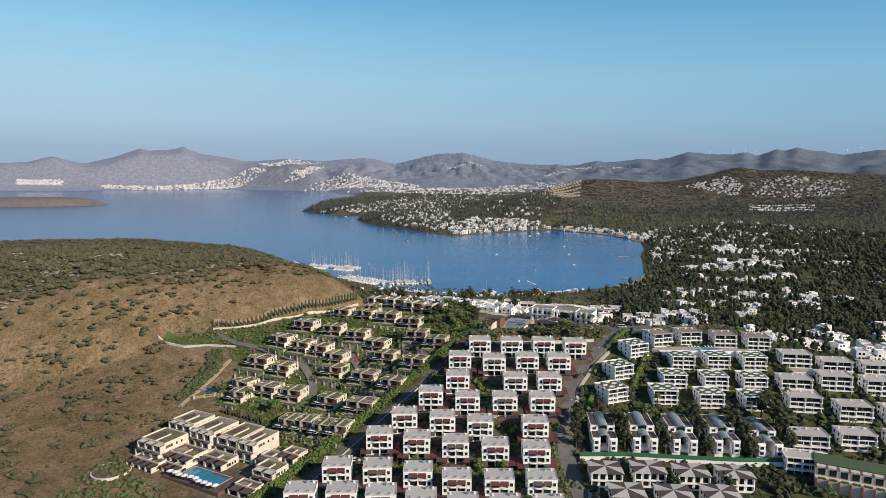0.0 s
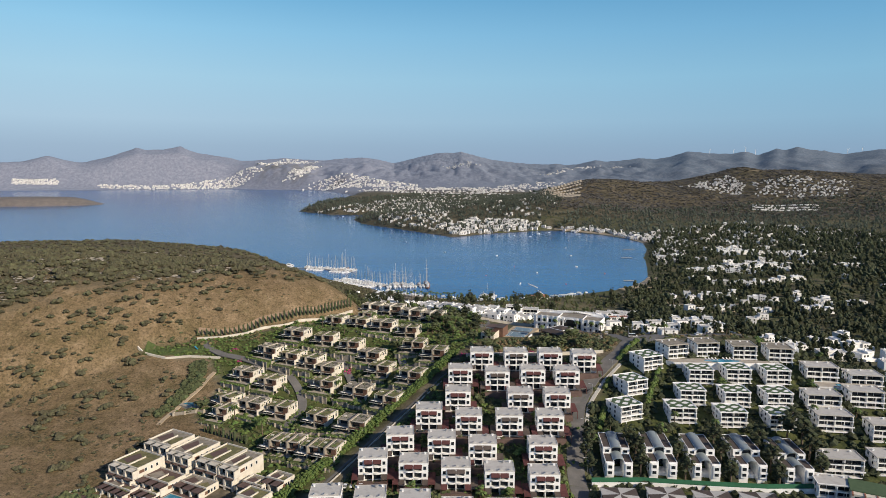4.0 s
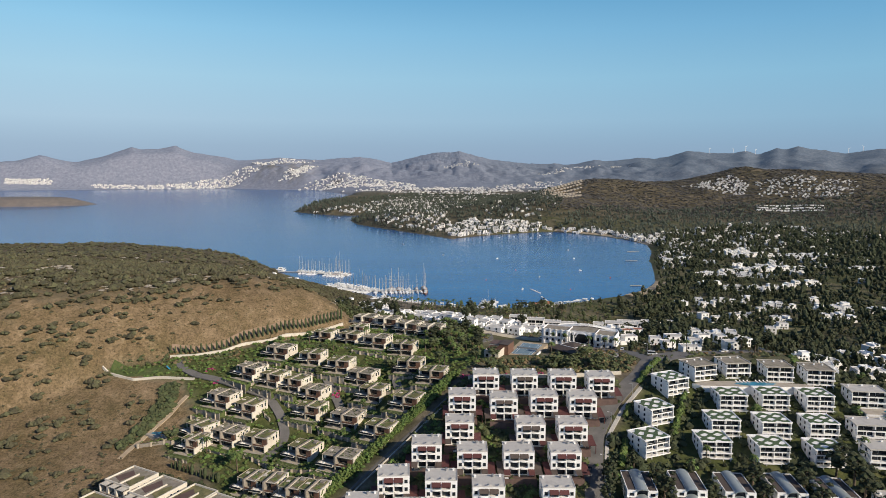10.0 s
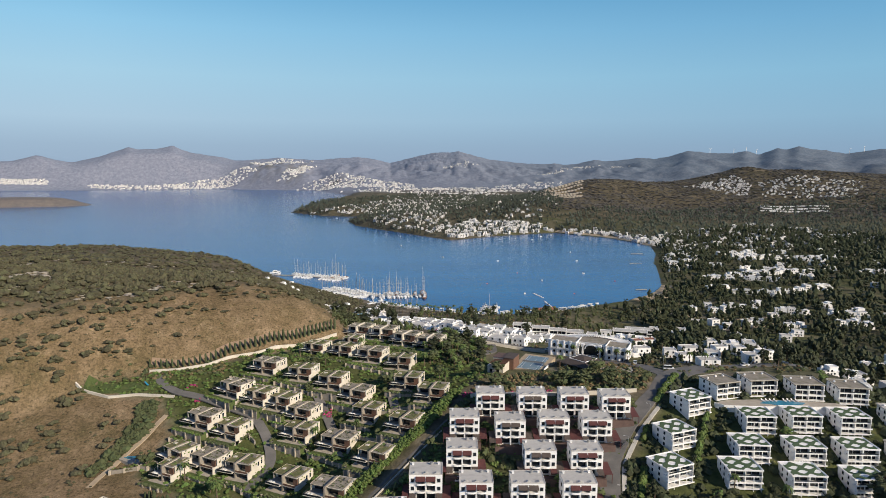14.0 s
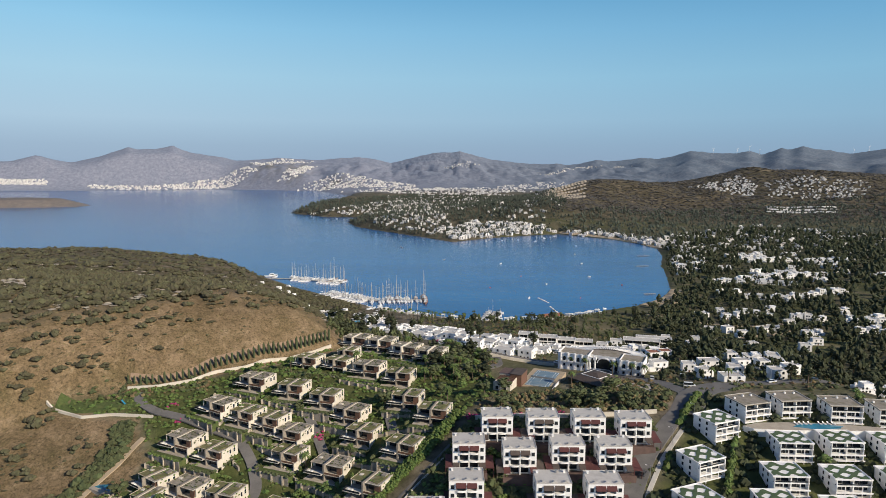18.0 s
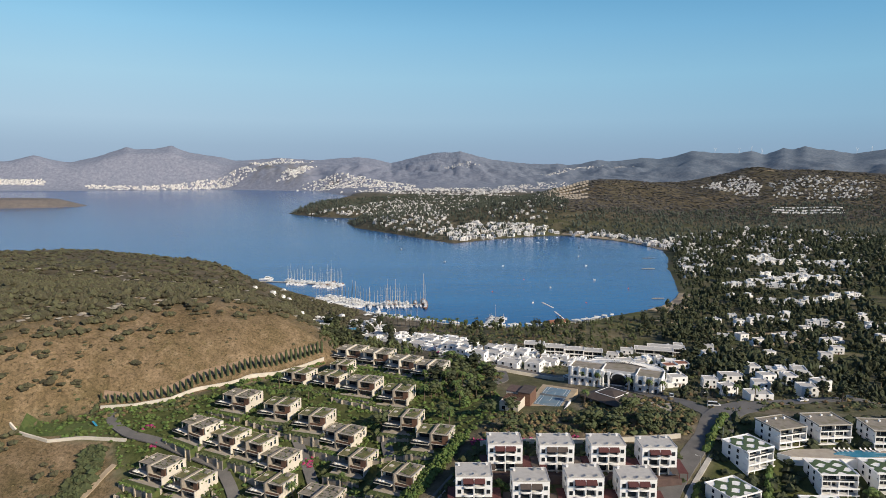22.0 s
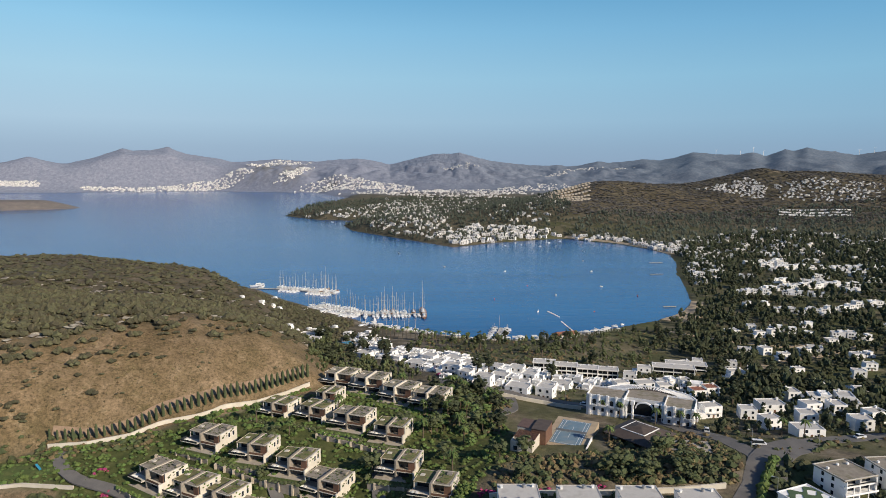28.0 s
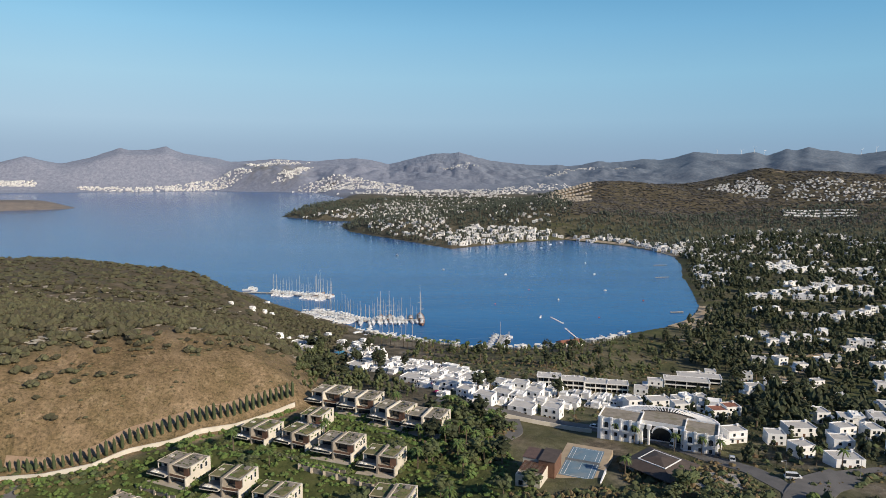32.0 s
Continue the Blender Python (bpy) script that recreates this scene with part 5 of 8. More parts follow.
part("parapet", parapet_of(-22, -6, -4, 8, 8.6, 9.5, 0.35), PLASTER, hotel)
part("parapet", parapet_of(10, 22, -5, 8, 8.6, 9.5, 0.35), PLASTER, hotel)
for x in (-5.2, -2.6, 7.0, 9.6):
    part("column", Shape().rod(x, -3.2, -4, 7.0, 0.55, 0.5, 10).box(x - 0.8, x + 0.8, -4.0, -2.4, 7.0, 8.9), PLASTER, hotel, "tall cream entrance column")
arch = [(math.cos(math.pi * i / 10) * 3.4 + 2.2, 5.2 + math.sin(math.pi * i / 10) * 3.2) for i in range(11)]
part("entrance_arch", Shape().add([(x, -3.6, z) for x, z in arch] + [(x * 1.12 - 0.26, -3.6, z * 1.1 - 0.3) for x, z in arch] + [(x, -2.6, z) for x, z in arch] + [(x * 1.12 - 0.26, -2.6, z * 1.1 - 0.3) for x, z in arch],
     [(i, i + 1, i + 12, i + 11) for i in range(10)] + [(i + 22, i + 33, i + 34, i + 23) for i in range(10)] + [(i + 11, i + 12, i + 34, i + 33) for i in range(10)] + [(i, i + 22, i + 23, i + 1) for i in range(10)]), PLASTER, hotel)
part("entrance_glass", Shape().box(-5.5, 9.5, 0.85, 1.02, 0.2, 6.5), GLASS, hotel)
windows(hotel, [(x, z, 1.1, 1.7) for x in (-18.6, -14.9, -11.2, -8) for z in (1.2,)], ("-y", -4.0), 0)
windows(hotel, [(x, z, 1.1, 1.7) for x in (12.4, 16, 19.6) for z in (1.2,)], ("-y", -5.0), 0)
for z in (3.4, 6.4):
    for y in (-2, 2.5):
        part("balcony", Shape().box(22, 23.3, y - 1.6, y + 1.6, z - 0.2, z).box(23.15, 23.3, y - 1.6, y + 1.6, z, z + 0.8), PLASTER, hotel)
for i in range(34):
    th = math.pi * (0.08 + 0.84 * i / 33)
    c, s = math.cos(th), math.sin(th)
    part("pergola_beam", Shape().add([(3 + c * r - s * o, 6 + s * r * 0.55 + c * o, z) for z in (9.0, 9.35) for r, o in ((12.2, -0.16), (18.9, -0.22), (18.9, 0.22), (12.2, 0.16))], [(3, 2, 1, 0), (4, 5, 6, 7), (0, 1, 5, 4), (1, 2, 6, 5), (2, 3, 7, 6), (3, 0, 4, 7)]), PLASTER, hotel)
rim = [(math.cos(math.pi * (0.05 + 0.9 * i / 30)), math.sin(math.pi * (0.05 + 0.9 * i / 30))) for i in range(31)]
part("curved_wing", Shape().prism([(3 + c * 18.5, 6 + s * 10.2) for c, s in rim] + [(3 + c * 12.5, 6 + s * 6.9) for c, s in rim[::-1]], -5, 8.1), PLASTER, hotel)
# dark sheet that makes the gaps between the beams dark
part("curved_deck", Shape().prism([(3 + c * 18.2, 6 + s * 10.0) for c, s in rim] + [(3 + c * 12.8, 6 + s * 7.1) for c, s in rim[::-1]], 8.1, 8.3), DARKROOF, hotel, "dark curved sheet under the pergola beams")
part("inner_roof", Shape().prism([(3 + c * 12.4, 6 + s * 6.8) for c, s in rim], 8.2, 8.5), ROOFGRAVEL, hotel)
for x in (-20.5, -16.8, -13.1, -9.4, -6.4, 10.6, 14.2, 17.8, 21.4):
    part("pilaster", Shape().box(x - 0.35, x + 0.35, (-4.35 if x < 0 else -5.35), (-3.9 if x < 0 else -4.9), -4, 9.0).box(x - 0.5, x + 0.5, (-4.45 if x < 0 else -5.45), (-3.8 if x < 0 else -4.8), 9.0, 9.9), PLASTER, hotel)
for x in (-18.6, -14.9, -11.2, -8.0, 12.4, 16.0, 19.6):
    y = -4.0 if x < 0 else -5.0
    b = part("balcony", Shape().box(x - 1.2, x + 1.2, y - 0.9, y, 4.1, 4.3).box(x - 1.2, x + 1.2, y - 0.9, y - 0.78, 4.3, 5.0), PLASTER, hotel)
    arc = [(x + 0.75 * math.cos(math.pi * i / 8), 6.6 + 0.75 * math.sin(math.pi * i / 8)) for i in range(9)]
    ring2 = [(x + 0.75, 4.4)] + arc + [(x - 0.75, 4.4)]
    n = len(ring2)
    part("arched_window", Shape().add([(p, y - 0.12, z) for p, z in ring2] + [(p, y + 0.1, z) for p, z in ring2], [tuple(range(n - 1, -1, -1)), tuple(range(n, 2 * n))] + [(i, (i + 1) % n, n + (i + 1) % n, n + i) for i in range(n)]), GLASS, b)
part("curved_rim", Shape().prism([(3 + c * 19, 6 + s * 10.5) for c, s in rim] + [(3 + c * 18.4, 6 + s * 10.1) for c, s in rim[::-1]], 8.9, 9.6), PLASTER, hotel)

# pavilion, court and modern house
pav = thing("pavilion", "low pavilion with dark brown hipped roof and pale rim", "pavilion")
pav.matrix_basis = pose(70.5, 385.0, ground_at(70, 385) - 0.4, 0, 0, 40)
part("roof", Shape().add([(-9, -9, 3.4), (9, -9, 3.4), (9, 9, 3.4), (-9, 9, 3.4), (-4.6, -4.6, 4.9), (4.6, -4.6, 4.9), (4.6, 4.6, 4.9), (-4.6, 4.6, 4.9), (-9, -9, 3.15), (9, -9, 3.15), (9, 9, 3.15), (-9, 9, 3.15)],
     [(0, 1, 5, 4), (1, 2, 6, 5), (2, 3, 7, 6), (3, 0, 4, 7), (11, 10, 9, 8), (8, 9, 1, 0), (9, 10, 2, 1), (10, 11, 3, 2), (11, 8, 0, 3)]), DARKROOF, pav)
part("upper_roof", Shape().add([(-4.6, -4.6, 4.95), (4.6, -4.6, 4.95), (4.6, 4.6, 4.95), (-4.6, 4.6, 4.95), (-1, -1, 5.9), (1, -1, 5.9), (1, 1, 5.9), (-1, 1, 5.9)], [(0, 1, 5, 4), (1, 2, 6, 5), (2, 3, 7, 6), (3, 0, 4, 7), (4, 5, 6, 7)]), DARKROOF, pav)
part("rim", parapet_of(-4.8, 4.8, -4.8, 4.8, 4.85, 5.05, 0.3), PLASTER, pav, "pale roof rim")
for x in (-7.5, 0, 7.5):
    for y in (-7.5, 7.5):
        part("post", Shape().box(x - 0.15, x + 0.15, y - 0.15, y + 0.15, -2, 3.2), TIMBER, pav)
part("floor", Shape().box(-8.4, 8.4, -8.4, 8.4, -3, 0.2), PAVING, pav)
court = thing("tennis_court", "faded blue hard court with sandy surround", "court")
court.matrix_basis = pose(47.5, 391.5, ground_at(47.5, 388) + 0.9, 0, 0, -24)
part("surround", Shape().box(-7.8, 7.8, -13.5, 13.5, -3, 0.1), SAND, court)
part("playing_surface", Shape().box(-5.4, 5.4, -11, 11, 0.1, 0.16), COURTBLUE, court)
for x0, x1, y0, y1 in ((-5.0, -4.9, -10.5, 10.5), (4.9, 5.0, -10.5, 10.5), (-5, 5, -10.5, -10.4), (-5, 5, 10.4, 10.5), (-3.8, -3.7, -10.5, 10.5), (3.7, 3.8, -10.5, 10.5), (-0.05, 0.05, -5.6, 5.6)):
    part("line", Shape().box(x0, x1, y0, y1, 0.16, 0.175), PLASTER, court)
part("net", Shape().box(-5.6, 5.6, -0.03, 0.03, 0.16, 1.0), METAL, court)
part("low_wall", Shape().box(7.9, 8.3, -13.5, -3, -3, 0.9), PLASTER, court)
mod = thing("modern_house", "brown timber and cream house with slatted pergola roofs", "house")
mod.matrix_basis = pose(30.5, 382, ground_at(30, 382), 0, 0, -24) @ Matrix.Scale(0.85, 4)
part("wall", Shape().box(-4.5, 4.5, -10, 2, -5, 4.2), CREAM, mod)
part("upper_block", Shape().box(1.0, 7.0, 1.0, 12, -5, 6.4), TIMBER, mod, "brown timber upper block")
part("upper_block", Shape().box(-5.5, 1.0, 3.0, 12, -5, 5.6), CREAM, mod)
part("roof", Shape().box(-5.7, 1.0, 2.8, 12.2, 5.6, 5.8), DECK, mod, "reddish-brown flat roof")
part("roof", Shape().box(0.9, 7.2, 0.8, 12.2, 6.4, 6.6), DARKROOF, mod)
part("roof", Shape().box(-4.3, 4.3, -9.8, 1.8, 4.2, 4.35), ROOFGRAVEL, mod)
part("parapet", parapet_of(-4.5, 4.5, -10, 2, 4.2, 4.9, 0.3), CREAM, mod)
for i in range(9):
    part("pergola_slat", Shape().box(-4.4, 4.4, -6 + i * 0.9, -5.7 + i * 0.9, 5.0, 5.2), TIMBER, mod)
part("pergola_post", Shape().box(-4.4, -4.2, -6, 1.9, 4.2, 5.0).box(4.2, 4.4, -6, 1.9, 4.2, 5.0), TIMBER, mod)
windows(mod, [(-2.5, 1.2, 1.6, 1.8), (1.5, 1.2, 1.6, 1.8)], ("-y", -10.0), 0)


# ---- white town ----
def town_house(label, wide, deep, tall, terrace, roof, group="white town houses"):
    """A white cubic house with parapet, chimney and small windows."""
    h = thing("town_house", label, "house", group)
    a, d = wide / 2, deep / 2
    part("wall", Shape().box(-a, a, -d, d, -4, tall), PLASTER, h)
    part("roof", Shape().box(-a + 0.25, a - 0.25, -d + 0.25, d - 0.25, tall, tall + 0.1), roof, h)
    part("parapet", parapet_of(-a, a, -d, d, tall, tall + 0.55), PLASTER, h)
    part("chimney", Shape().box(a - 1.6, a - 0.8, d - 1.4, d - 0.6, tall, tall + 1.2).box(a - 1.75, a - 0.65, d - 1.55, d - 0.45, tall + 1.2, tall + 1.35), PLASTER, h)
    if terrace:
        part("side_wing", Shape().box(-a - terrace, -a, -d - 1.2, d - 1.5, -4, tall * 0.5), PLASTER, h)
        part("wing_parapet", parapet_of(-a - terrace, -a, -d - 1.2, d - 1.5, tall * 0.5, tall * 0.5 + 0.6), PLASTER, h)
        part("balcony", Shape().box(-a * 0.6, a * 0.7, -d - 1.3, -d, tall * 0.5 - 0.15, tall * 0.5 + 0.1).box(-a * 0.6, a * 0.7, -d - 1.3, -d - 1.15, tall * 0.5, tall * 0.5 + 0.8), PLASTER, h)
    fl = tall / 2
    windows(h, [(-a * 0.55, 1.0, 1.1, 1.4), (a * 0.5, 1.0, 1.1, 1.4), (-a * 0.4, fl + 0.9, 1.3, 1.5), (a * 0.45, fl + 0.9, 1.3, 1.5)], ("-y", -d), 0)
    windows(h, [(-d * 0.3, fl + 0.9, 1.1, 1.3), (d * 0.4, 1.0, 1.1, 1.3)], ("+x", a), 0)
    part("door", Shape().box(-0.55, 0.55, -d - 0.06, -d + 0.1, 0, 2.1), TIMBER, h)
    return h


rng = np.random.RandomState(21)
SHOPS = [(-65.0, 626.1), (-55.5, 650.4), (-51.7, 598.6), (-41.6, 573.6), (-29.2, 551.7), (-46.2, 551.2), (-15.3, 543.4), (-5.1, 525.8), (-11.9, 505.9), (-0.4, 504.0), (8.7, 530.6), (17.0, 503.6), (6.4, 480.3), (20.3, 482.5),
         (12.8, 464.9), (28.9, 494.9), (29.5, 470.6), (20.6, 455.1), (38.1, 462.5), (45.0, 476.4), (51.4, 466.7), (60.2, 474.7), (40.4, 489.9), (36.0, 451.0), (48.5, 450.5), (-90.7, 630.0), (-100.6, 651.7)]
TOWN = [(107.1, 515.9), (124.5, 544.6), (90.9, 478.2), (105.0, 483.8), (109.1, 468.5), (118.9, 452.9), (128.2, 460.6), (162.6, 580.6), (174.4, 586.6), (110.1, 419.1), (124.3, 416.8), (139.3, 427.3), (126.8, 404.0), (153.8, 423.4), (143.9, 409.0),
        (134.6, 392.6), (160.2, 401.2), (172.2, 411.1), (230.4, 516.0), (245.5, 524.1), (190.7, 461.6), (232.8, 569.7), (222.7, 532.0), (202.8, 551.0), (201.4, 565.3), (168.7, 520.1), (192.3, 576.6), (226.1, 626.9), (238.0, 621.9), (242.2, 603.5),
        (264.8, 618.6), (279.7, 629.9), (293.2, 603.2), (286.5, 579.0), (267.7, 562.0), (306.6, 653.1), (272.1, 674.7), (259.0, 671.2), (263.1, 693.4), (240.6, 680.4)]


def plain_house(label, wide, deep, tall, kind=0):
    h = thing("town_house", label, "house", "plain white houses")
    a, d = wide / 2, deep / 2
    w = Shape()
    if kind == 0:
        w.tub(-a, a * 0.45, -d, d, -4, tall + 0.5, 0.25, 0.5).tub(a * 0.45, a, -d - 1.2, d * 0.6, -4, tall * 0.55 + 0.5, 0.25, 0.5).box(-a * 0.7, -a * 0.5, d * 0.5, d * 0.7, tall, tall + 1.5)
    elif kind == 1:
        w.tub(-a, a, -d, d, -4, tall * 0.6 + 0.5, 0.25, 0.5).tub(-a * 0.2, a * 0.9, -d * 0.4, d * 0.9, tall * 0.6, tall + 1.4, 0.25, 0.4).box(-a * 0.85, -a * 0.6, d * 0.3, d * 0.55, tall * 0.6, tall + 0.9)
    else:
        w.tub(-a, -0.1, -d, d, -4, tall + 0.4, 0.25, 0.5).tub(0.1, a, -d + 1.4, d + 1.0, -4, tall + 1.2, 0.25, 0.5).tub(-a * 0.8, a * 0.8, -d - 2.2, -d, -4, tall * 0.5, 0.2, 0.6).box(a * 0.4, a * 0.6, d * 0.3, d * 0.5, tall, tall + 2.2)
    k = len(w.f)
    for fx, fz in ((-0.75, 0.18), (-0.35, 0.18), (0.05, 0.18), (-0.75, 0.66), (-0.3, 0.66)):
        w.box(fx * a, fx * a + 1.3, -d - 0.05, -d + 0.1, tall * fz, tall * fz + 1.35)
    for fy in (-0.6, 0.1):
        w.box(a - 0.1, a + 0.05, fy * d, fy * d + 1.2, tall * 0.18, tall * 0.18 + 1.3)
    me = w.mesh("wall", PLASTER, GLASS)
    me.polygons.foreach_set("material_index", [0] * k + [1] * (len(w.f) - k))
    new("wall", me).parent = h
    part("roof", Shape().box(-a + 0.3, a * 0.4, -d + 0.3, d - 0.3, tall * (0.6 if kind == 1 else 1.0), tall * (0.6 if kind == 1 else 1.0) + 0.06), ROOFGREY, h)
    return h


far_kinds = [plain_house("small white cubic house with low side wing", 9.5, 8.5, 5.8, 0), plain_house("low white house with stepped parapet roofs", 12.0, 9.5, 4.4, 1), plain_house("white twin house with front terrace", 11.0, 8.0, 5.2, 2)]
far_spots = [[], [], []]
kinds = [town_house("white cubic town house with roof terrace and chimney", 9.5, 8.5, 6.2, 0, ROOFGREY), town_house("white two-storey house with low side wing and balcony", 10.5, 8.0, 6.4, 3.5, ROOFGREY),
         town_house("long white house with brownish flat roof", 13.0, 9.5, 4.2, 0, ROOFGREY), town_house("white house with red clay roof terrace", 9.0, 8.5, 5.8, 2.5, CLAYTILE)]
spots = [[], [], [], []]
for i, (x, y) in enumerate(SHOPS):
    spots[(2, 2, 1, 2, 0)[i % 5]].append((x, y, ground_at(x, y) - 0.6, -32 + rng.uniform(-8, 8), rng.uniform(0.6, 0.85)))
for i, (x, y) in enumerate(TOWN):
    k = 3 if i in (5, 6) else (0, 1, 0, 2)[i % 4]
    spots[k].append((x, y, ground_at(x, y), rng.uniform(-25, 15), rng.uniform(0.66, 0.85)))
taken = SHOPS + TOWN + WHITE_HOUSES
# low roofs packed round the market street
STRIP = [(-76, 660), (-56, 672), (-29, 597), (-5, 567), (18, 541), (34, 502), (60, 500), (100, 512), (103, 495), (75, 473), (56, 463), (26, 452), (1, 464), (-18, 522), (-42, 545)]
left = 112
for x, y in in_poly(STRIP, 900, rng):
    if left and all(math.hypot(x - p, y - q) > 5.5 for p, q in taken):
        taken.append((x, y))
        left -= 1
        far_spots[1 if rng.uniform() < 0.6 else 2].append((x, y, ground_at(x, y) - 0.6, -32 + rng.uniform(-6, 6), rng.uniform(0.42, 0.66)))
# small white buildings on the hill's flank above the marina
for x, y in ((-105.5, 612), (-114, 675), (-105, 680), (-100, 676), (-152, 713), (-152, 749), (-150, 766), (-170, 830), (-160, 685), (-86, 690), (-92, 672)):
    taken.append((x, y))
    far_spots[1].append((x, y, ground_at(x, y) - 0.5, -30 + rng.uniform(-15, 15), rng.uniform(0.34, 0.52)))
# streets of the plain: short rows of houses that share one line
STREETS = [(324, 963), (353, 976), (378, 952), (323, 850), (334, 841), (400, 918), (391, 880), (434, 917), (423, 880), (447, 891), (448, 856), (364, 868), (378, 845), (413, 784), (386, 767), (304, 786), (323, 760), (344, 759), (361, 759),
           (356, 1046), (382, 1062), (434, 1059), (448, 1040), (467, 1023), (531, 1076), (519, 989), (525, 959), (512, 917), (268, 700), (282, 688), (298, 668), (320, 668), (330, 662), (306, 613), (292, 604), (213, 484), (160, 446), (167, 437), (147, 426), (154, 420), (116, 482), (122, 468)]
for poly, count in ([(335, 560), (420, 640), (383, 711), (341, 780), (300, 690)], 9), ([(430, 700), (620, 900), (602, 1037), (510, 1171), (440, 1110), (420, 820)], 16), ([(180, 356), (330, 345), (400, 470), (360, 540), (240, 470), (190, 425)], 30):
    STREETS += [tuple(q) for q in in_poly(poly, count, rng)]
for x, y in STREETS:
    line = radians(rng.uniform(-25, 15))
    yaw, size = math.degrees(line), rng.uniform(0.72, 0.95)
    for i in range(rng.randint(1, 3) if y < 720 else rng.randint(2, 5)):
        px, py = x + math.cos(line) * 10.5 * i + rng.uniform(-1, 1), y + math.sin(line) * 10.5 * i + rng.uniform(-2, 2)
        if all(math.hypot(px - p, py - q) > 8.6 for p, q in taken) and ground_at(px, py) > 0.7:
            taken.append((px, py))
            far_spots[(0, 1, 2, 0)[rng.randint(0, 4)]].append((px, py, ground_at(px, py), yaw + rng.uniform(-5, 5), size * rng.uniform(0.9, 1.1)))
for k, s in zip(kinds + far_kinds, spots + far_spots):
    set_out(k, s)

grey = flats("grey concrete flats with long flat roof by the shore road", False, 11.5, 8.0, 2, "grey shore flats")
set_out(grey, seats([(58.4, 513.9), (71.8, 517.7), (84.7, 522.0), (97.4, 526.6)], -12))
longb = flats("long pale hotel wing with rows of balconies", False, 24.0, 9.0, 2, "pale hotel wings")
set_out(longb, seats([(142.5, 545.0, -16), (156.0, 560.0, -16)]))
shed = thing("boathouse", "low shore building with red clay roof", "building")
shed.matrix_basis = pose(100, 660, ground_at(100, 660), 0, 0, 20)
part("wall", Shape().box(-9, 9, -4, 4, -2, 3.4), PLASTER, shed)
part("roof", Shape().add([(-9.6, -4.6, 3.3), (9.6, -4.6, 3.3), (9.6, 4.6, 3.3), (-9.6, 4.6, 3.3), (-8, 0, 5.2), (8, 0, 5.2)], [(0, 1, 5, 4), (1, 2, 5), (2, 3, 4, 5), (3, 0, 4), (3, 2, 1, 0)]), CLAYTILE, shed)
windows(shed, [(-6, 1), (-2, 1), (2, 1), (6, 1)], ("-y", -4.0), 0)

# far houses, too many to count
rng = np.random.RandomState(77)


def far_houses(name, regions, mat_wall, label, size=1.0):
    pts, scl = [], []
    for poly, count, w, t in regions:
        p = in_poly(poly, count, rng)
        pts.append(p)
        scl.append(np.stack([rng.uniform(0.7, 1.4, count) * w, rng.uniform(0.7, 1.2, count) * w * 0.8, rng.uniform(0.8, 1.3, count) * t], 1))
    p, s = np.concatenate(pts), np.concatenate(scl)
    dry = height(p[:, 0], p[:, 1]) > 0.3
    p, s = p[dry], s[dry]
    xyz = np.column_stack([p, height(p[:, 0], p[:, 1])])
    yaw = rng.uniform(-0.6, 0.4, len(p))
    one, two = Shape().box(-0.5, 0.5, -0.5, 0.5, -0.6, 1.0).box(0.2, 0.35, 0.2, 0.35, 1.0, 1.25), Shape().box(-0.5, 0.5, -0.5, 0.5, -0.6, 0.7).box(-0.3, 0.4, -0.2, 0.5, 0.7, 1.2)
    pick = rng.randint(0, 2, len(p))
    tagged(scatter_mesh(name, [one, two], xyz, s, yaw, pick, mat_wall), label, "houses", kind="stuff")
    g = Shape()
    for x0, z0 in ((-0.36, 0.12), (0.1, 0.12), (-0.36, 0.5), (0.1, 0.5)):
        g.box(x0, x0 + 0.26, -0.512, -0.45, z0, z0 + 0.2)
    tagged(scatter_mesh(name + "_windows", [g], xyz, s, yaw, np.zeros(len(p), int), GLASS), "dark windows of the distant white houses", "windows", kind="stuff")


far_houses("distant_houses", [
    ([(-408, 1943), (-273, 1907), (-153, 2243), (-21, 2276), (-1, 1584), (-202, 1839)], 460, 6.5, 3.4), ([(-149, 1545), (-115, 1709), (13, 1684), (34, 1440), (-1, 1344)], 190, 6, 3.2),
    ([(10, 1397), (73, 1493), (227, 1449), (212, 1400), (30, 1290)], 170, 8, 4.8), ([(-190, 2472), (218, 2875), (353, 2463), (288, 1514), (160, 1500), (-112, 1894)], 620, 6.5, 3.4),
    ([(221, 1420), (319, 1400), (418, 1240), (450, 1120), (380, 1060), (376, 1180), (340, 1320), (218, 1410)], 130, 7.5, 3.8), ([(374, 1114), (510, 1171), (650, 1037), (900, 1200), (700, 1500), (420, 1300)], 300, 7.0, 3.6),
    ([(480, 720), (620, 900), (900, 1100), (1000, 900), (700, 620)], 300, 7.0, 3.6), ([(304, 905), (328, 1000), (366, 1090), (385, 1180), (430, 1160), (400, 1060), (350, 930)], 70, 7.0, 3.4)], FARWALL, "hundreds of white houses round the far shore")
far_houses("hill_houses", [([(892, 2009), (891, 1900), (833, 1809), (802, 1843), (720, 1954)], 210, 5.0, 2.5), ([(918, 1923), (1024, 1941), (1208, 1895), (1101, 1752), (995, 1747), (872, 1796)], 260, 5.0, 2.5)], FARWALL,
           "white houses strung along the far hill")
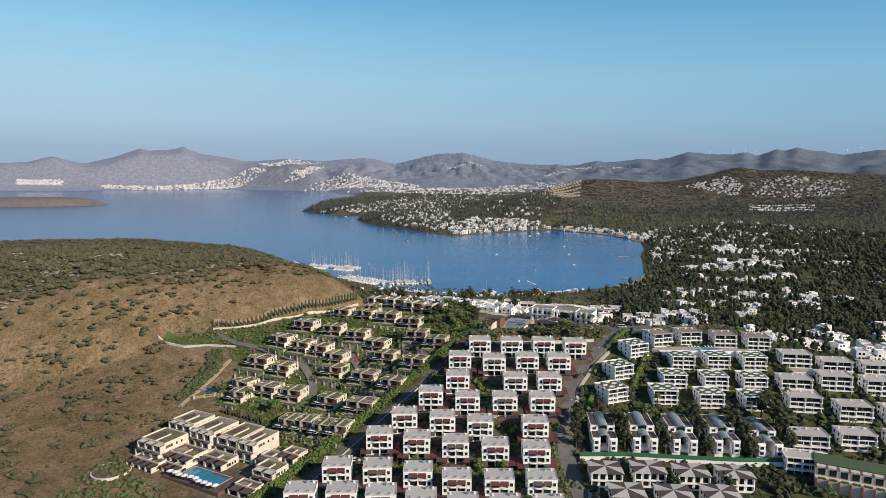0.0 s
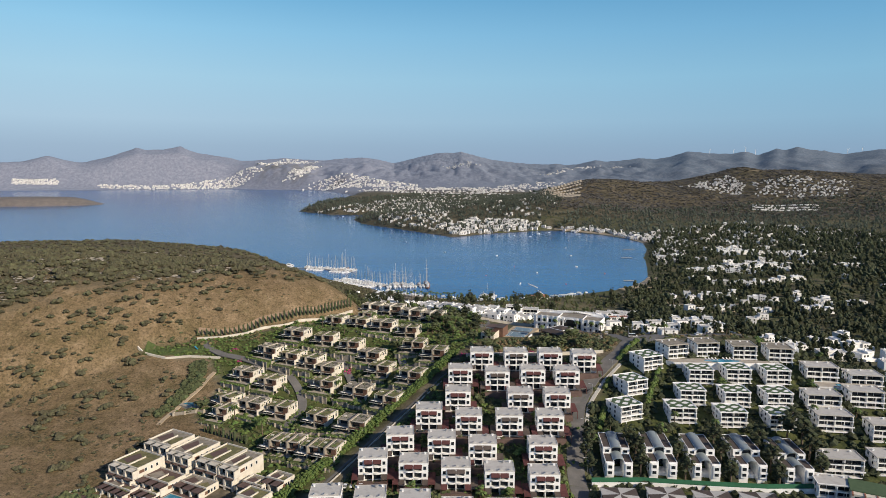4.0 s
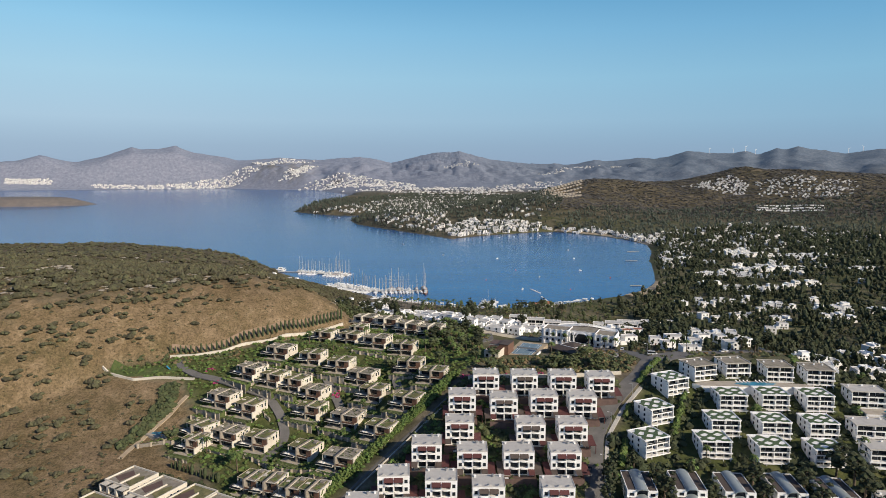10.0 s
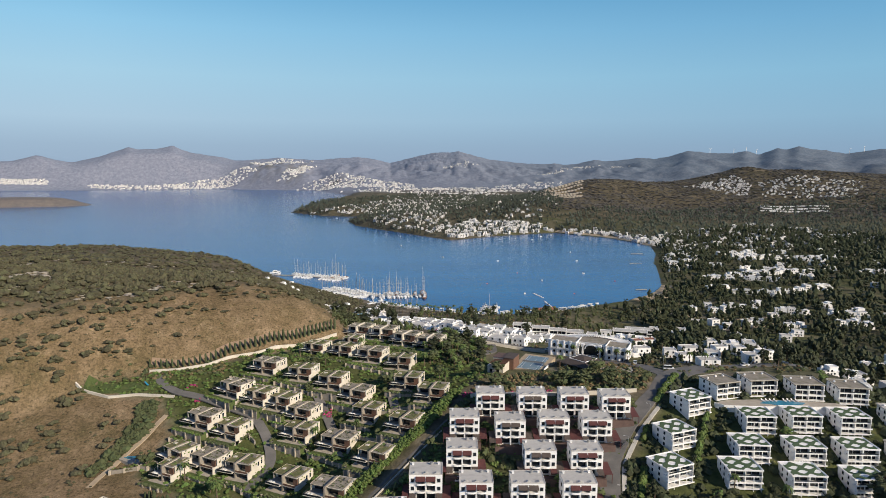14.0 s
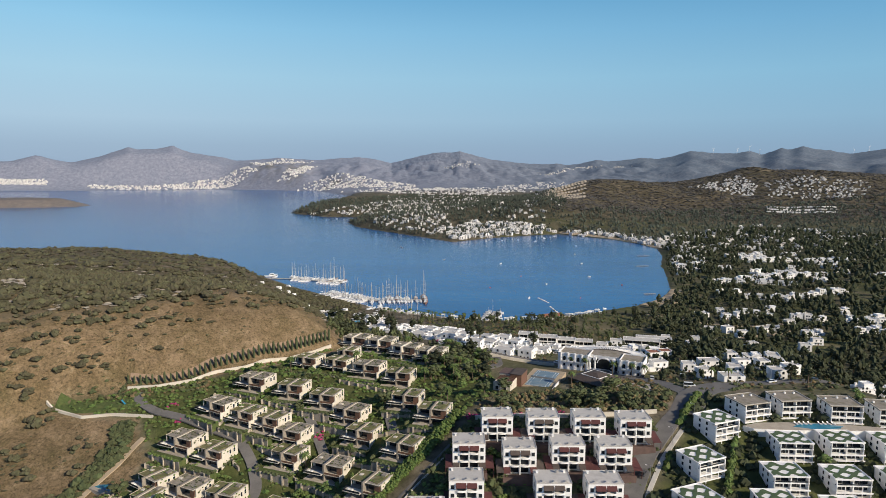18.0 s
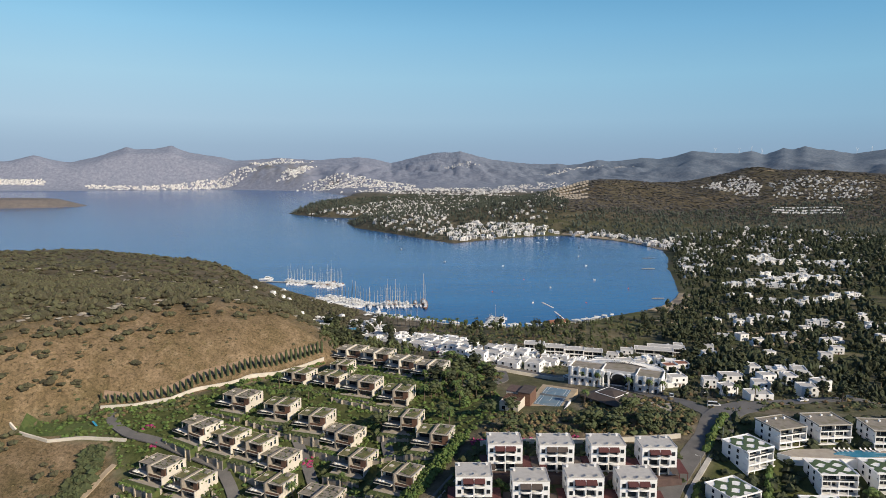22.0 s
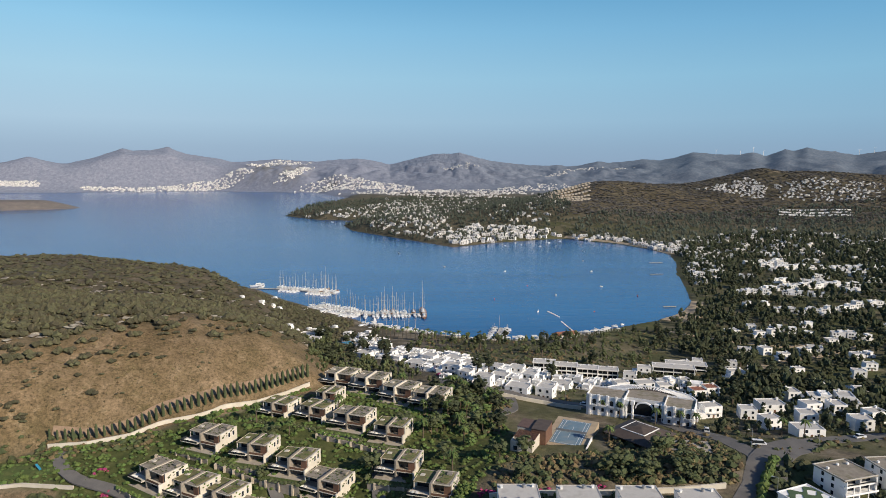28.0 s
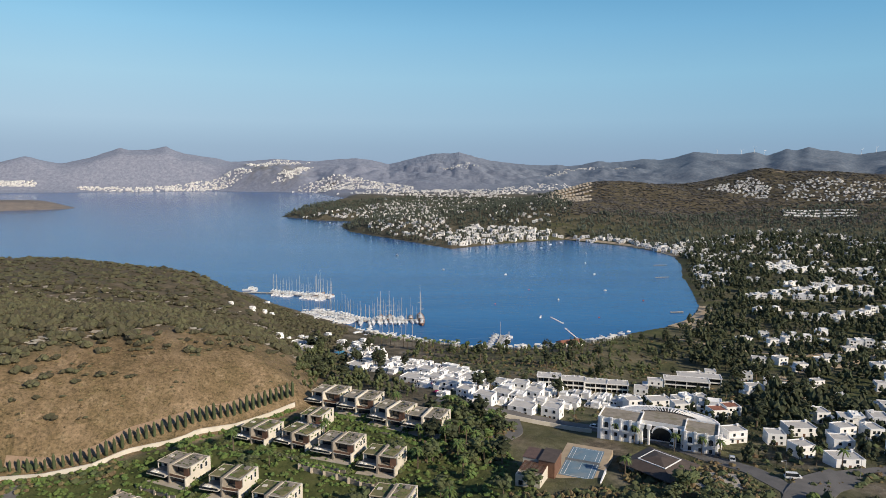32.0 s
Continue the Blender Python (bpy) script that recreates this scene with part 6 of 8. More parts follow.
far_houses("coast_houses", [([(-2432, 3733), (-2190, 3774), (-2171, 3738), (-2414, 3703)], 150, 9, 4.5), ([(-1986, 3775), (-1668, 3845), (-1265, 4018), (-1139, 4060), (-1054, 3995), (-1170, 3922), (-1674, 3785), (-1941, 3748)], 470, 9, 4.5),
    ([(-1162, 4142), (-1015, 4415), (-796, 4444), (-818, 4176), (-1103, 4052)], 150, 9, 4.5), ([(-919, 3848), (-836, 4087), (-739, 4129), (-816, 3826)], 200, 9, 4.5),
    ([(-793, 3714), (-683, 3812), (-424, 3817), (-109, 3574), (-117, 3386), (-506, 3483)], 420, 9, 4.5), ([(-478, 3293), (-87, 3321), (378, 3425), (412, 2866), (-24, 2594)], 300, 9, 4.5), ([(560, 3900), (900, 4180), (1240, 4080), (1200, 4020), (880, 4080), (640, 3850)], 130, 8, 3.6), ([(250, 3500), (700, 3700), (760, 3500), (420, 3200)], 130, 8, 3.6), ([(20, 4060), (200, 4160), (260, 4060), (100, 3960)], 60, 7, 3.4)], FARWALL,
           "pale villages along the farthest coast")
# terraced estate and long sheds on the far hill
rows = [((0.166 + 0.0056 * i + 0.0015 * (j % 2)) * (1590 + 38 * j), 1740 + 38 * j + 3 * i) for j in range(8) for i in range(14) if i > 1 or j < 6]
p = np.array(rows)
xyz = np.column_stack([p, height(p[:, 0], p[:, 1])])
tagged(scatter_mesh("terraced_estate", [Shape().box(-0.5, 0.5, -0.5, 0.5, -1.2, 1.0)], xyz, np.tile([6.4, 7.0, 4.0], (len(p), 1)), np.full(len(p), 0.15), np.zeros(len(p), int), PAVING), "rows of unfinished concrete houses on a cleared hillside", "houses", kind="stuff")
for j in range(3):
    gh = Shape()
    for i in range(22):
        x, y = 797 + 14 * j + 6.9 * i, 1652 + 26 * j - 1.5 * i
        z = float(np.mean(height(x + np.arange(-30, 31, 6.0), np.full(11, y))))
        gh.box(x - 3.45, x + 3.45, y - 4, y + 4, z - 4, z + 2.6)
        gh.box(x - 2.9, x - 2.5, y - 4.2, y - 4, z - 4, z + 2.4)
    solid("greenhouse", gh, PLASTER, "long white stepped row of sheds on the far hillside", "greenhouse", "greenhouses")


# ---- plants ----
def crown(rng, rx, rz, z, clumps, leaves, flat=1.0):
    """A crown of lumpy clumps with loose leaves round them, uneven and with gaps."""
    s = Shape()
    for _ in range(clumps):
        d = rng.normal(size=3)
        d /= np.linalg.norm(d)
        r = rng.uniform(0.35, 0.95)
        c = rng.uniform(0.24, 0.42) * rx
        px, py, pz = d[0] * rx * r, d[1] * rx * r, z + max(d[2], -0.55) * rz * r
        s.ball(px, py, pz, c, c, c * 0.75 * flat, rng, 0.3)
        for _ in range(leaves):
            e = rng.normal(size=3)
            e = e / np.linalg.norm(e) * c * rng.uniform(0.9, 1.3)
            s.leaf((px + e[0], py + e[1], pz + e[2] * 0.8), rng.uniform(0.14, 0.3), rng)
    return s


def tree(label, leaf_mat, tall, rx, rz, seed, group="", clumps=26, leaves=7, name="broadleaf_tree"):
    r = np.random.RandomState(seed)
    t = thing(name, label, "tree", group)
    zc = tall - rz
    wood = Shape()
    for k in range(3):
        a = r.uniform(0, 6.28)
        wood.rod(0, 0, zc * (0.5 + 0.12 * k), zc + rz * 0.2, 0.014 * tall, 0.006 * tall, 5, math.cos(a) * rx * 0.55, math.sin(a) * rx * 0.55)
    part("trunk", wood.rod(0, 0, -1.2, zc * 0.6, 0.035 * tall, 0.024 * tall, 7).rod(0, 0, zc * 0.6, zc + rz * 0.3, 0.024 * tall, 0.01 * tall, 6, r.uniform(-0.3, 0.3), r.uniform(-0.3, 0.3)), BARK, t)
    part("crown", crown(r, rx, rz, zc, clumps, leaves), leaf_mat, t)
    return t


def cypress_tree(label, seed, tall, rad, mat=LEAF_CYPRESS, group="cypress row along the wall", name="cypress"):
    r = np.random.RandomState(seed)
    t = thing(name, label, "tree", group)
    part("trunk", Shape().rod(0, 0, -1.0, tall * 0.5, 0.12, 0.06, 6), BARK, t)
    s = Shape()
    rings, n = 13, 9
    for k in range(rings):
        q = k / (rings - 1)
        w = rad * (0.72 + 0.36 * math.sin(math.pi * min(1, q * 0.9 + 0.15)) if q < 0.8 else 0.9 * (1 - ((q - 0.8) / 0.2) ** 1.8) + 0.06)
        s.v += [(math.cos(6.283 * i / n) * w * r.uniform(0.82, 1.15), math.sin(6.283 * i / n) * w * r.uniform(0.82, 1.15), 0.25 + (tall - 0.25) * q + r.uniform(-0.12, 0.12)) for i in range(n)]
    s.f += [(k * n + i, k * n + (i + 1) % n, (k + 1) * n + (i + 1) % n, (k + 1) * n + i) for k in range(rings - 1) for i in range(n)] + [tuple(range(n - 1, -1, -1)), tuple(range((rings - 1) * n, rings * n))]
    for _ in range(70):
        e, q = r.uniform(0, 6.28), r.uniform(0.05, 0.85)
        s.leaf((math.cos(e) * rad, math.sin(e) * rad, 0.3 + (tall - 0.6) * q), 0.12, r)
    part("crown", s, mat, t)
    return t


def palm_tree(label, tall, seed, group="palms"):
    r = np.random.RandomState(seed)
    t = thing("palm_tree", label, "tree", group)
    part("trunk", Shape().rod(0, 0, -1.0, tall * 0.5, 0.24, 0.18, 8, 0.12, 0.05).rod(0.12, 0.05, tall * 0.5, tall, 0.18, 0.15, 8, 0.1, 0), BARK, t)
    s = Shape()
    for k in range(26):
        a, up, l = k * 2.4 + r.uniform(-0.2, 0.2), r.uniform(-0.5, 1.1), r.uniform(1.6, 2.3)
        c, n = math.cos(a), math.sin(a)
        pts = []
        for q in (0, 0.35, 0.7, 1.0):
            rad = l * q
            pts.append((0.22 + c * rad, 0.05 + n * rad, tall + up * q * 1.3 - 1.5 * q * q))
        for i, w in enumerate((0.16, 0.3, 0.24)):
            w2 = (0.3, 0.24, 0.04)[i]
            p, q = pts[i], pts[i + 1]
            s.add([(p[0] - n * w, p[1] + c * w, p[2] - 0.08), p, (p[0] + n * w, p[1] - c * w, p[2] - 0.08), (q[0] - n * w2, q[1] + c * w2, q[2] - 0.08), q, (q[0] + n * w2, q[1] - c * w2, q[2] - 0.08)], [(0, 1, 4, 3), (1, 2, 5, 4)])
    part("fronds", s, LEAF_BRIGHT, t)
    part("skirt", Shape().ball(0.22, 0.05, tall - 0.5, 0.5, 0.5, 0.7, r), DRYSCRUB, t, "dry brown frond skirt")
    return t


rng = np.random.RandomState(42)
PADS = np.array([(x, y, 8.3) for x, y in WHITE_HOUSES] + [(x, y, 8.5) for x, y in VILLAS] + [(x, y, 9.5) for x, y in SHOPS + TOWN])
BIGPADS = np.array([(o.matrix_basis.translation.x, o.matrix_basis.translation.y, 10.5) for o in scene.objects if o.parent is None and o.name.split(".")[0] in ("apartment_block", "hotel_block", "vaulted_apartment_house")]
                   + [(72 + 17.5 * i, 280, 9.0) for i in range(5)] + [(83 + 6 * i, 419 - 3.4 * i, 11.0) for i in range(-3, 4)] + [(70.5, 385, 11), (47.5, 391, 12), (30.5, 383, 12), (-98, 253, 15), (142, 338, 9), (125, 340, 9), (160, 337, 9), (165, 243, 17)])
ALLPADS = np.concatenate([PADS, BIGPADS, np.array([(x, y, 8.0) for x, y in taken])])
ROADS = np.array([(55, 238), (55, 253), (55, 262), (55, 269), (57, 280), (58.6, 289), (61, 300), (64, 310), (69, 319), (74, 327), (81, 335), (87, 342), (93, 349), (98, 355), (102, 362), (105, 368), (103, 377), (101, 386), (92, 404), (88, 411), (83, 419), (75, 427), (68, 433), (60, 437), (52, 440), (36, 444), (20, 447),
                  (-121, 370), (-113, 368), (-106, 366), (-95, 361), (-87, 358), (-80, 355), (-75, 349), (-72, 344), (-69, 338), (-67, 332), (-52, 362), (-47, 352), (205, 729), (212, 733), (219, 740), (226, 747), (233, 756), (240, 765), (248, 777), (256, 790), (262, 803), (218, 728), (228, 736), (238, 745)])


def clear(p, pads=ALLPADS, room=0.0, road=4.5):
    d = np.hypot(p[:, None, 0] - pads[None, :, 0], p[:, None, 1] - pads[None, :, 1]) - pads[None, :, 2] * 0.85
    e = np.hypot(p[:, None, 0] - ROADS[None, :, 0], p[:, None, 1] - ROADS[None, :, 1])
    return (d.min(1) > room) & (e.min(1) > road) & (height(p[:, 0], p[:, 1]) > 0.6)


def planted(poly, count, room=0.0):
    p = in_poly(poly, count * 4, rng)
    p = p[clear(p, room=room)][:count]
    return [(x, y, ground_at(x, y) - 0.1, rng.uniform(0, 360), rng.uniform(0.7, 1.3)) for x, y in p]


PARK = [(-6, 395), (22, 392), (24, 408), (34, 432), (8, 446), (-8, 434)]
BELOW_COURT = [(14, 352), (88, 353), (92, 372), (58, 372), (38, 368), (20, 372)]
SHORE = [(-20, 600), (40, 560), (100, 545), (150, 600), (195, 690), (150, 690), (72, 645), (36, 640), (-20, 665)]
HILLFOOT = [(-60, 470), (-40, 470), (-20, 500), (-40, 560), (-70, 640), (-90, 690), (-95, 640), (-70, 520)]
MIDGREEN = [(120, 440), (175, 440), (210, 500), (200, 590), (150, 600), (165, 540), (120, 490)]
set_out(tree("dark green broadleaf tree in the park", LEAF_DARK, 8.0, 3.0, 3.2, 1, "park trees"), planted(PARK, 12) + planted(HILLFOOT, 14) + planted(MIDGREEN, 14))
set_out(tree("olive-green rounded tree near the houses", LEAF_OLIVE, 6.0, 2.8, 2.4, 2, "garden trees"), planted(PARK, 16) + planted(BELOW_COURT, 16) + planted(GARDENS, 8) + planted(SHORE, 10))
set_out(tree("bright green leafy garden tree", LEAF_BRIGHT, 5.0, 2.2, 2.1, 3, "garden trees", 22), planted(PARK, 18) + planted(GARDENS, 8) + planted(WHITE_ESTATE, 16) + planted(FLATS_ESTATE, 20))
set_out(tree("tall dark tree with ragged crown", LEAF_DARK, 11.0, 2.6, 4.8, 4, "tall dark trees", 30), planted(SHORE, 12) + planted(MIDGREEN, 8) + planted([(150, 560), (200, 560), (215, 700), (160, 680)], 12) +
        planted([(150, 380), (240, 400), (300, 470), (240, 520), (180, 470), (110, 430)], 16) + planted([(-76, 660), (-29, 597), (18, 541), (60, 480), (26, 452), (-18, 522), (-62, 560)], 14, -2.0) +
        [(x, y, ground_at(x, y) - 0.3, rng.uniform(0, 360), s * 1.25) for x, y, s in ((60.5, 276, 0.8), (63.5, 281, 0.9), (64, 287, 0.85), (61.5, 270, 0.7), (80.8, 268, 1.0), (81, 276, 1.1), (80, 283, 0.9), (98, 266, 0.95), (98, 275, 0.9), (115.3, 264, 0.9), (115.5, 274, 1.0), (116, 283, 0.9),
        (133.5, 262, 0.95), (134, 270, 1.1), (133, 279, 1.1), (152, 266, 1.0), (152.5, 275, 1.25), (153, 282, 1.3), (150, 288, 1.0), (154, 292, 1.0), (93, 240, 0.7), (113, 238, 0.8), (127, 247, 0.7), (134, 240, 0.6), (75, 293, 0.6), (95, 288, 0.55), (120, 286, 0.6))])
line = [(-140, 389.5), (-127, 391.5), (-114, 396.5), (-106, 404.5), (-90.5, 413.5), (-77, 424.5), (-67, 434.5), (-58.5, 444)]
row = []
seglen = [math.hypot(b[0] - a[0], b[1] - a[1]) for a, b in zip(line, line[1:])]
total, count = sum(seglen), 40
for i in range(count):
    q = total * i / (count - 1)
    for l, a, b in zip(seglen, line, line[1:]):
        if q <= l + 1e-6:
            x, y = a[0] + (b[0] - a[0]) * q / l, a[1] + (b[1] - a[1]) * q / l
            break
        q -= l
    row.append((x, y, ground_at(x, y), rng.uniform(0, 360), (0.86 + 0.42 * i / count) * rng.uniform(0.86, 1.12)))
set_out(cypress_tree("slim dark green cypress above the retaining wall", 8, 5.4, 0.5), row)
set_out(cypress_tree("small slim conifer in a resort garden", 9, 3.2, 0.5, group="resort conifers"), [(-108 + 2.0 * i, 309 - 0.9 * i, ground_at(-108 + 2.0 * i, 309 - 0.9 * i), 0, 0.8 + 0.3 * (i % 3)) for i in range(12)])
palms = planted(PARK, 18) + planted(GARDENS, 12) + [(x, y, ground_at(x, y), 0, 1.0) for x, y in ((66.5, 421), (72.5, 417), (84, 408), (92, 404), (97, 401), (58.5, 381.5), (8, 385), (104, 296), (120, 291), (168, 300), (186, 298), (187, 279), (131, 388), (125, 392))]
set_out(palm_tree("slender green palm with a dry skirt", 6.5, 5), palms)
set_out(palm_tree("tall seafront palm in a dense row", 8.5, 6, "seafront palms"), [(-46 + 3.2 * i, 655 - 1.9 * i + 3 * math.sin(i * 2.1), ground_at(-46 + 3.2 * i, 655 - 1.9 * i) - 0.2, 40 * i, 0.85 + 0.3 * ((i * 7) % 5) / 5) for i in range(22)])

# the long hedge down the slope
p = []
hl = [(-75, 229), (-67.5, 243), (-53.9, 267), (-36.9, 290.5), (-16.9, 317), (-0.5, 338), (8, 352)]
for a, b in zip(hl, hl[1:]):
    k = int(math.hypot(b[0] - a[0], b[1] - a[1]) / 0.35)
    for i in range(k):
        for _ in range(10):
            p.append((a[0] + (b[0] - a[0]) * i / k + rng.uniform(-2.4, 2.4), a[1] + (b[1] - a[1]) * i / k + rng.uniform(-1.6, 1.6)))
p = np.array(p)
protos = []
for k in range(4):
    s = Shape().ball(0, 0, 0, 1, 1, 0.9, rng, 0.35)
    for _ in range(10):
        e = rng.normal(size=3)
        s.leaf(e / np.linalg.norm(e) * 1.02, 0.3, rng)
    protos.append(s)
hz = height(p[:, 0], p[:, 1]) + rng.uniform(0.6, 2.6, len(p))
hedge = tagged(scatter_mesh("long_hedge", protos, np.column_stack([p, hz]), rng.uniform(0.35, 0.75, len(p)), rng.uniform(0, 6.28, len(p)), rng.randint(0, 4, len(p)), HEDGE_LEAF), "long bright green hedge between the two estates", "hedge")


clumps = []
for k in range(5):
    s = Shape()
    for q in range(4):
        a = 1.6 * q + rng.uniform(-0.5, 0.5)
        o, c = rng.uniform(0.3, 0.55), rng.uniform(0.45, 0.7)
        px, py, pz = math.cos(a) * o * 1.3, math.sin(a) * o * 0.85, rng.uniform(0.1, 0.4)
        s.ball(px, py, pz, c, c, c * 1.05, rng, 0.22)
        for _ in range(5):
            e = rng.normal(size=3)
            e /= np.linalg.norm(e)
            s.leaf((px + e[0] * c, py + e[1] * c, pz + abs(e[2]) * c), 0.1, rng)
    clumps.append(s)
tufts = [Shape().ball(0, 0, 0, 1, 1, 0.8, rng, 0.4) for k in range(5)]


def bushes(name, pts, low, high, mat, label, flat=1.0, sink=0.2, category="bushes", protos=protos):
    n = len(pts)
    sc = rng.uniform(low, high, n)
    s3 = np.stack([sc * rng.uniform(0.8, 1.3, n), sc * rng.uniform(0.8, 1.3, n), sc * flat * rng.uniform(0.7, 1.1, n)], 1)
    z = height(pts[:, 0], pts[:, 1]) + s3[:, 2] * sink
    return tagged(scatter_mesh(name, protos, np.column_stack([pts, z]), s3, rng.uniform(0, 6.28, n), rng.randint(0, len(protos), n), mat), label, category, kind="stuff")


# scrub on the hill
hp = in_poly([(-254, 340), (-200, 390), (-120, 440), (-60, 500), (-62, 520), (-100, 640), (-150, 760), (-230, 880), (-400, 960), (-600, 900), (-460, 300), (-300, 320)], 7500, rng)
hp = np.concatenate([hp[hp[:, 1] > 500], in_poly([(-340, 312), (-254, 345), (-200, 390), (-120, 440), (-60, 500), (-70, 560), (-340, 560)], 10500, rng)])
lim = scrub_edge(hp[:, 0])
# streaks of bushes that run up the slope
along, across = hp[:, 0] * 0.66 + hp[:, 1] * 0.75, hp[:, 0] * 0.75 - hp[:, 1] * 0.66
clump = wave(across * 1.5, along * 0.8, 13, 0.3) + 0.7 * wave(hp[:, 0], hp[:, 1], 6, 3.3)
deep = hp[:, 1] - lim + 10 + 10 * wave(hp[:, 0], hp[:, 1], 17, 0.7) + rng.normal(size=len(hp)) * 5
keep = (deep > 0) & (clump > 0.2 - 0.72 * smooth(0, 30, deep)) & (height(hp[:, 0], hp[:, 1]) > 1)
stony = sum(np.exp(-((hp[:, 0] - sx) / w) ** 2 - ((hp[:, 1] - sy) / w) ** 2) for sx, sy, w in ((-236, 456, 13), (-220, 446, 10), (-243, 420, 9), (-246, 400, 8), (-262, 440, 12), (-298, 546, 22), (-275, 500, 16), (-205, 560, 20), (-300, 450, 16)))
keep &= rng.uniform(size=len(hp)) > 0.95 * stony
near = hp[keep & (hp[:, 1] < 640)]
bushes("hill_scrub", near[::3], 1.6, 3.3, SCRUB, "large dark evergreen bushes on the hilltop", 1.0, 0.12, protos=clumps)
bushes("hill_scrub", near[1::3], 1.0, 2.3, SCRUB, "dense low evergreen scrub on the hilltop", 1.0, 0.12, protos=clumps)
bushes("hill_scrub", near[2::3], 0.6, 1.6, SCRUB, "small low scrub between larger bushes", 0.8, 0.12, protos=tufts)
bushes("hill_scrub", hp[keep & (hp[:, 1] >= 640)][::2], 1.6, 3.6, SCRUB, "evergreen scrub on the far flank of the hill", 0.8, 0.12, protos=tufts)
bare = hp[(hp[:, 1] > lim) & (height(hp[:, 0], hp[:, 1]) > 1) & ((clump < -0.25) | (rng.uniform(size=len(hp)) < 1.2 * stony)) & (hp[:, 1] < 660)]
bushes("hill_rocks", bare[: 2400], 0.7, 2.3, LIMESTONE, "pale limestone outcrops between the scrub", 0.35, 0.1, "rocks", tufts)
# single bushes and streaks on the brown face
seeds = in_poly([(-400, 290), (-330, 300), (-250, 320), (-165, 345), (-150, 385), (-150, 430), (-200, 404), (-300, 345), (-400, 310)], 22, rng)
seeds = np.concatenate([seeds, np.array([(-186, 408), (-190, 404), (-165, 412), (-160, 416), (-170, 407), (-161, 423), (-156, 427), (-177, 395), (-173, 411), (-197, 379), (-202, 375), (-184, 385), (-187, 376), (-173, 372), (-194, 370), (-179, 374), (-158, 390), (-166, 398), (-150, 420), (-145, 428)])])
seeds = np.concatenate([seeds, np.array([(-195, 346), (-188, 322), (-186, 318), (-191, 326), (-184, 324), (-213, 347), (-166, 344), (-179, 340), (-171, 338), (-165, 331), (-157, 285), (-192, 313), (-186, 329)]), in_poly([(-145, 400), (-80, 440), (-85, 500), (-118, 470), (-150, 432)], 9, rng)])
streaks = np.concatenate([seeds + np.outer(rng.uniform(-3.5, 3.5, len(seeds)), (0.66, 0.75)) + rng.normal(size=seeds.shape) * 1.0 for _ in range(4)])
bushes("slope_bushes", streaks, 1.1, 2.5, SCRUB, "large dark bushes scattered on the dry slope", 1.05, 0.15, protos=clumps)
edge = in_poly([(-400, 292), (-254, 338), (-200, 385), (-145, 420), (-90, 475), (-60, 520), (-70, 480), (-130, 405), (-190, 360), (-300, 310)], 120, rng)
bushes("slope_bushes", edge, 0.8, 2.3, SCRUB, "dark bushes along the edge of the scrub", 0.85, 0.15, protos=clumps)
hp = in_poly([(-430, 280), (-250, 300), (-190, 335), (-140, 392), (-80, 412), (-55, 445), (-70, 470), (-200, 470), (-430, 440)], 2600, rng)
clump = wave(hp[:, 0], hp[:, 1], 10, 1.3) + 0.7 * wave(hp[:, 0], hp[:, 1], 4, 2.3)
hill_off = inside_by(HILL, hp[:, 0], hp[:, 1]) > 9
low = in_poly([(-260, 235), (-150, 235), (-132, 270), (-125, 320), (-140, 362), (-260, 345)], 90, rng)
low = np.concatenate([low[:40] + rng.normal(size=(40, 2)) * 1.8 for _ in range(5)])
bushes("slope_bushes", low[clear(low)], 0.8, 2.4, SCRUB, "dark bushes on the dry slope beside the resort", 0.95, 0.15, protos=clumps)
bushes("slope_bushes", hp[(clump > 0.3) & hill_off], 0.3, 1.1, SCRUB, "small low bushes on the dry slope", 0.7, protos=tufts)
hp = in_poly([(-430, 330), (-250, 335), (-190, 345), (-140, 392), (-80, 412), (-55, 445), (-70, 500), (-200, 490), (-430, 440)], 9000, rng)
hp = hp[(inside_by(HILL, hp[:, 0], hp[:, 1]) > 7) & (wave(hp[:, 0], hp[:, 1], 7, 6.3) > -0.5)]
bushes("slope_tufts", hp, 0.15, 0.6, DRYSCRUB, "dry grass tufts on the brown slope", 0.8, protos=tufts)
hp = in_poly([(-260, 235), (-150, 235), (-140, 268), (-130, 310), (-136, 360), (-200, 355), (-260, 330)], 5200, rng)
bushes("slope_tufts", hp[wave(hp[:, 0], hp[:, 1], 9, 2.6) > -0.3][::2], 0.15, 0.55, DRYSCRUB, "dry grass tufts on the lower slope", 0.8, protos=tufts)
bushes("slope_tufts", hp[wave(hp[:, 0], hp[:, 1], 11, 7.6) > 0.2][1::2], 0.2, 0.8, SCRUB, "small olive tufts on the lower slope", 0.8, protos=tufts)
hp = in_poly([(-260, 235), (-150, 235), (-118, 300), (-125, 360), (-260, 330)], 300, rng)
bushes("slope_bushes", hp[wave(hp[:, 0], hp[:, 1], 13, 4.3) > 0.35], 0.9, 2.6, SCRUB, "dark bushes on the lower slope", 0.8, 0.1, protos=clumps)
hp = in_poly([(-133, 364), (-126, 365), (-123, 350), (-127, 338), (-134, 322), (-138, 324), (-132, 345)], 260, rng)
bushes("slope_bushes", hp, 0.8, 2.0, LEAF_OLIVE, "leafy bushes at the edge of the resort", 0.9)
hp = in_poly([(-62, 520), (-45, 560), (-75, 650), (-72, 715), (-120, 770), (-215, 880), (-230, 870), (-150, 750), (-100, 640)], 1500, rng)
hp = hp[clear(hp, room=-1)]
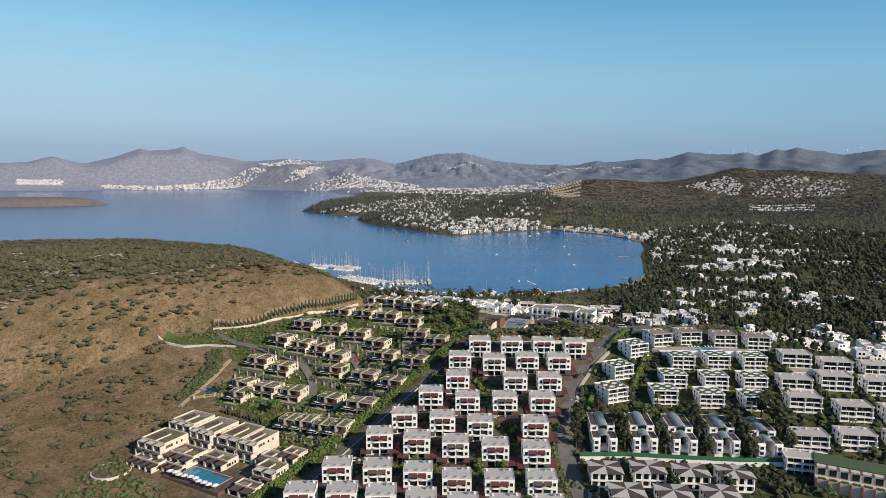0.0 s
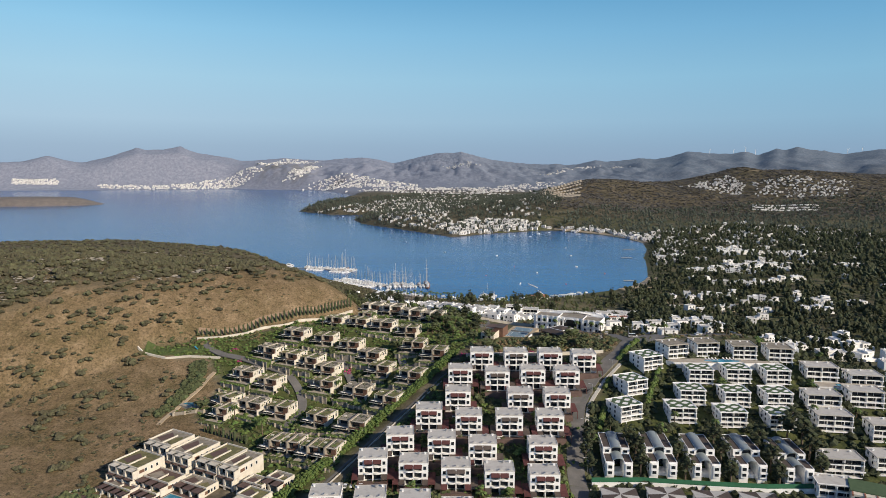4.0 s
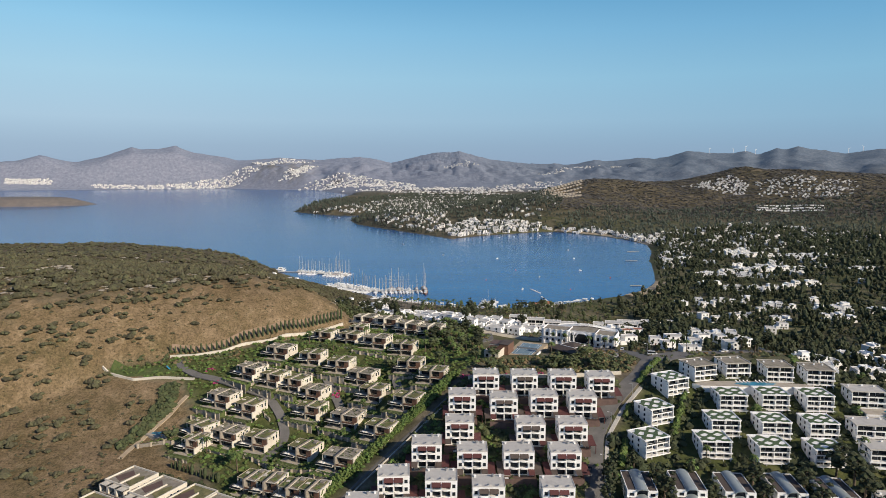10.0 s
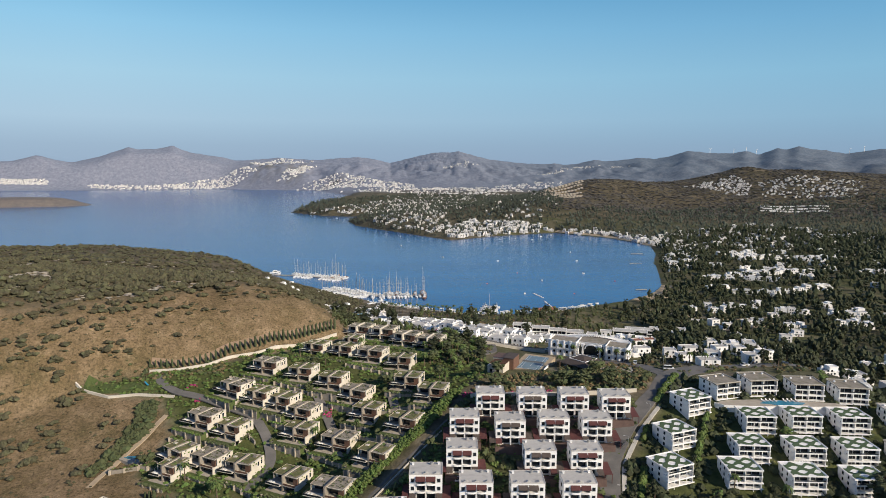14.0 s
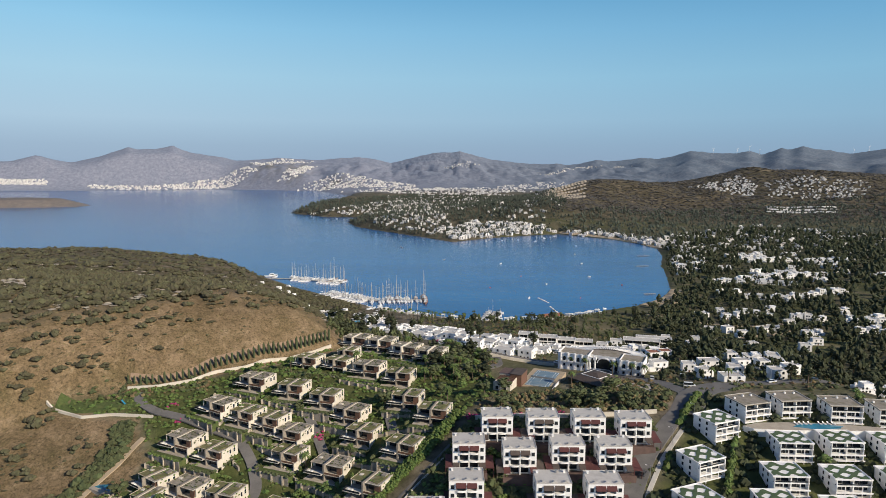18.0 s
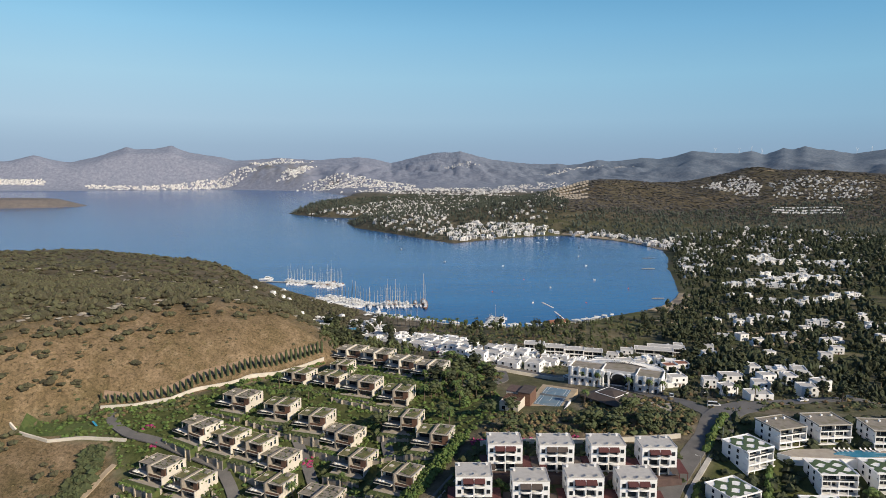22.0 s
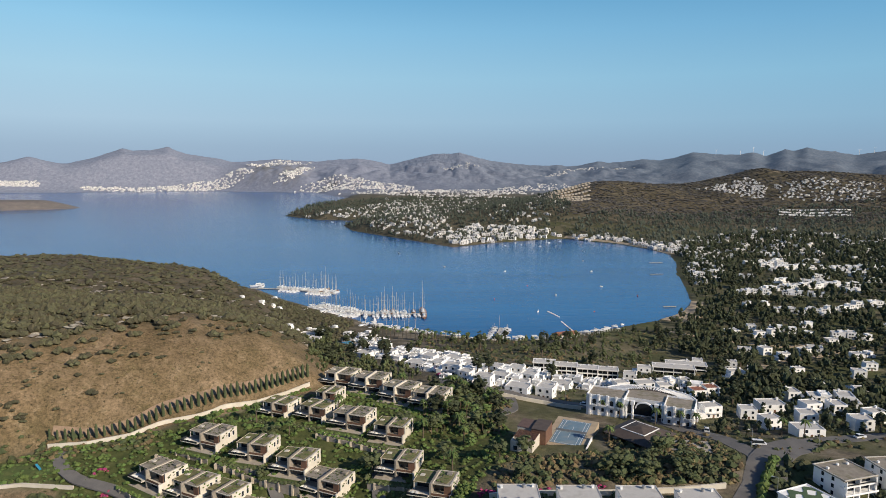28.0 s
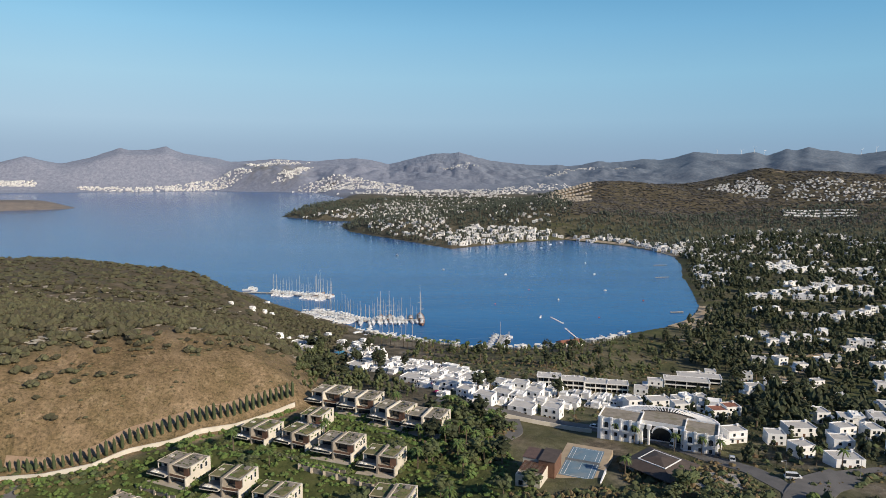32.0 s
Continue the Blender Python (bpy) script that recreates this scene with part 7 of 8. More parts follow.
bushes("hill_scrub", hp, 0.8, 2.6, SCRUB, "scrub and small trees at the foot of the hill", 0.85)
# creepers and low hedge at the foot of the long wall
wl = [(-139, 386.5), (-126, 388), (-113, 393), (-104, 402), (-89, 411), (-75, 422), (-65, 432), (-57, 441)]
wp = []
for (ax, ay), (bx, by) in zip(wl, wl[1:]):
    for i in range(int(math.hypot(bx - ax, by - ay) / 0.5)):
        k, off = rng.uniform(), rng.uniform(0.5, 2.4)
        wp.append((ax + (bx - ax) * k + 0.55 * off, ay + (by - ay) * k - 0.8 * off))
wp = np.array(wp)
wp = wp[wave(wp[:, 0], wp[:, 1], 5, 1.1) > -0.35]
bushes("wall_hedge", wp, 0.4, 1.0, HEDGE_LEAF, "green creepers and shrubs along the cream wall", 1.1, category="shrubs")
# gardens
gp = in_poly(GARDENS, 3600, rng)
gp = gp[clear(gp, room=-2.6, road=3.4)]
bushes("garden_shrubs", gp[: len(gp) * 2 // 3], 0.4, 1.2, HEDGE_LEAF, "clipped green shrubs in the villa gardens", 0.85, category="shrubs")
bushes("garden_shrubs", gp[len(gp) * 2 // 3:], 0.4, 1.1, LEAF_BRIGHT, "fresh green shrubs in the villa gardens", 0.85, category="shrubs")
gp = in_poly(WHITE_ESTATE, 4600, rng)
gp = gp[clear(gp, room=-1.6, road=5)]
bushes("garden_shrubs", gp[: len(gp) // 2], 0.4, 1.1, HEDGE_LEAF, "green shrubs between the white houses", 1.0, category="shrubs")
bushes("garden_shrubs", gp[len(gp) // 2:], 0.6, 1.6, LEAF_OLIVE, "olive shrubs between the white houses", 1.2, category="shrubs")
gp = in_poly(FLATS_ESTATE, 3000, rng)
gp = gp[clear(gp, room=-1.0, road=5)]
bushes("garden_shrubs", gp, 0.7, 2.1, LEAF_DARK, "dark shrubs and small trees between the flats", 1.1, category="shrubs")
gp = np.concatenate([in_poly(BELOW_COURT, 420, rng), in_poly(PARK, 420, rng), in_poly(SHORE, 500, rng), in_poly([(-150, 388), (-165, 374), (-135, 380), (-100, 386), (-104, 400)], 160, rng)])
gp = gp[clear(gp, room=-2, road=4)]
gp = np.concatenate([gp, (lambda q: q[clear(q, room=-2.5, road=4)])(in_poly([(60, 350), (110, 372), (180, 372), (240, 420), (200, 520), (130, 560), (0, 600), (-40, 560), (40, 450), (110, 430)], 2200, rng))])
bushes("garden_shrubs", gp[::2], 0.5, 1.5, LEAF_OLIVE, "olive-green bushes round the court and park", 0.9, category="shrubs")
bushes("dry_shrubs", gp[1::2], 0.4, 1.2, DRYSCRUB, "dry brown bushes round the court and park", 0.9, category="shrubs")
gp = in_poly([(18, 353), (92, 353), (99, 371), (90, 394), (78, 402), (60, 402), (58, 374), (36, 370)], 700, rng)
gp = gp[clear(gp, room=-4.5, road=4.5)]
bushes("dry_shrubs", gp[::2], 0.5, 1.5, DRYSCRUB, "dry ochre bushes on the bank below the court", 1.0, category="shrubs")
bushes("garden_shrubs", gp[1::2], 0.6, 1.8, LEAF_OLIVE, "olive bushes on the bank below the court", 1.0, category="shrubs")
hedges = []
for a, b, c in (((110.2, 334.9), (103.4, 321.9), (95.9, 309.3)), ((79.8, 320.5), (81.5, 324), (83.5, 328.2)), ((107.3, 364), (98.8, 352.5), (91.5, 342)), ((75, 306), (73, 300), (70, 293)), ((34.8, 383), (38.8, 393), (43, 403)), ((43, 403), (50, 403.5), (56, 400))):
    for p0, p1 in ((a, b), (b, c)):
        k = int(math.hypot(p1[0] - p0[0], p1[1] - p0[1]) / 0.35)
        hedges += [(p0[0] + (p1[0] - p0[0]) * i / k + rng.uniform(-0.6, 0.6), p0[1] + (p1[1] - p0[1]) * i / k) for i in range(k)]
bushes("clipped_hedges", np.array(hedges), 0.8, 1.35, HEDGE_LEAF, "bright green hedges beside the estate road", 1.4, 0.6, "hedges")
gp = in_poly([(-148, 262), (-138, 268), (-128, 256), (-112, 246), (-108, 236), (-150, 238)], 260, rng)
bushes("garden_shrubs", gp, 0.5, 1.5, LEAF_OLIVE, "leafy planting below the hotel terrace", 0.9, category="shrubs")
gp = in_poly([(-136, 286), (-126, 300), (-112, 306), (-92, 298), (-70, 286), (-72, 280), (-100, 296), (-128, 290)], 200, rng)
bushes("garden_shrubs", gp, 0.5, 1.4, LEAF_DARK, "dark shrubs behind the resort hotel", 1.0, category="shrubs")
gp = in_poly([(-165, 371), (-148, 370), (-126, 370), (-128, 384), (-141, 382), (-156, 376)], 60, rng)
bushes("garden_shrubs", gp, 0.3, 0.9, LEAF_BRIGHT, "bright planting on the playground lawn", 0.7, category="shrubs")
fl = np.array([(-115, 373), (-113, 374), (-108, 364), (-48, 357), (-48.5, 355), (-22, 366), (-90, 398), (12, 349), (16, 349.5), (24, 350), (30, 350), (60, 350.5), (48, 350), (-5, 300), (-34, 446), (-25, 452), (5, 484), (-3, 496), (0, 470), (14, 480), (30, 470), (44, 474)])
fl = np.repeat(fl, 7, 0) + rng.normal(size=(len(fl) * 7, 2)) * 0.9
bushes("bougainvillea", fl, 0.35, 0.75, FLOWER, "magenta bougainvillea bushes by the walls", 0.9, 0.9, "flowers")

# pines of the plain
def far_tree(r, tall, clumps=6, leaves=1):
    s = Shape().rod(0, 0, -0.1, 0.5, 0.03, 0.02, 4)
    for _ in range(clumps):
        d = r.normal(size=3)
        d /= np.linalg.norm(d)
        c = r.uniform(0.14, 0.24) * (6 / clumps) ** 0.4
        px, py, pz = d[0] * 0.2, d[1] * 0.2, 0.62 + d[2] * 0.25 * tall
        s.ball(px, py, pz, c, c, c * tall, r, 0.38)
        for _ in range(leaves):
            e = r.normal(size=3)
            e = e / np.linalg.norm(e) * c * 1.1
            s.leaf((px + e[0], py + e[1], pz + e[2]), 0.06, r)
    return s


tp = [far_tree(rng, q) for q in (0.8, 1.0, 1.5, 2.0, 1.1)]
tp_far = [far_tree(rng, q, 3, 0) for q in (0.8, 1.0, 1.4, 1.8, 1.1)]
NEARWOOD = [([(-62, 455), (-45, 465), (-30, 500), (-58, 560), (-80, 640), (-92, 690), (-105, 650), (-70, 520)], 200), (SHORE, 240), ([(-40, 462), (0, 452), (-20, 500), (-46, 540)], 50), ([(100, 430), (130, 440), (150, 520), (120, 530), (95, 500)], 90), ([(150, 395), (260, 420), (300, 480), (200, 470), (160, 440)], 200), ([(102, 390), (190, 395), (200, 450), (105, 452)], 170)]
for poly, n in NEARWOOD:
    p = in_poly(poly, n, rng)
    p = p[clear(p, room=-2.5)]
    tagged(scatter_mesh("shore_trees", tp, np.column_stack([p, height(p[:, 0], p[:, 1])]), rng.uniform(2.2, 4.8, len(p)), rng.uniform(0, 6.28, len(p)), rng.randint(0, 5, len(p)), LEAF_OLIVE if poly[0][0] < 100 else LEAF_DARK), "olive-green trees between the town and the shore", "trees", kind="stuff")
FOREST = [([(120, 440), (260, 420), (420, 480), (420, 640), (330, 860), (262, 800), (232, 755), (195, 715), (160, 640), (205, 560)], 1850, 3.6, 8.0, 1.2),
          ([(178, 356), (330, 340), (430, 470), (420, 490), (260, 425), (150, 430)], 230, 3.4, 6.5, 1.4),
          ([(266, 815), (292, 899), (317, 993), (353, 1087), (374, 1173), (440, 1180), (400, 1000), (330, 860)], 420, 3.5, 6.5, 1.0),
          ([(330, 860), (420, 640), (420, 480), (720, 640), (1000, 900), (900, 1250), (620, 1420), (450, 1300), (385, 1180), (330, 960)], 4600, 4.2, 9.0, 2.0),
          ([(385, 1200), (620, 1420), (900, 1250), (1400, 1500), (1500, 1800), (800, 1720), (430, 1640), (260, 1500), (250, 1420), (340, 1330)], 3600, 4.0, 8.0, 0.0),
          ([(-420, 1960), (-150, 1500), (20, 1290), (240, 1420), (300, 1600), (380, 2400), (-100, 2600), (-400, 2200)], 6500, 3.5, 8.0, -0.5), ([(120, 1560), (300, 1600), (330, 1740), (240, 1900), (60, 1800)], 700, 4.0, 8.0, -0.5), ([(480, 660), (720, 640), (1000, 900), (900, 1250), (620, 1200), (520, 900)], 2400, 5.0, 10.0, 1.0)]
for poly, n, lo, hi, room in FOREST:
    p = in_poly(poly, n, rng)
    p = p[clear(p, room=room)]
    sc = rng.uniform(lo, hi, len(p))
    xyz = np.column_stack([p, height(p[:, 0], p[:, 1])])
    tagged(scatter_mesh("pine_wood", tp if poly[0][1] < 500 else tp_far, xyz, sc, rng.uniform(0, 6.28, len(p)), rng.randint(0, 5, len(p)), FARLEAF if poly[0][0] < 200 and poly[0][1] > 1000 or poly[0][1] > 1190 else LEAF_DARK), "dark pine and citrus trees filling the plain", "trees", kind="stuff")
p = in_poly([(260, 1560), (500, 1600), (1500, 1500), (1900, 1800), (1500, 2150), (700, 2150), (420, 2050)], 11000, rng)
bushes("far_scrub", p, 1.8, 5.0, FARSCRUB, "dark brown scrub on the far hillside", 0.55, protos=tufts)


# ---- marina and boats ----
def boat(label, group, length, wide, hull_mat, masts, cabin, name="sailing_boat"):
    b = thing(name, label, "boat", group)
    l, w = length / 2, wide / 2
    prof = [(-l, w * 0.75), (-l * 0.4, w), (l * 0.2, w * 0.95), (l * 0.7, w * 0.55), (l, 0.04)]
    top = [(x, y) for x, y in prof] + [(x, -y) for x, y in prof[::-1]]
    n = len(top)
    s = Shape().add([(x * 0.94, y * 0.7, -0.3) for x, y in top] + [(x, y, 1.1 + 0.35 * max(0, x / l) ** 2 * (length / 12)) for x, y in top],
                    [tuple(range(n - 1, -1, -1)), tuple(range(n, 2 * n))] + [(i, (i + 1) % n, n + (i + 1) % n, n + i) for i in range(n)])
    part("hull", s, hull_mat, b)
    house = Shape().add([(-l * 0.5, -w * 0.55, 1.1), (l * 0.3, -w * 0.5, 1.1), (l * 0.3, w * 0.5, 1.1), (-l * 0.5, w * 0.55, 1.1), (-l * 0.45, -w * 0.45, 1.1 + cabin), (l * 0.15, -w * 0.4, 1.1 + cabin), (l * 0.15, w * 0.4, 1.1 + cabin), (-l * 0.45, w * 0.45, 1.1 + cabin)],
                                  [(4, 5, 6, 7), (0, 1, 5, 4), (1, 2, 6, 5), (2, 3, 7, 6), (3, 0, 4, 7)])
    k = len(house.f)
    house.box(-l * 0.4, l * 0.1, -w * 0.53, w * 0.53, 1.1 + cabin * 0.35, 1.1 + cabin * 0.7)
    me = house.mesh("deckhouse", HULL, GLASS)
    me.polygons.foreach_set("material_index", [0] * k + [1] * (len(house.f) - k))
    new("deckhouse", me).parent = b
    part("cockpit_cover", Shape().box(-l * 0.92, -l * 0.5, -w * 0.6, w * 0.6, 2.2, 2.35), CANVAS, b)
    for x, h in masts:
        m = part("mast", Shape().rod(x * l, 0, 1.0, h, 0.17, 0.1, 6).box(x * l - 0.06, x * l + 0.06, -w * 0.7, w * 0.7, h * 0.6, h * 0.6 + 0.1), MAST, b)
        part("boom", Shape().box(x * l - l * 0.55, x * l, -0.18, 0.18, 2.9, 3.25), CANVAS, m, "furled sail on the boom")
    return b


def moored(line, count, side, back=0.0):
    out = []
    for i in range(count):
        k = (i + 0.5) / count * (len(line) - 1)
        j = min(int(k), len(line) - 2)
        (ax, ay), (bx, by) = line[j], line[j + 1]
        x, y = ax + (bx - ax) * (k - j), ay + (by - ay) * (k - j)
        a = math.atan2(by - ay, bx - ax) + math.pi / 2 * side
        if rng.uniform() < 0.93:
            j = rng.uniform(-1.3, 1.3)
            out.append((x + math.cos(a) * (8 + back) - math.sin(a) * j, y + math.sin(a) * (8 + back) + math.cos(a) * j, 0.0, math.degrees(a) + rng.uniform(-7, 7), rng.uniform(0.7, 1.25)))
    return out


PIER_A, PIER_B, PIER_C = [(-212, 893), (-168, 886), (-112, 858)], [(-122, 797), (-68, 757), (-10, 762)], [(-76, 722), (-48, 702), (-20, 690)]
for line, name in ((PIER_A, "pier"), (PIER_B, "pier"), (PIER_C, "pier")):
    pr = thing(name, "pale concrete marina pier", "pier")
    s, pile = Shape(), Shape()
    for (ax, ay), (bx, by) in zip(line, line[1:]):
        l = math.hypot(bx - ax, by - ay)
        ux, uy = (bx - ax) / l * 1.6, (by - ay) / l * 1.6
        s.prism([(ax + uy, ay - ux), (bx + uy, by - ux), (bx - uy, by + ux), (ax - uy, ay + ux)], 0.4, 0.9)
        for i in range(int(l / 8)):
            pile.rod(ax + (bx - ax) * i * 8 / l, ay + (by - ay) * i * 8 / l, -3, 0.5, 0.3, 0.3, 6)
    part("deck", s, CONCRETE, pr)
    part("piles", pile, TIMBER, pr)
sail = moored(PIER_A, 24, 1)[8:] + moored(PIER_A, 24, -1)[9:] + moored(PIER_B, 32, 1)[:27] + moored(PIER_B, 32, -1)[:29] + moored(PIER_C, 11, 1)
motor = [(-209, 908, 0, 200, 1.15)] + moored(PIER_A, 5, 1, 2)[:1] + moored(PIER_B, 6, -1, 14)[:4] + moored(PIER_C, 6, -1)[:4]
gulets = moored(PIER_B, 16, 1, 3)[13:] + moored(PIER_B, 16, -1, 3)[14:] + moored(PIER_A, 9, 1, 3)[5:8] + moored(PIER_B, 16, 1, 3)[9:11]
set_out(boat("white sailing yacht with bare mast moored in the marina", "moored yachts", 13, 3.9, HULL, ((0.1, 17.5),), 0.8), sail)
set_out(boat("white motor yacht moored at the pier", "moored motor yachts", 15, 4.6, HULL, (), 2.2, "motor_yacht"), motor)
set_out(boat("varnished wooden gulet with two tall masts", "moored gulets", 23, 6.2, WOODHULL, ((0.25, 26.0), (-0.35, 22.0)), 1.4, "wooden_gulet"), gulets)
jt = thing("jetty", "short jetty crowded with small white boats", "jetty")
part("deck", Shape().prism([(36, 634), (39.5, 633), (56, 706), (53, 707)], 0.5, 0.9), CONCRETE, jt)
part("lamp_pole", Shape().rod(51, 690, 0.9, 16, 0.12, 0.08, 6), MAST, jt)
small, trips = [], []
for i in range(12):
    for side in (-1, 1):
        x, y = 42.5 + 1.05 * i, 662 + 3.9 * i
        trips.append((x + side * 5.6, y - side * 1.1, 0.0, -13 if side > 0 else 167, rng.uniform(0.5, 0.85)))
small += [(90 + 9 * i, 674 + 5.5 * i + rng.uniform(-2, 2), 0, rng.uniform(0, 360), rng.uniform(0.6, 0.9)) for i in range(9)]
small += [(x, y, 0, rng.uniform(0, 360), s) for x, y, s in ((84, 672, 0.9), (96, 770, 0.8), (128, 850, 0.8), (190, 900, 0.7), (205, 1010, 0.7), (215, 1105, 0.8), (240, 1210, 0.8), (180, 1280, 0.9), (150, 1300, 0.8), (120, 1290, 0.7), (205, 1330, 0.9), (230, 1360, 0.8), (-60, 1190, 0.9), (10, 1050, 0.7), (90, 1010, 0.7), (-80, 1500, 1), (-260, 1780, 1.2), (-300, 2400, 1.6), (-380, 2700, 1.8))]
set_out(boat("small white motor boat on the water", "small boats", 5.2, 1.9, HULL, (), 0.7, "motor_boat"), small)
set_out(boat("white excursion boat with awning moored at the jetty", "excursion boats", 9, 3.3, HULL, ((0.05, 6.5),), 1.3, "excursion_boat"), trips)
set_out(solid("buoy", Shape().ball(0, 0, 0.2, 0.8, 0.8, 0.8, rng, 0.05), BUOY, "red round buoy floating in the bay", "buoy", "buoys"), [(150, 770, 0, 0), (215, 845, 0, 0, 1.2), (105, 905, 0, 0), (60, 830, 0, 0)])
set_out(solid("float", Shape().rod(0, 0, -0.3, 0.6, 0.9, 0.8, 8), CANVAS, "white float of a swimming-area line", "buoy", "swimming line floats"), [(105.7 + 0.6 * i, 772 - 2.1 * i, 0, 0, 0.7 + 0.3 * (i % 2)) for i in range(12)] + [(111 + 0.33 * i, 731 - 3.5 * i, 0, 0, 0.7 + 0.3 * (i % 2)) for i in range(15)])
for x, y, l, a in ((288, 985, 14, 8), (322, 1085, 16, 6), (232, 790, 9, 5)):
    j = thing("jetty", "small timber bathing jetty on the shore", "jetty", "bathing jetties")
    j.matrix_basis = pose(x, y, 0, 0, 0, a)
    part("deck", Shape().box(-l, 4, -1.2, 1.2, 0.5, 0.8), PAVING, j)
    for i in range(5):
        part("pile", Shape().rod(-l + 1 + i * l / 5, 0, -3, 0.5, 0.2, 0.2, 6), TIMBER, j)


# ---- seafront ----
rng = np.random.RandomState(58)
front = [(-58, 714), (-28, 690), (0, 675), (36, 655), (72, 655), (122, 678), (152, 697)]
q = []
for (ax, ay), (bx, by) in zip(front, front[1:]):
    for i in range(int(math.hypot(bx - ax, by - ay) / 3.2)):
        k = rng.uniform()
        q.append((ax + (bx - ax) * k + rng.uniform(-1, 2), ay + (by - ay) * k - rng.uniform(0, 9)))
q = np.array(q)
q = q[height(q[:, 0], q[:, 1]) > 0.2]
stall = Shape().box(-0.5, 0.5, -0.5, 0.5, 0.72, 0.8).box(-0.46, -0.42, -0.46, -0.42, -0.1, 0.72).box(0.42, 0.46, -0.46, -0.42, -0.1, 0.72).box(-0.46, -0.42, 0.42, 0.46, -0.1, 0.72).box(0.42, 0.46, 0.42, 0.46, -0.1, 0.72)
tagged(scatter_mesh("seafront_canopies", [stall], np.column_stack([q, height(q[:, 0], q[:, 1]) + 0.4]), rng.uniform(2.2, 4.4, len(q)), rng.uniform(0, 6.28, len(q)), np.zeros(len(q), int), CANVAS), "pale canopies and parasols along the seafront", "canopies", kind="stuff")
cp = thing("pool_terrace", "blue club pool with pale edge behind the shops", "terrace")
cp.matrix_basis = pose(-61, 605, ground_at(-61, 605) + 0.8, 0, 0, -62)
part("deck", Shape().box(-13, 13, -6, 6, -4, 0.0), PAVING, cp)
part("pool", Shape().box(-10, 10, -3.4, 3.4, 0.0, 0.08), POOLWATER, cp, "dark blue swimming pool")


# ---- cars, lamps and the rest ----
def car(label, paint, long=4.2, van=False):
    c = thing("van" if van else "car", label, "vehicle", "parked vehicles")
    h = 1.9 if van else 1.45
    l = long / 2
    s = Shape().prism([(-l, -0.82), (-l + 0.15, -0.88), (l - 0.3, -0.88), (l, -0.7), (l, 0.7), (l - 0.3, 0.88), (-l + 0.15, 0.88), (-l, 0.82)], 0.32, 0.92)
    part("body", s, paint, c)
    x0, x1, t0, t1 = (-l + 0.1, l - 0.7, -l + 0.2, l - 1.2) if van else (-l + 0.3, l - 1.0, -l + 0.9, l - 1.9)
    part("cabin", Shape().add([(x0, -0.8, 0.92), (x1, -0.8, 0.92), (x1, 0.8, 0.92), (x0, 0.8, 0.92), (t0, -0.66, h), (t1, -0.66, h), (t1, 0.66, h), (t0, 0.66, h)], [(4, 5, 6, 7), (0, 1, 5, 4), (1, 2, 6, 5), (2, 3, 7, 6), (3, 0, 4, 7)]), GLASS, c, "dark glazed cabin")
    part("roof", Shape().box(t0, t1, -0.68, 0.68, h - 0.03, h + 0.04), paint, c)
    for x in (-l + 0.8, l - 0.85):
        for y in (-0.86, 0.7):
            part("wheel", Shape().add([(x + math.cos(6.283 * i / 10) * 0.32, y + dy, 0.32 + math.sin(6.283 * i / 10) * 0.32) for dy in (0, 0.18) for i in range(10)], [tuple(range(9, -1, -1)), tuple(range(10, 20))] + [(i, (i + 1) % 10, 10 + (i + 1) % 10, 10 + i) for i in range(10)]), TYRE, c)
    return c


def on_road(x, y, yaw):
    return (x, y, max(ground_at(x + dx, y + dy) for dx in (-2, 0, 2) for dy in (-2, 0, 2)) + 0.05, yaw)


set_out(car("white hatchback parked beside the road", CARWHITE), [on_road(*p) for p in ((63, 436, -30), (8, 301, 5), (-30, 262, 0), (-36, 262, 0), (80, 424, 60), (93.5, 408.5, 60), (100, 398, 70), (66, 240, 80), (150, 386, 10), (26, 286, 0), (110, 380, 40))])
set_out(car("dark car parked beside the road", CARDARK), [on_road(*p) for p in ((71, 431, -30), (60, 303, 70), (70.5, 318, 55), (-8, 291, 20), (97, 402.5, 60), (12, 301, 3), (172, 391, 10), (-24, 262, 0), (58, 292, 75), (90, 412, 60))])
set_out(car("white van parked near the hotel", CARWHITE, 4.9, True), [on_road(*p) for p in ((110, 379, -10), (86, 414.5, 60), (89, 411, 60), (77, 421.5, -28))])


def lamp_post():
    p = thing("street_lamp", "grey metal street lamp at the roadside", "lamp", "street lamps")
    part("pole", Shape().rod(0, 0, -0.5, 6.5, 0.09, 0.06, 6), METAL, p)
    part("arm", Shape().box(-0.04, 1.4, -0.04, 0.04, 6.4, 6.5), METAL, p)
    part("lamp_head", Shape().box(1.1, 1.8, -0.14, 0.14, 6.3, 6.45), CANVAS, p)
    return p


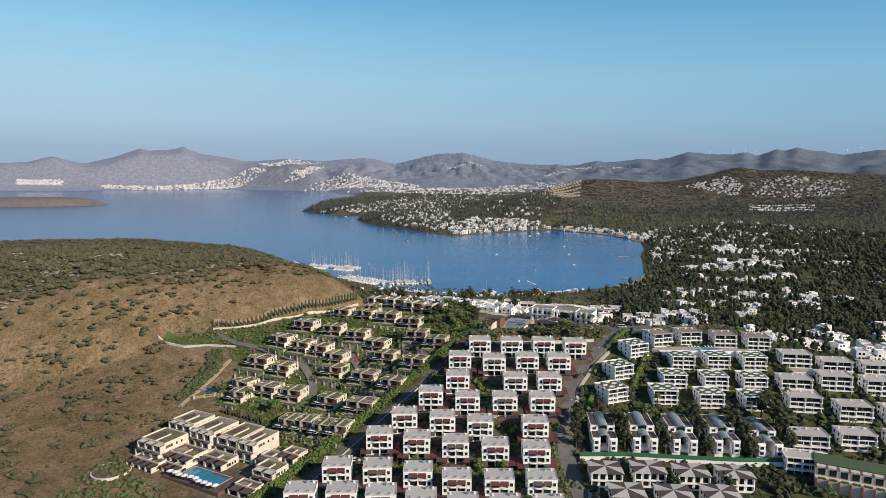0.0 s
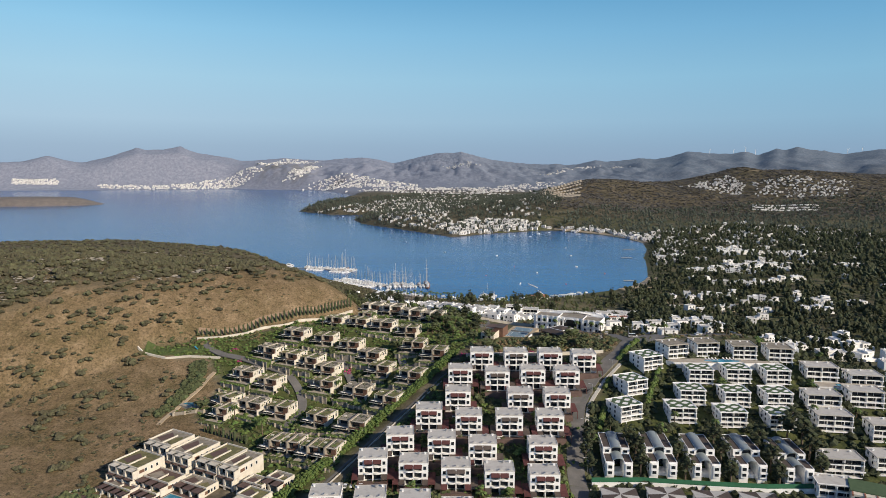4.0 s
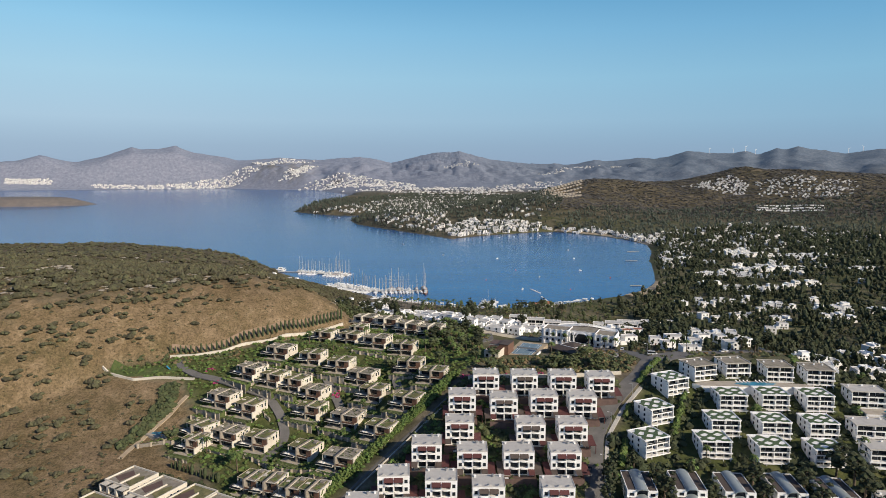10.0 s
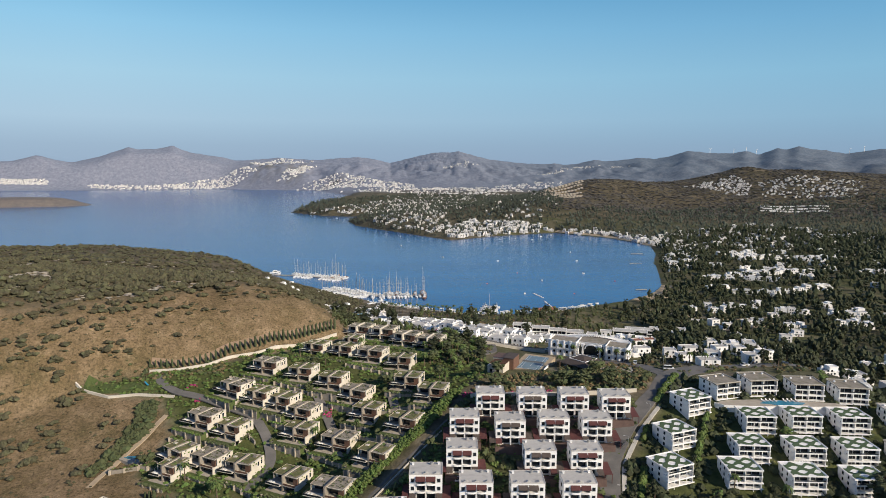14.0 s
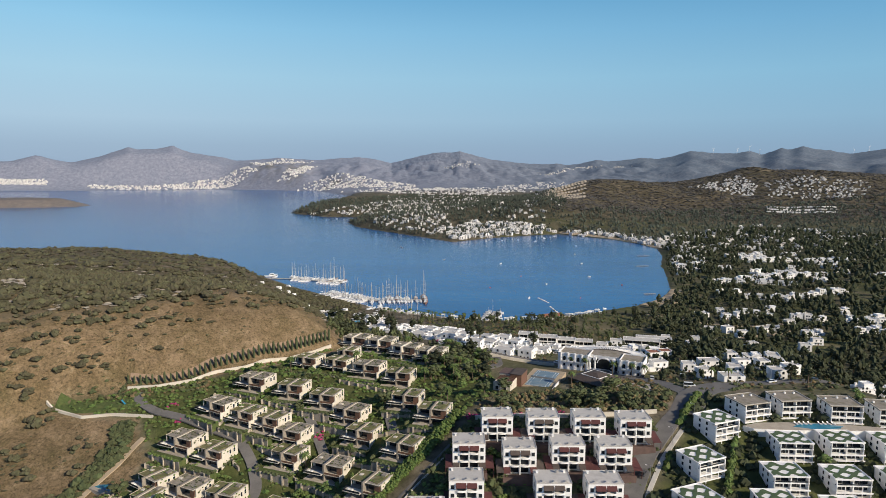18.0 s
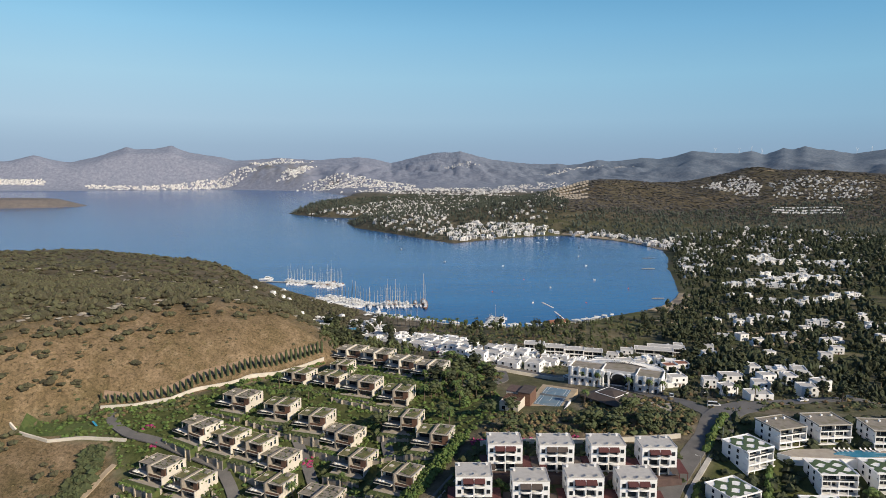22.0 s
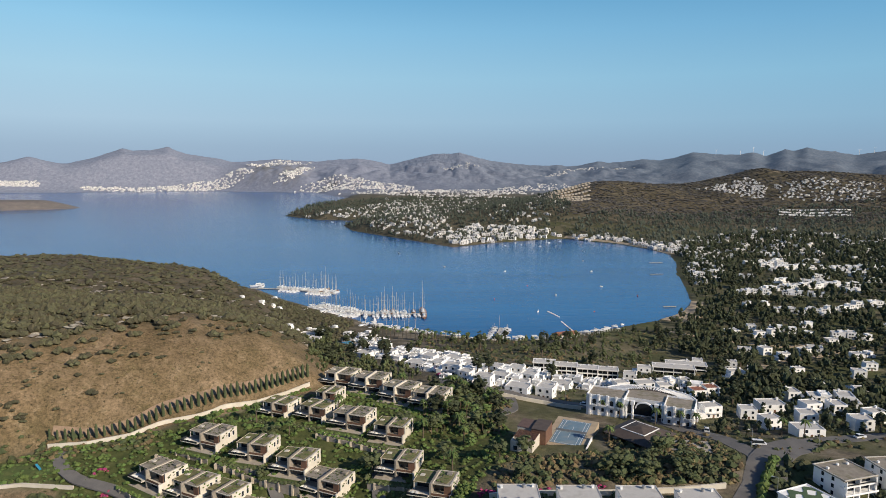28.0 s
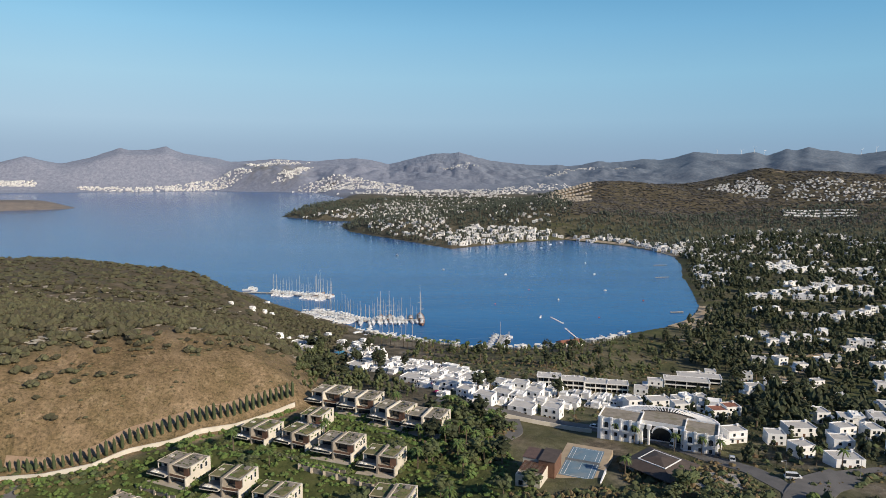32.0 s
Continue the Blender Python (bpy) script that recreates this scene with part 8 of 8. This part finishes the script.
set_out(lamp_post(), [(x, y, ground_at(x, y), a) for x, y, a in ((60, 270, 180), (63.5, 292, 170), (72, 315, 150), (86, 333, 140), (99, 346, 140), (107, 378, 190), (98, 405, 200), (56, 443, -90), (28, 449, -90), (131, 379, 90), (168, 386, 90))])
sl = thing("playground_slide", "small blue playground slide on the lawn", "slide")
sl.matrix_basis = pose(-136, 375, ground_at(-136, 375), 0, 0, 60)
part("chute", Shape().add([(-0.4, -2, 0.3), (0.4, -2, 0.3), (0.4, 0.4, 1.7), (-0.4, 0.4, 1.7), (-0.4, -2, 0.2), (0.4, -2, 0.2), (0.4, 0.4, 1.6), (-0.4, 0.4, 1.6)], [(0, 1, 2, 3), (7, 6, 5, 4), (0, 3, 7, 4), (1, 5, 6, 2), (3, 2, 6, 7), (0, 4, 5, 1)]), POOLWATER, sl, "blue plastic chute")
part("ladder", Shape().box(-0.4, -0.3, 0.4, 0.5, 0, 2.2).box(0.3, 0.4, 0.4, 0.5, 0, 2.2).box(-0.3, 0.3, 0.4, 0.5, 0.5, 0.6).box(-0.3, 0.3, 0.4, 0.5, 1.1, 1.2), TIMBER, sl)
tb = thing("wind_turbine", "white wind turbine on the far ridge", "turbine", "wind turbines")
part("tower", Shape().rod(0, 0, -10, 46, 2.2, 1.2, 8), PLASTER, tb)
part("nacelle", Shape().box(-1.2, 1.2, -3, 2, 45.5, 48), PLASTER, tb)
for k in range(3):
    a = 2.094 * k + 0.5
    c, s = math.cos(a), math.sin(a)
    part("blade", Shape().add([(c * r - s * o, -3.2, 47 + s * r + c * o) for r, o in ((1, -0.8), (26, -0.2), (26, 0.2), (1, 0.8))] + [(c * r - s * o, -2.8, 47 + s * r + c * o) for r, o in ((1, -0.8), (26, -0.2), (26, 0.2), (1, 0.8))], [(0, 1, 2, 3), (7, 6, 5, 4), (0, 4, 5, 1), (1, 5, 6, 2), (2, 6, 7, 3), (3, 7, 4, 0)]), PLASTER, tb)
tur = []
for u in (1258, 1300, 1322, 1340, 1506, 1532):
    a = math.atan((u - 774) / 1141)
    x, y = math.sin(a) * 4480, 90 + math.cos(a) * 4480
    tur.append((x, y, ground_at(x, y), 20))
set_out(tb, [(*q, 0.55) for q in tur])
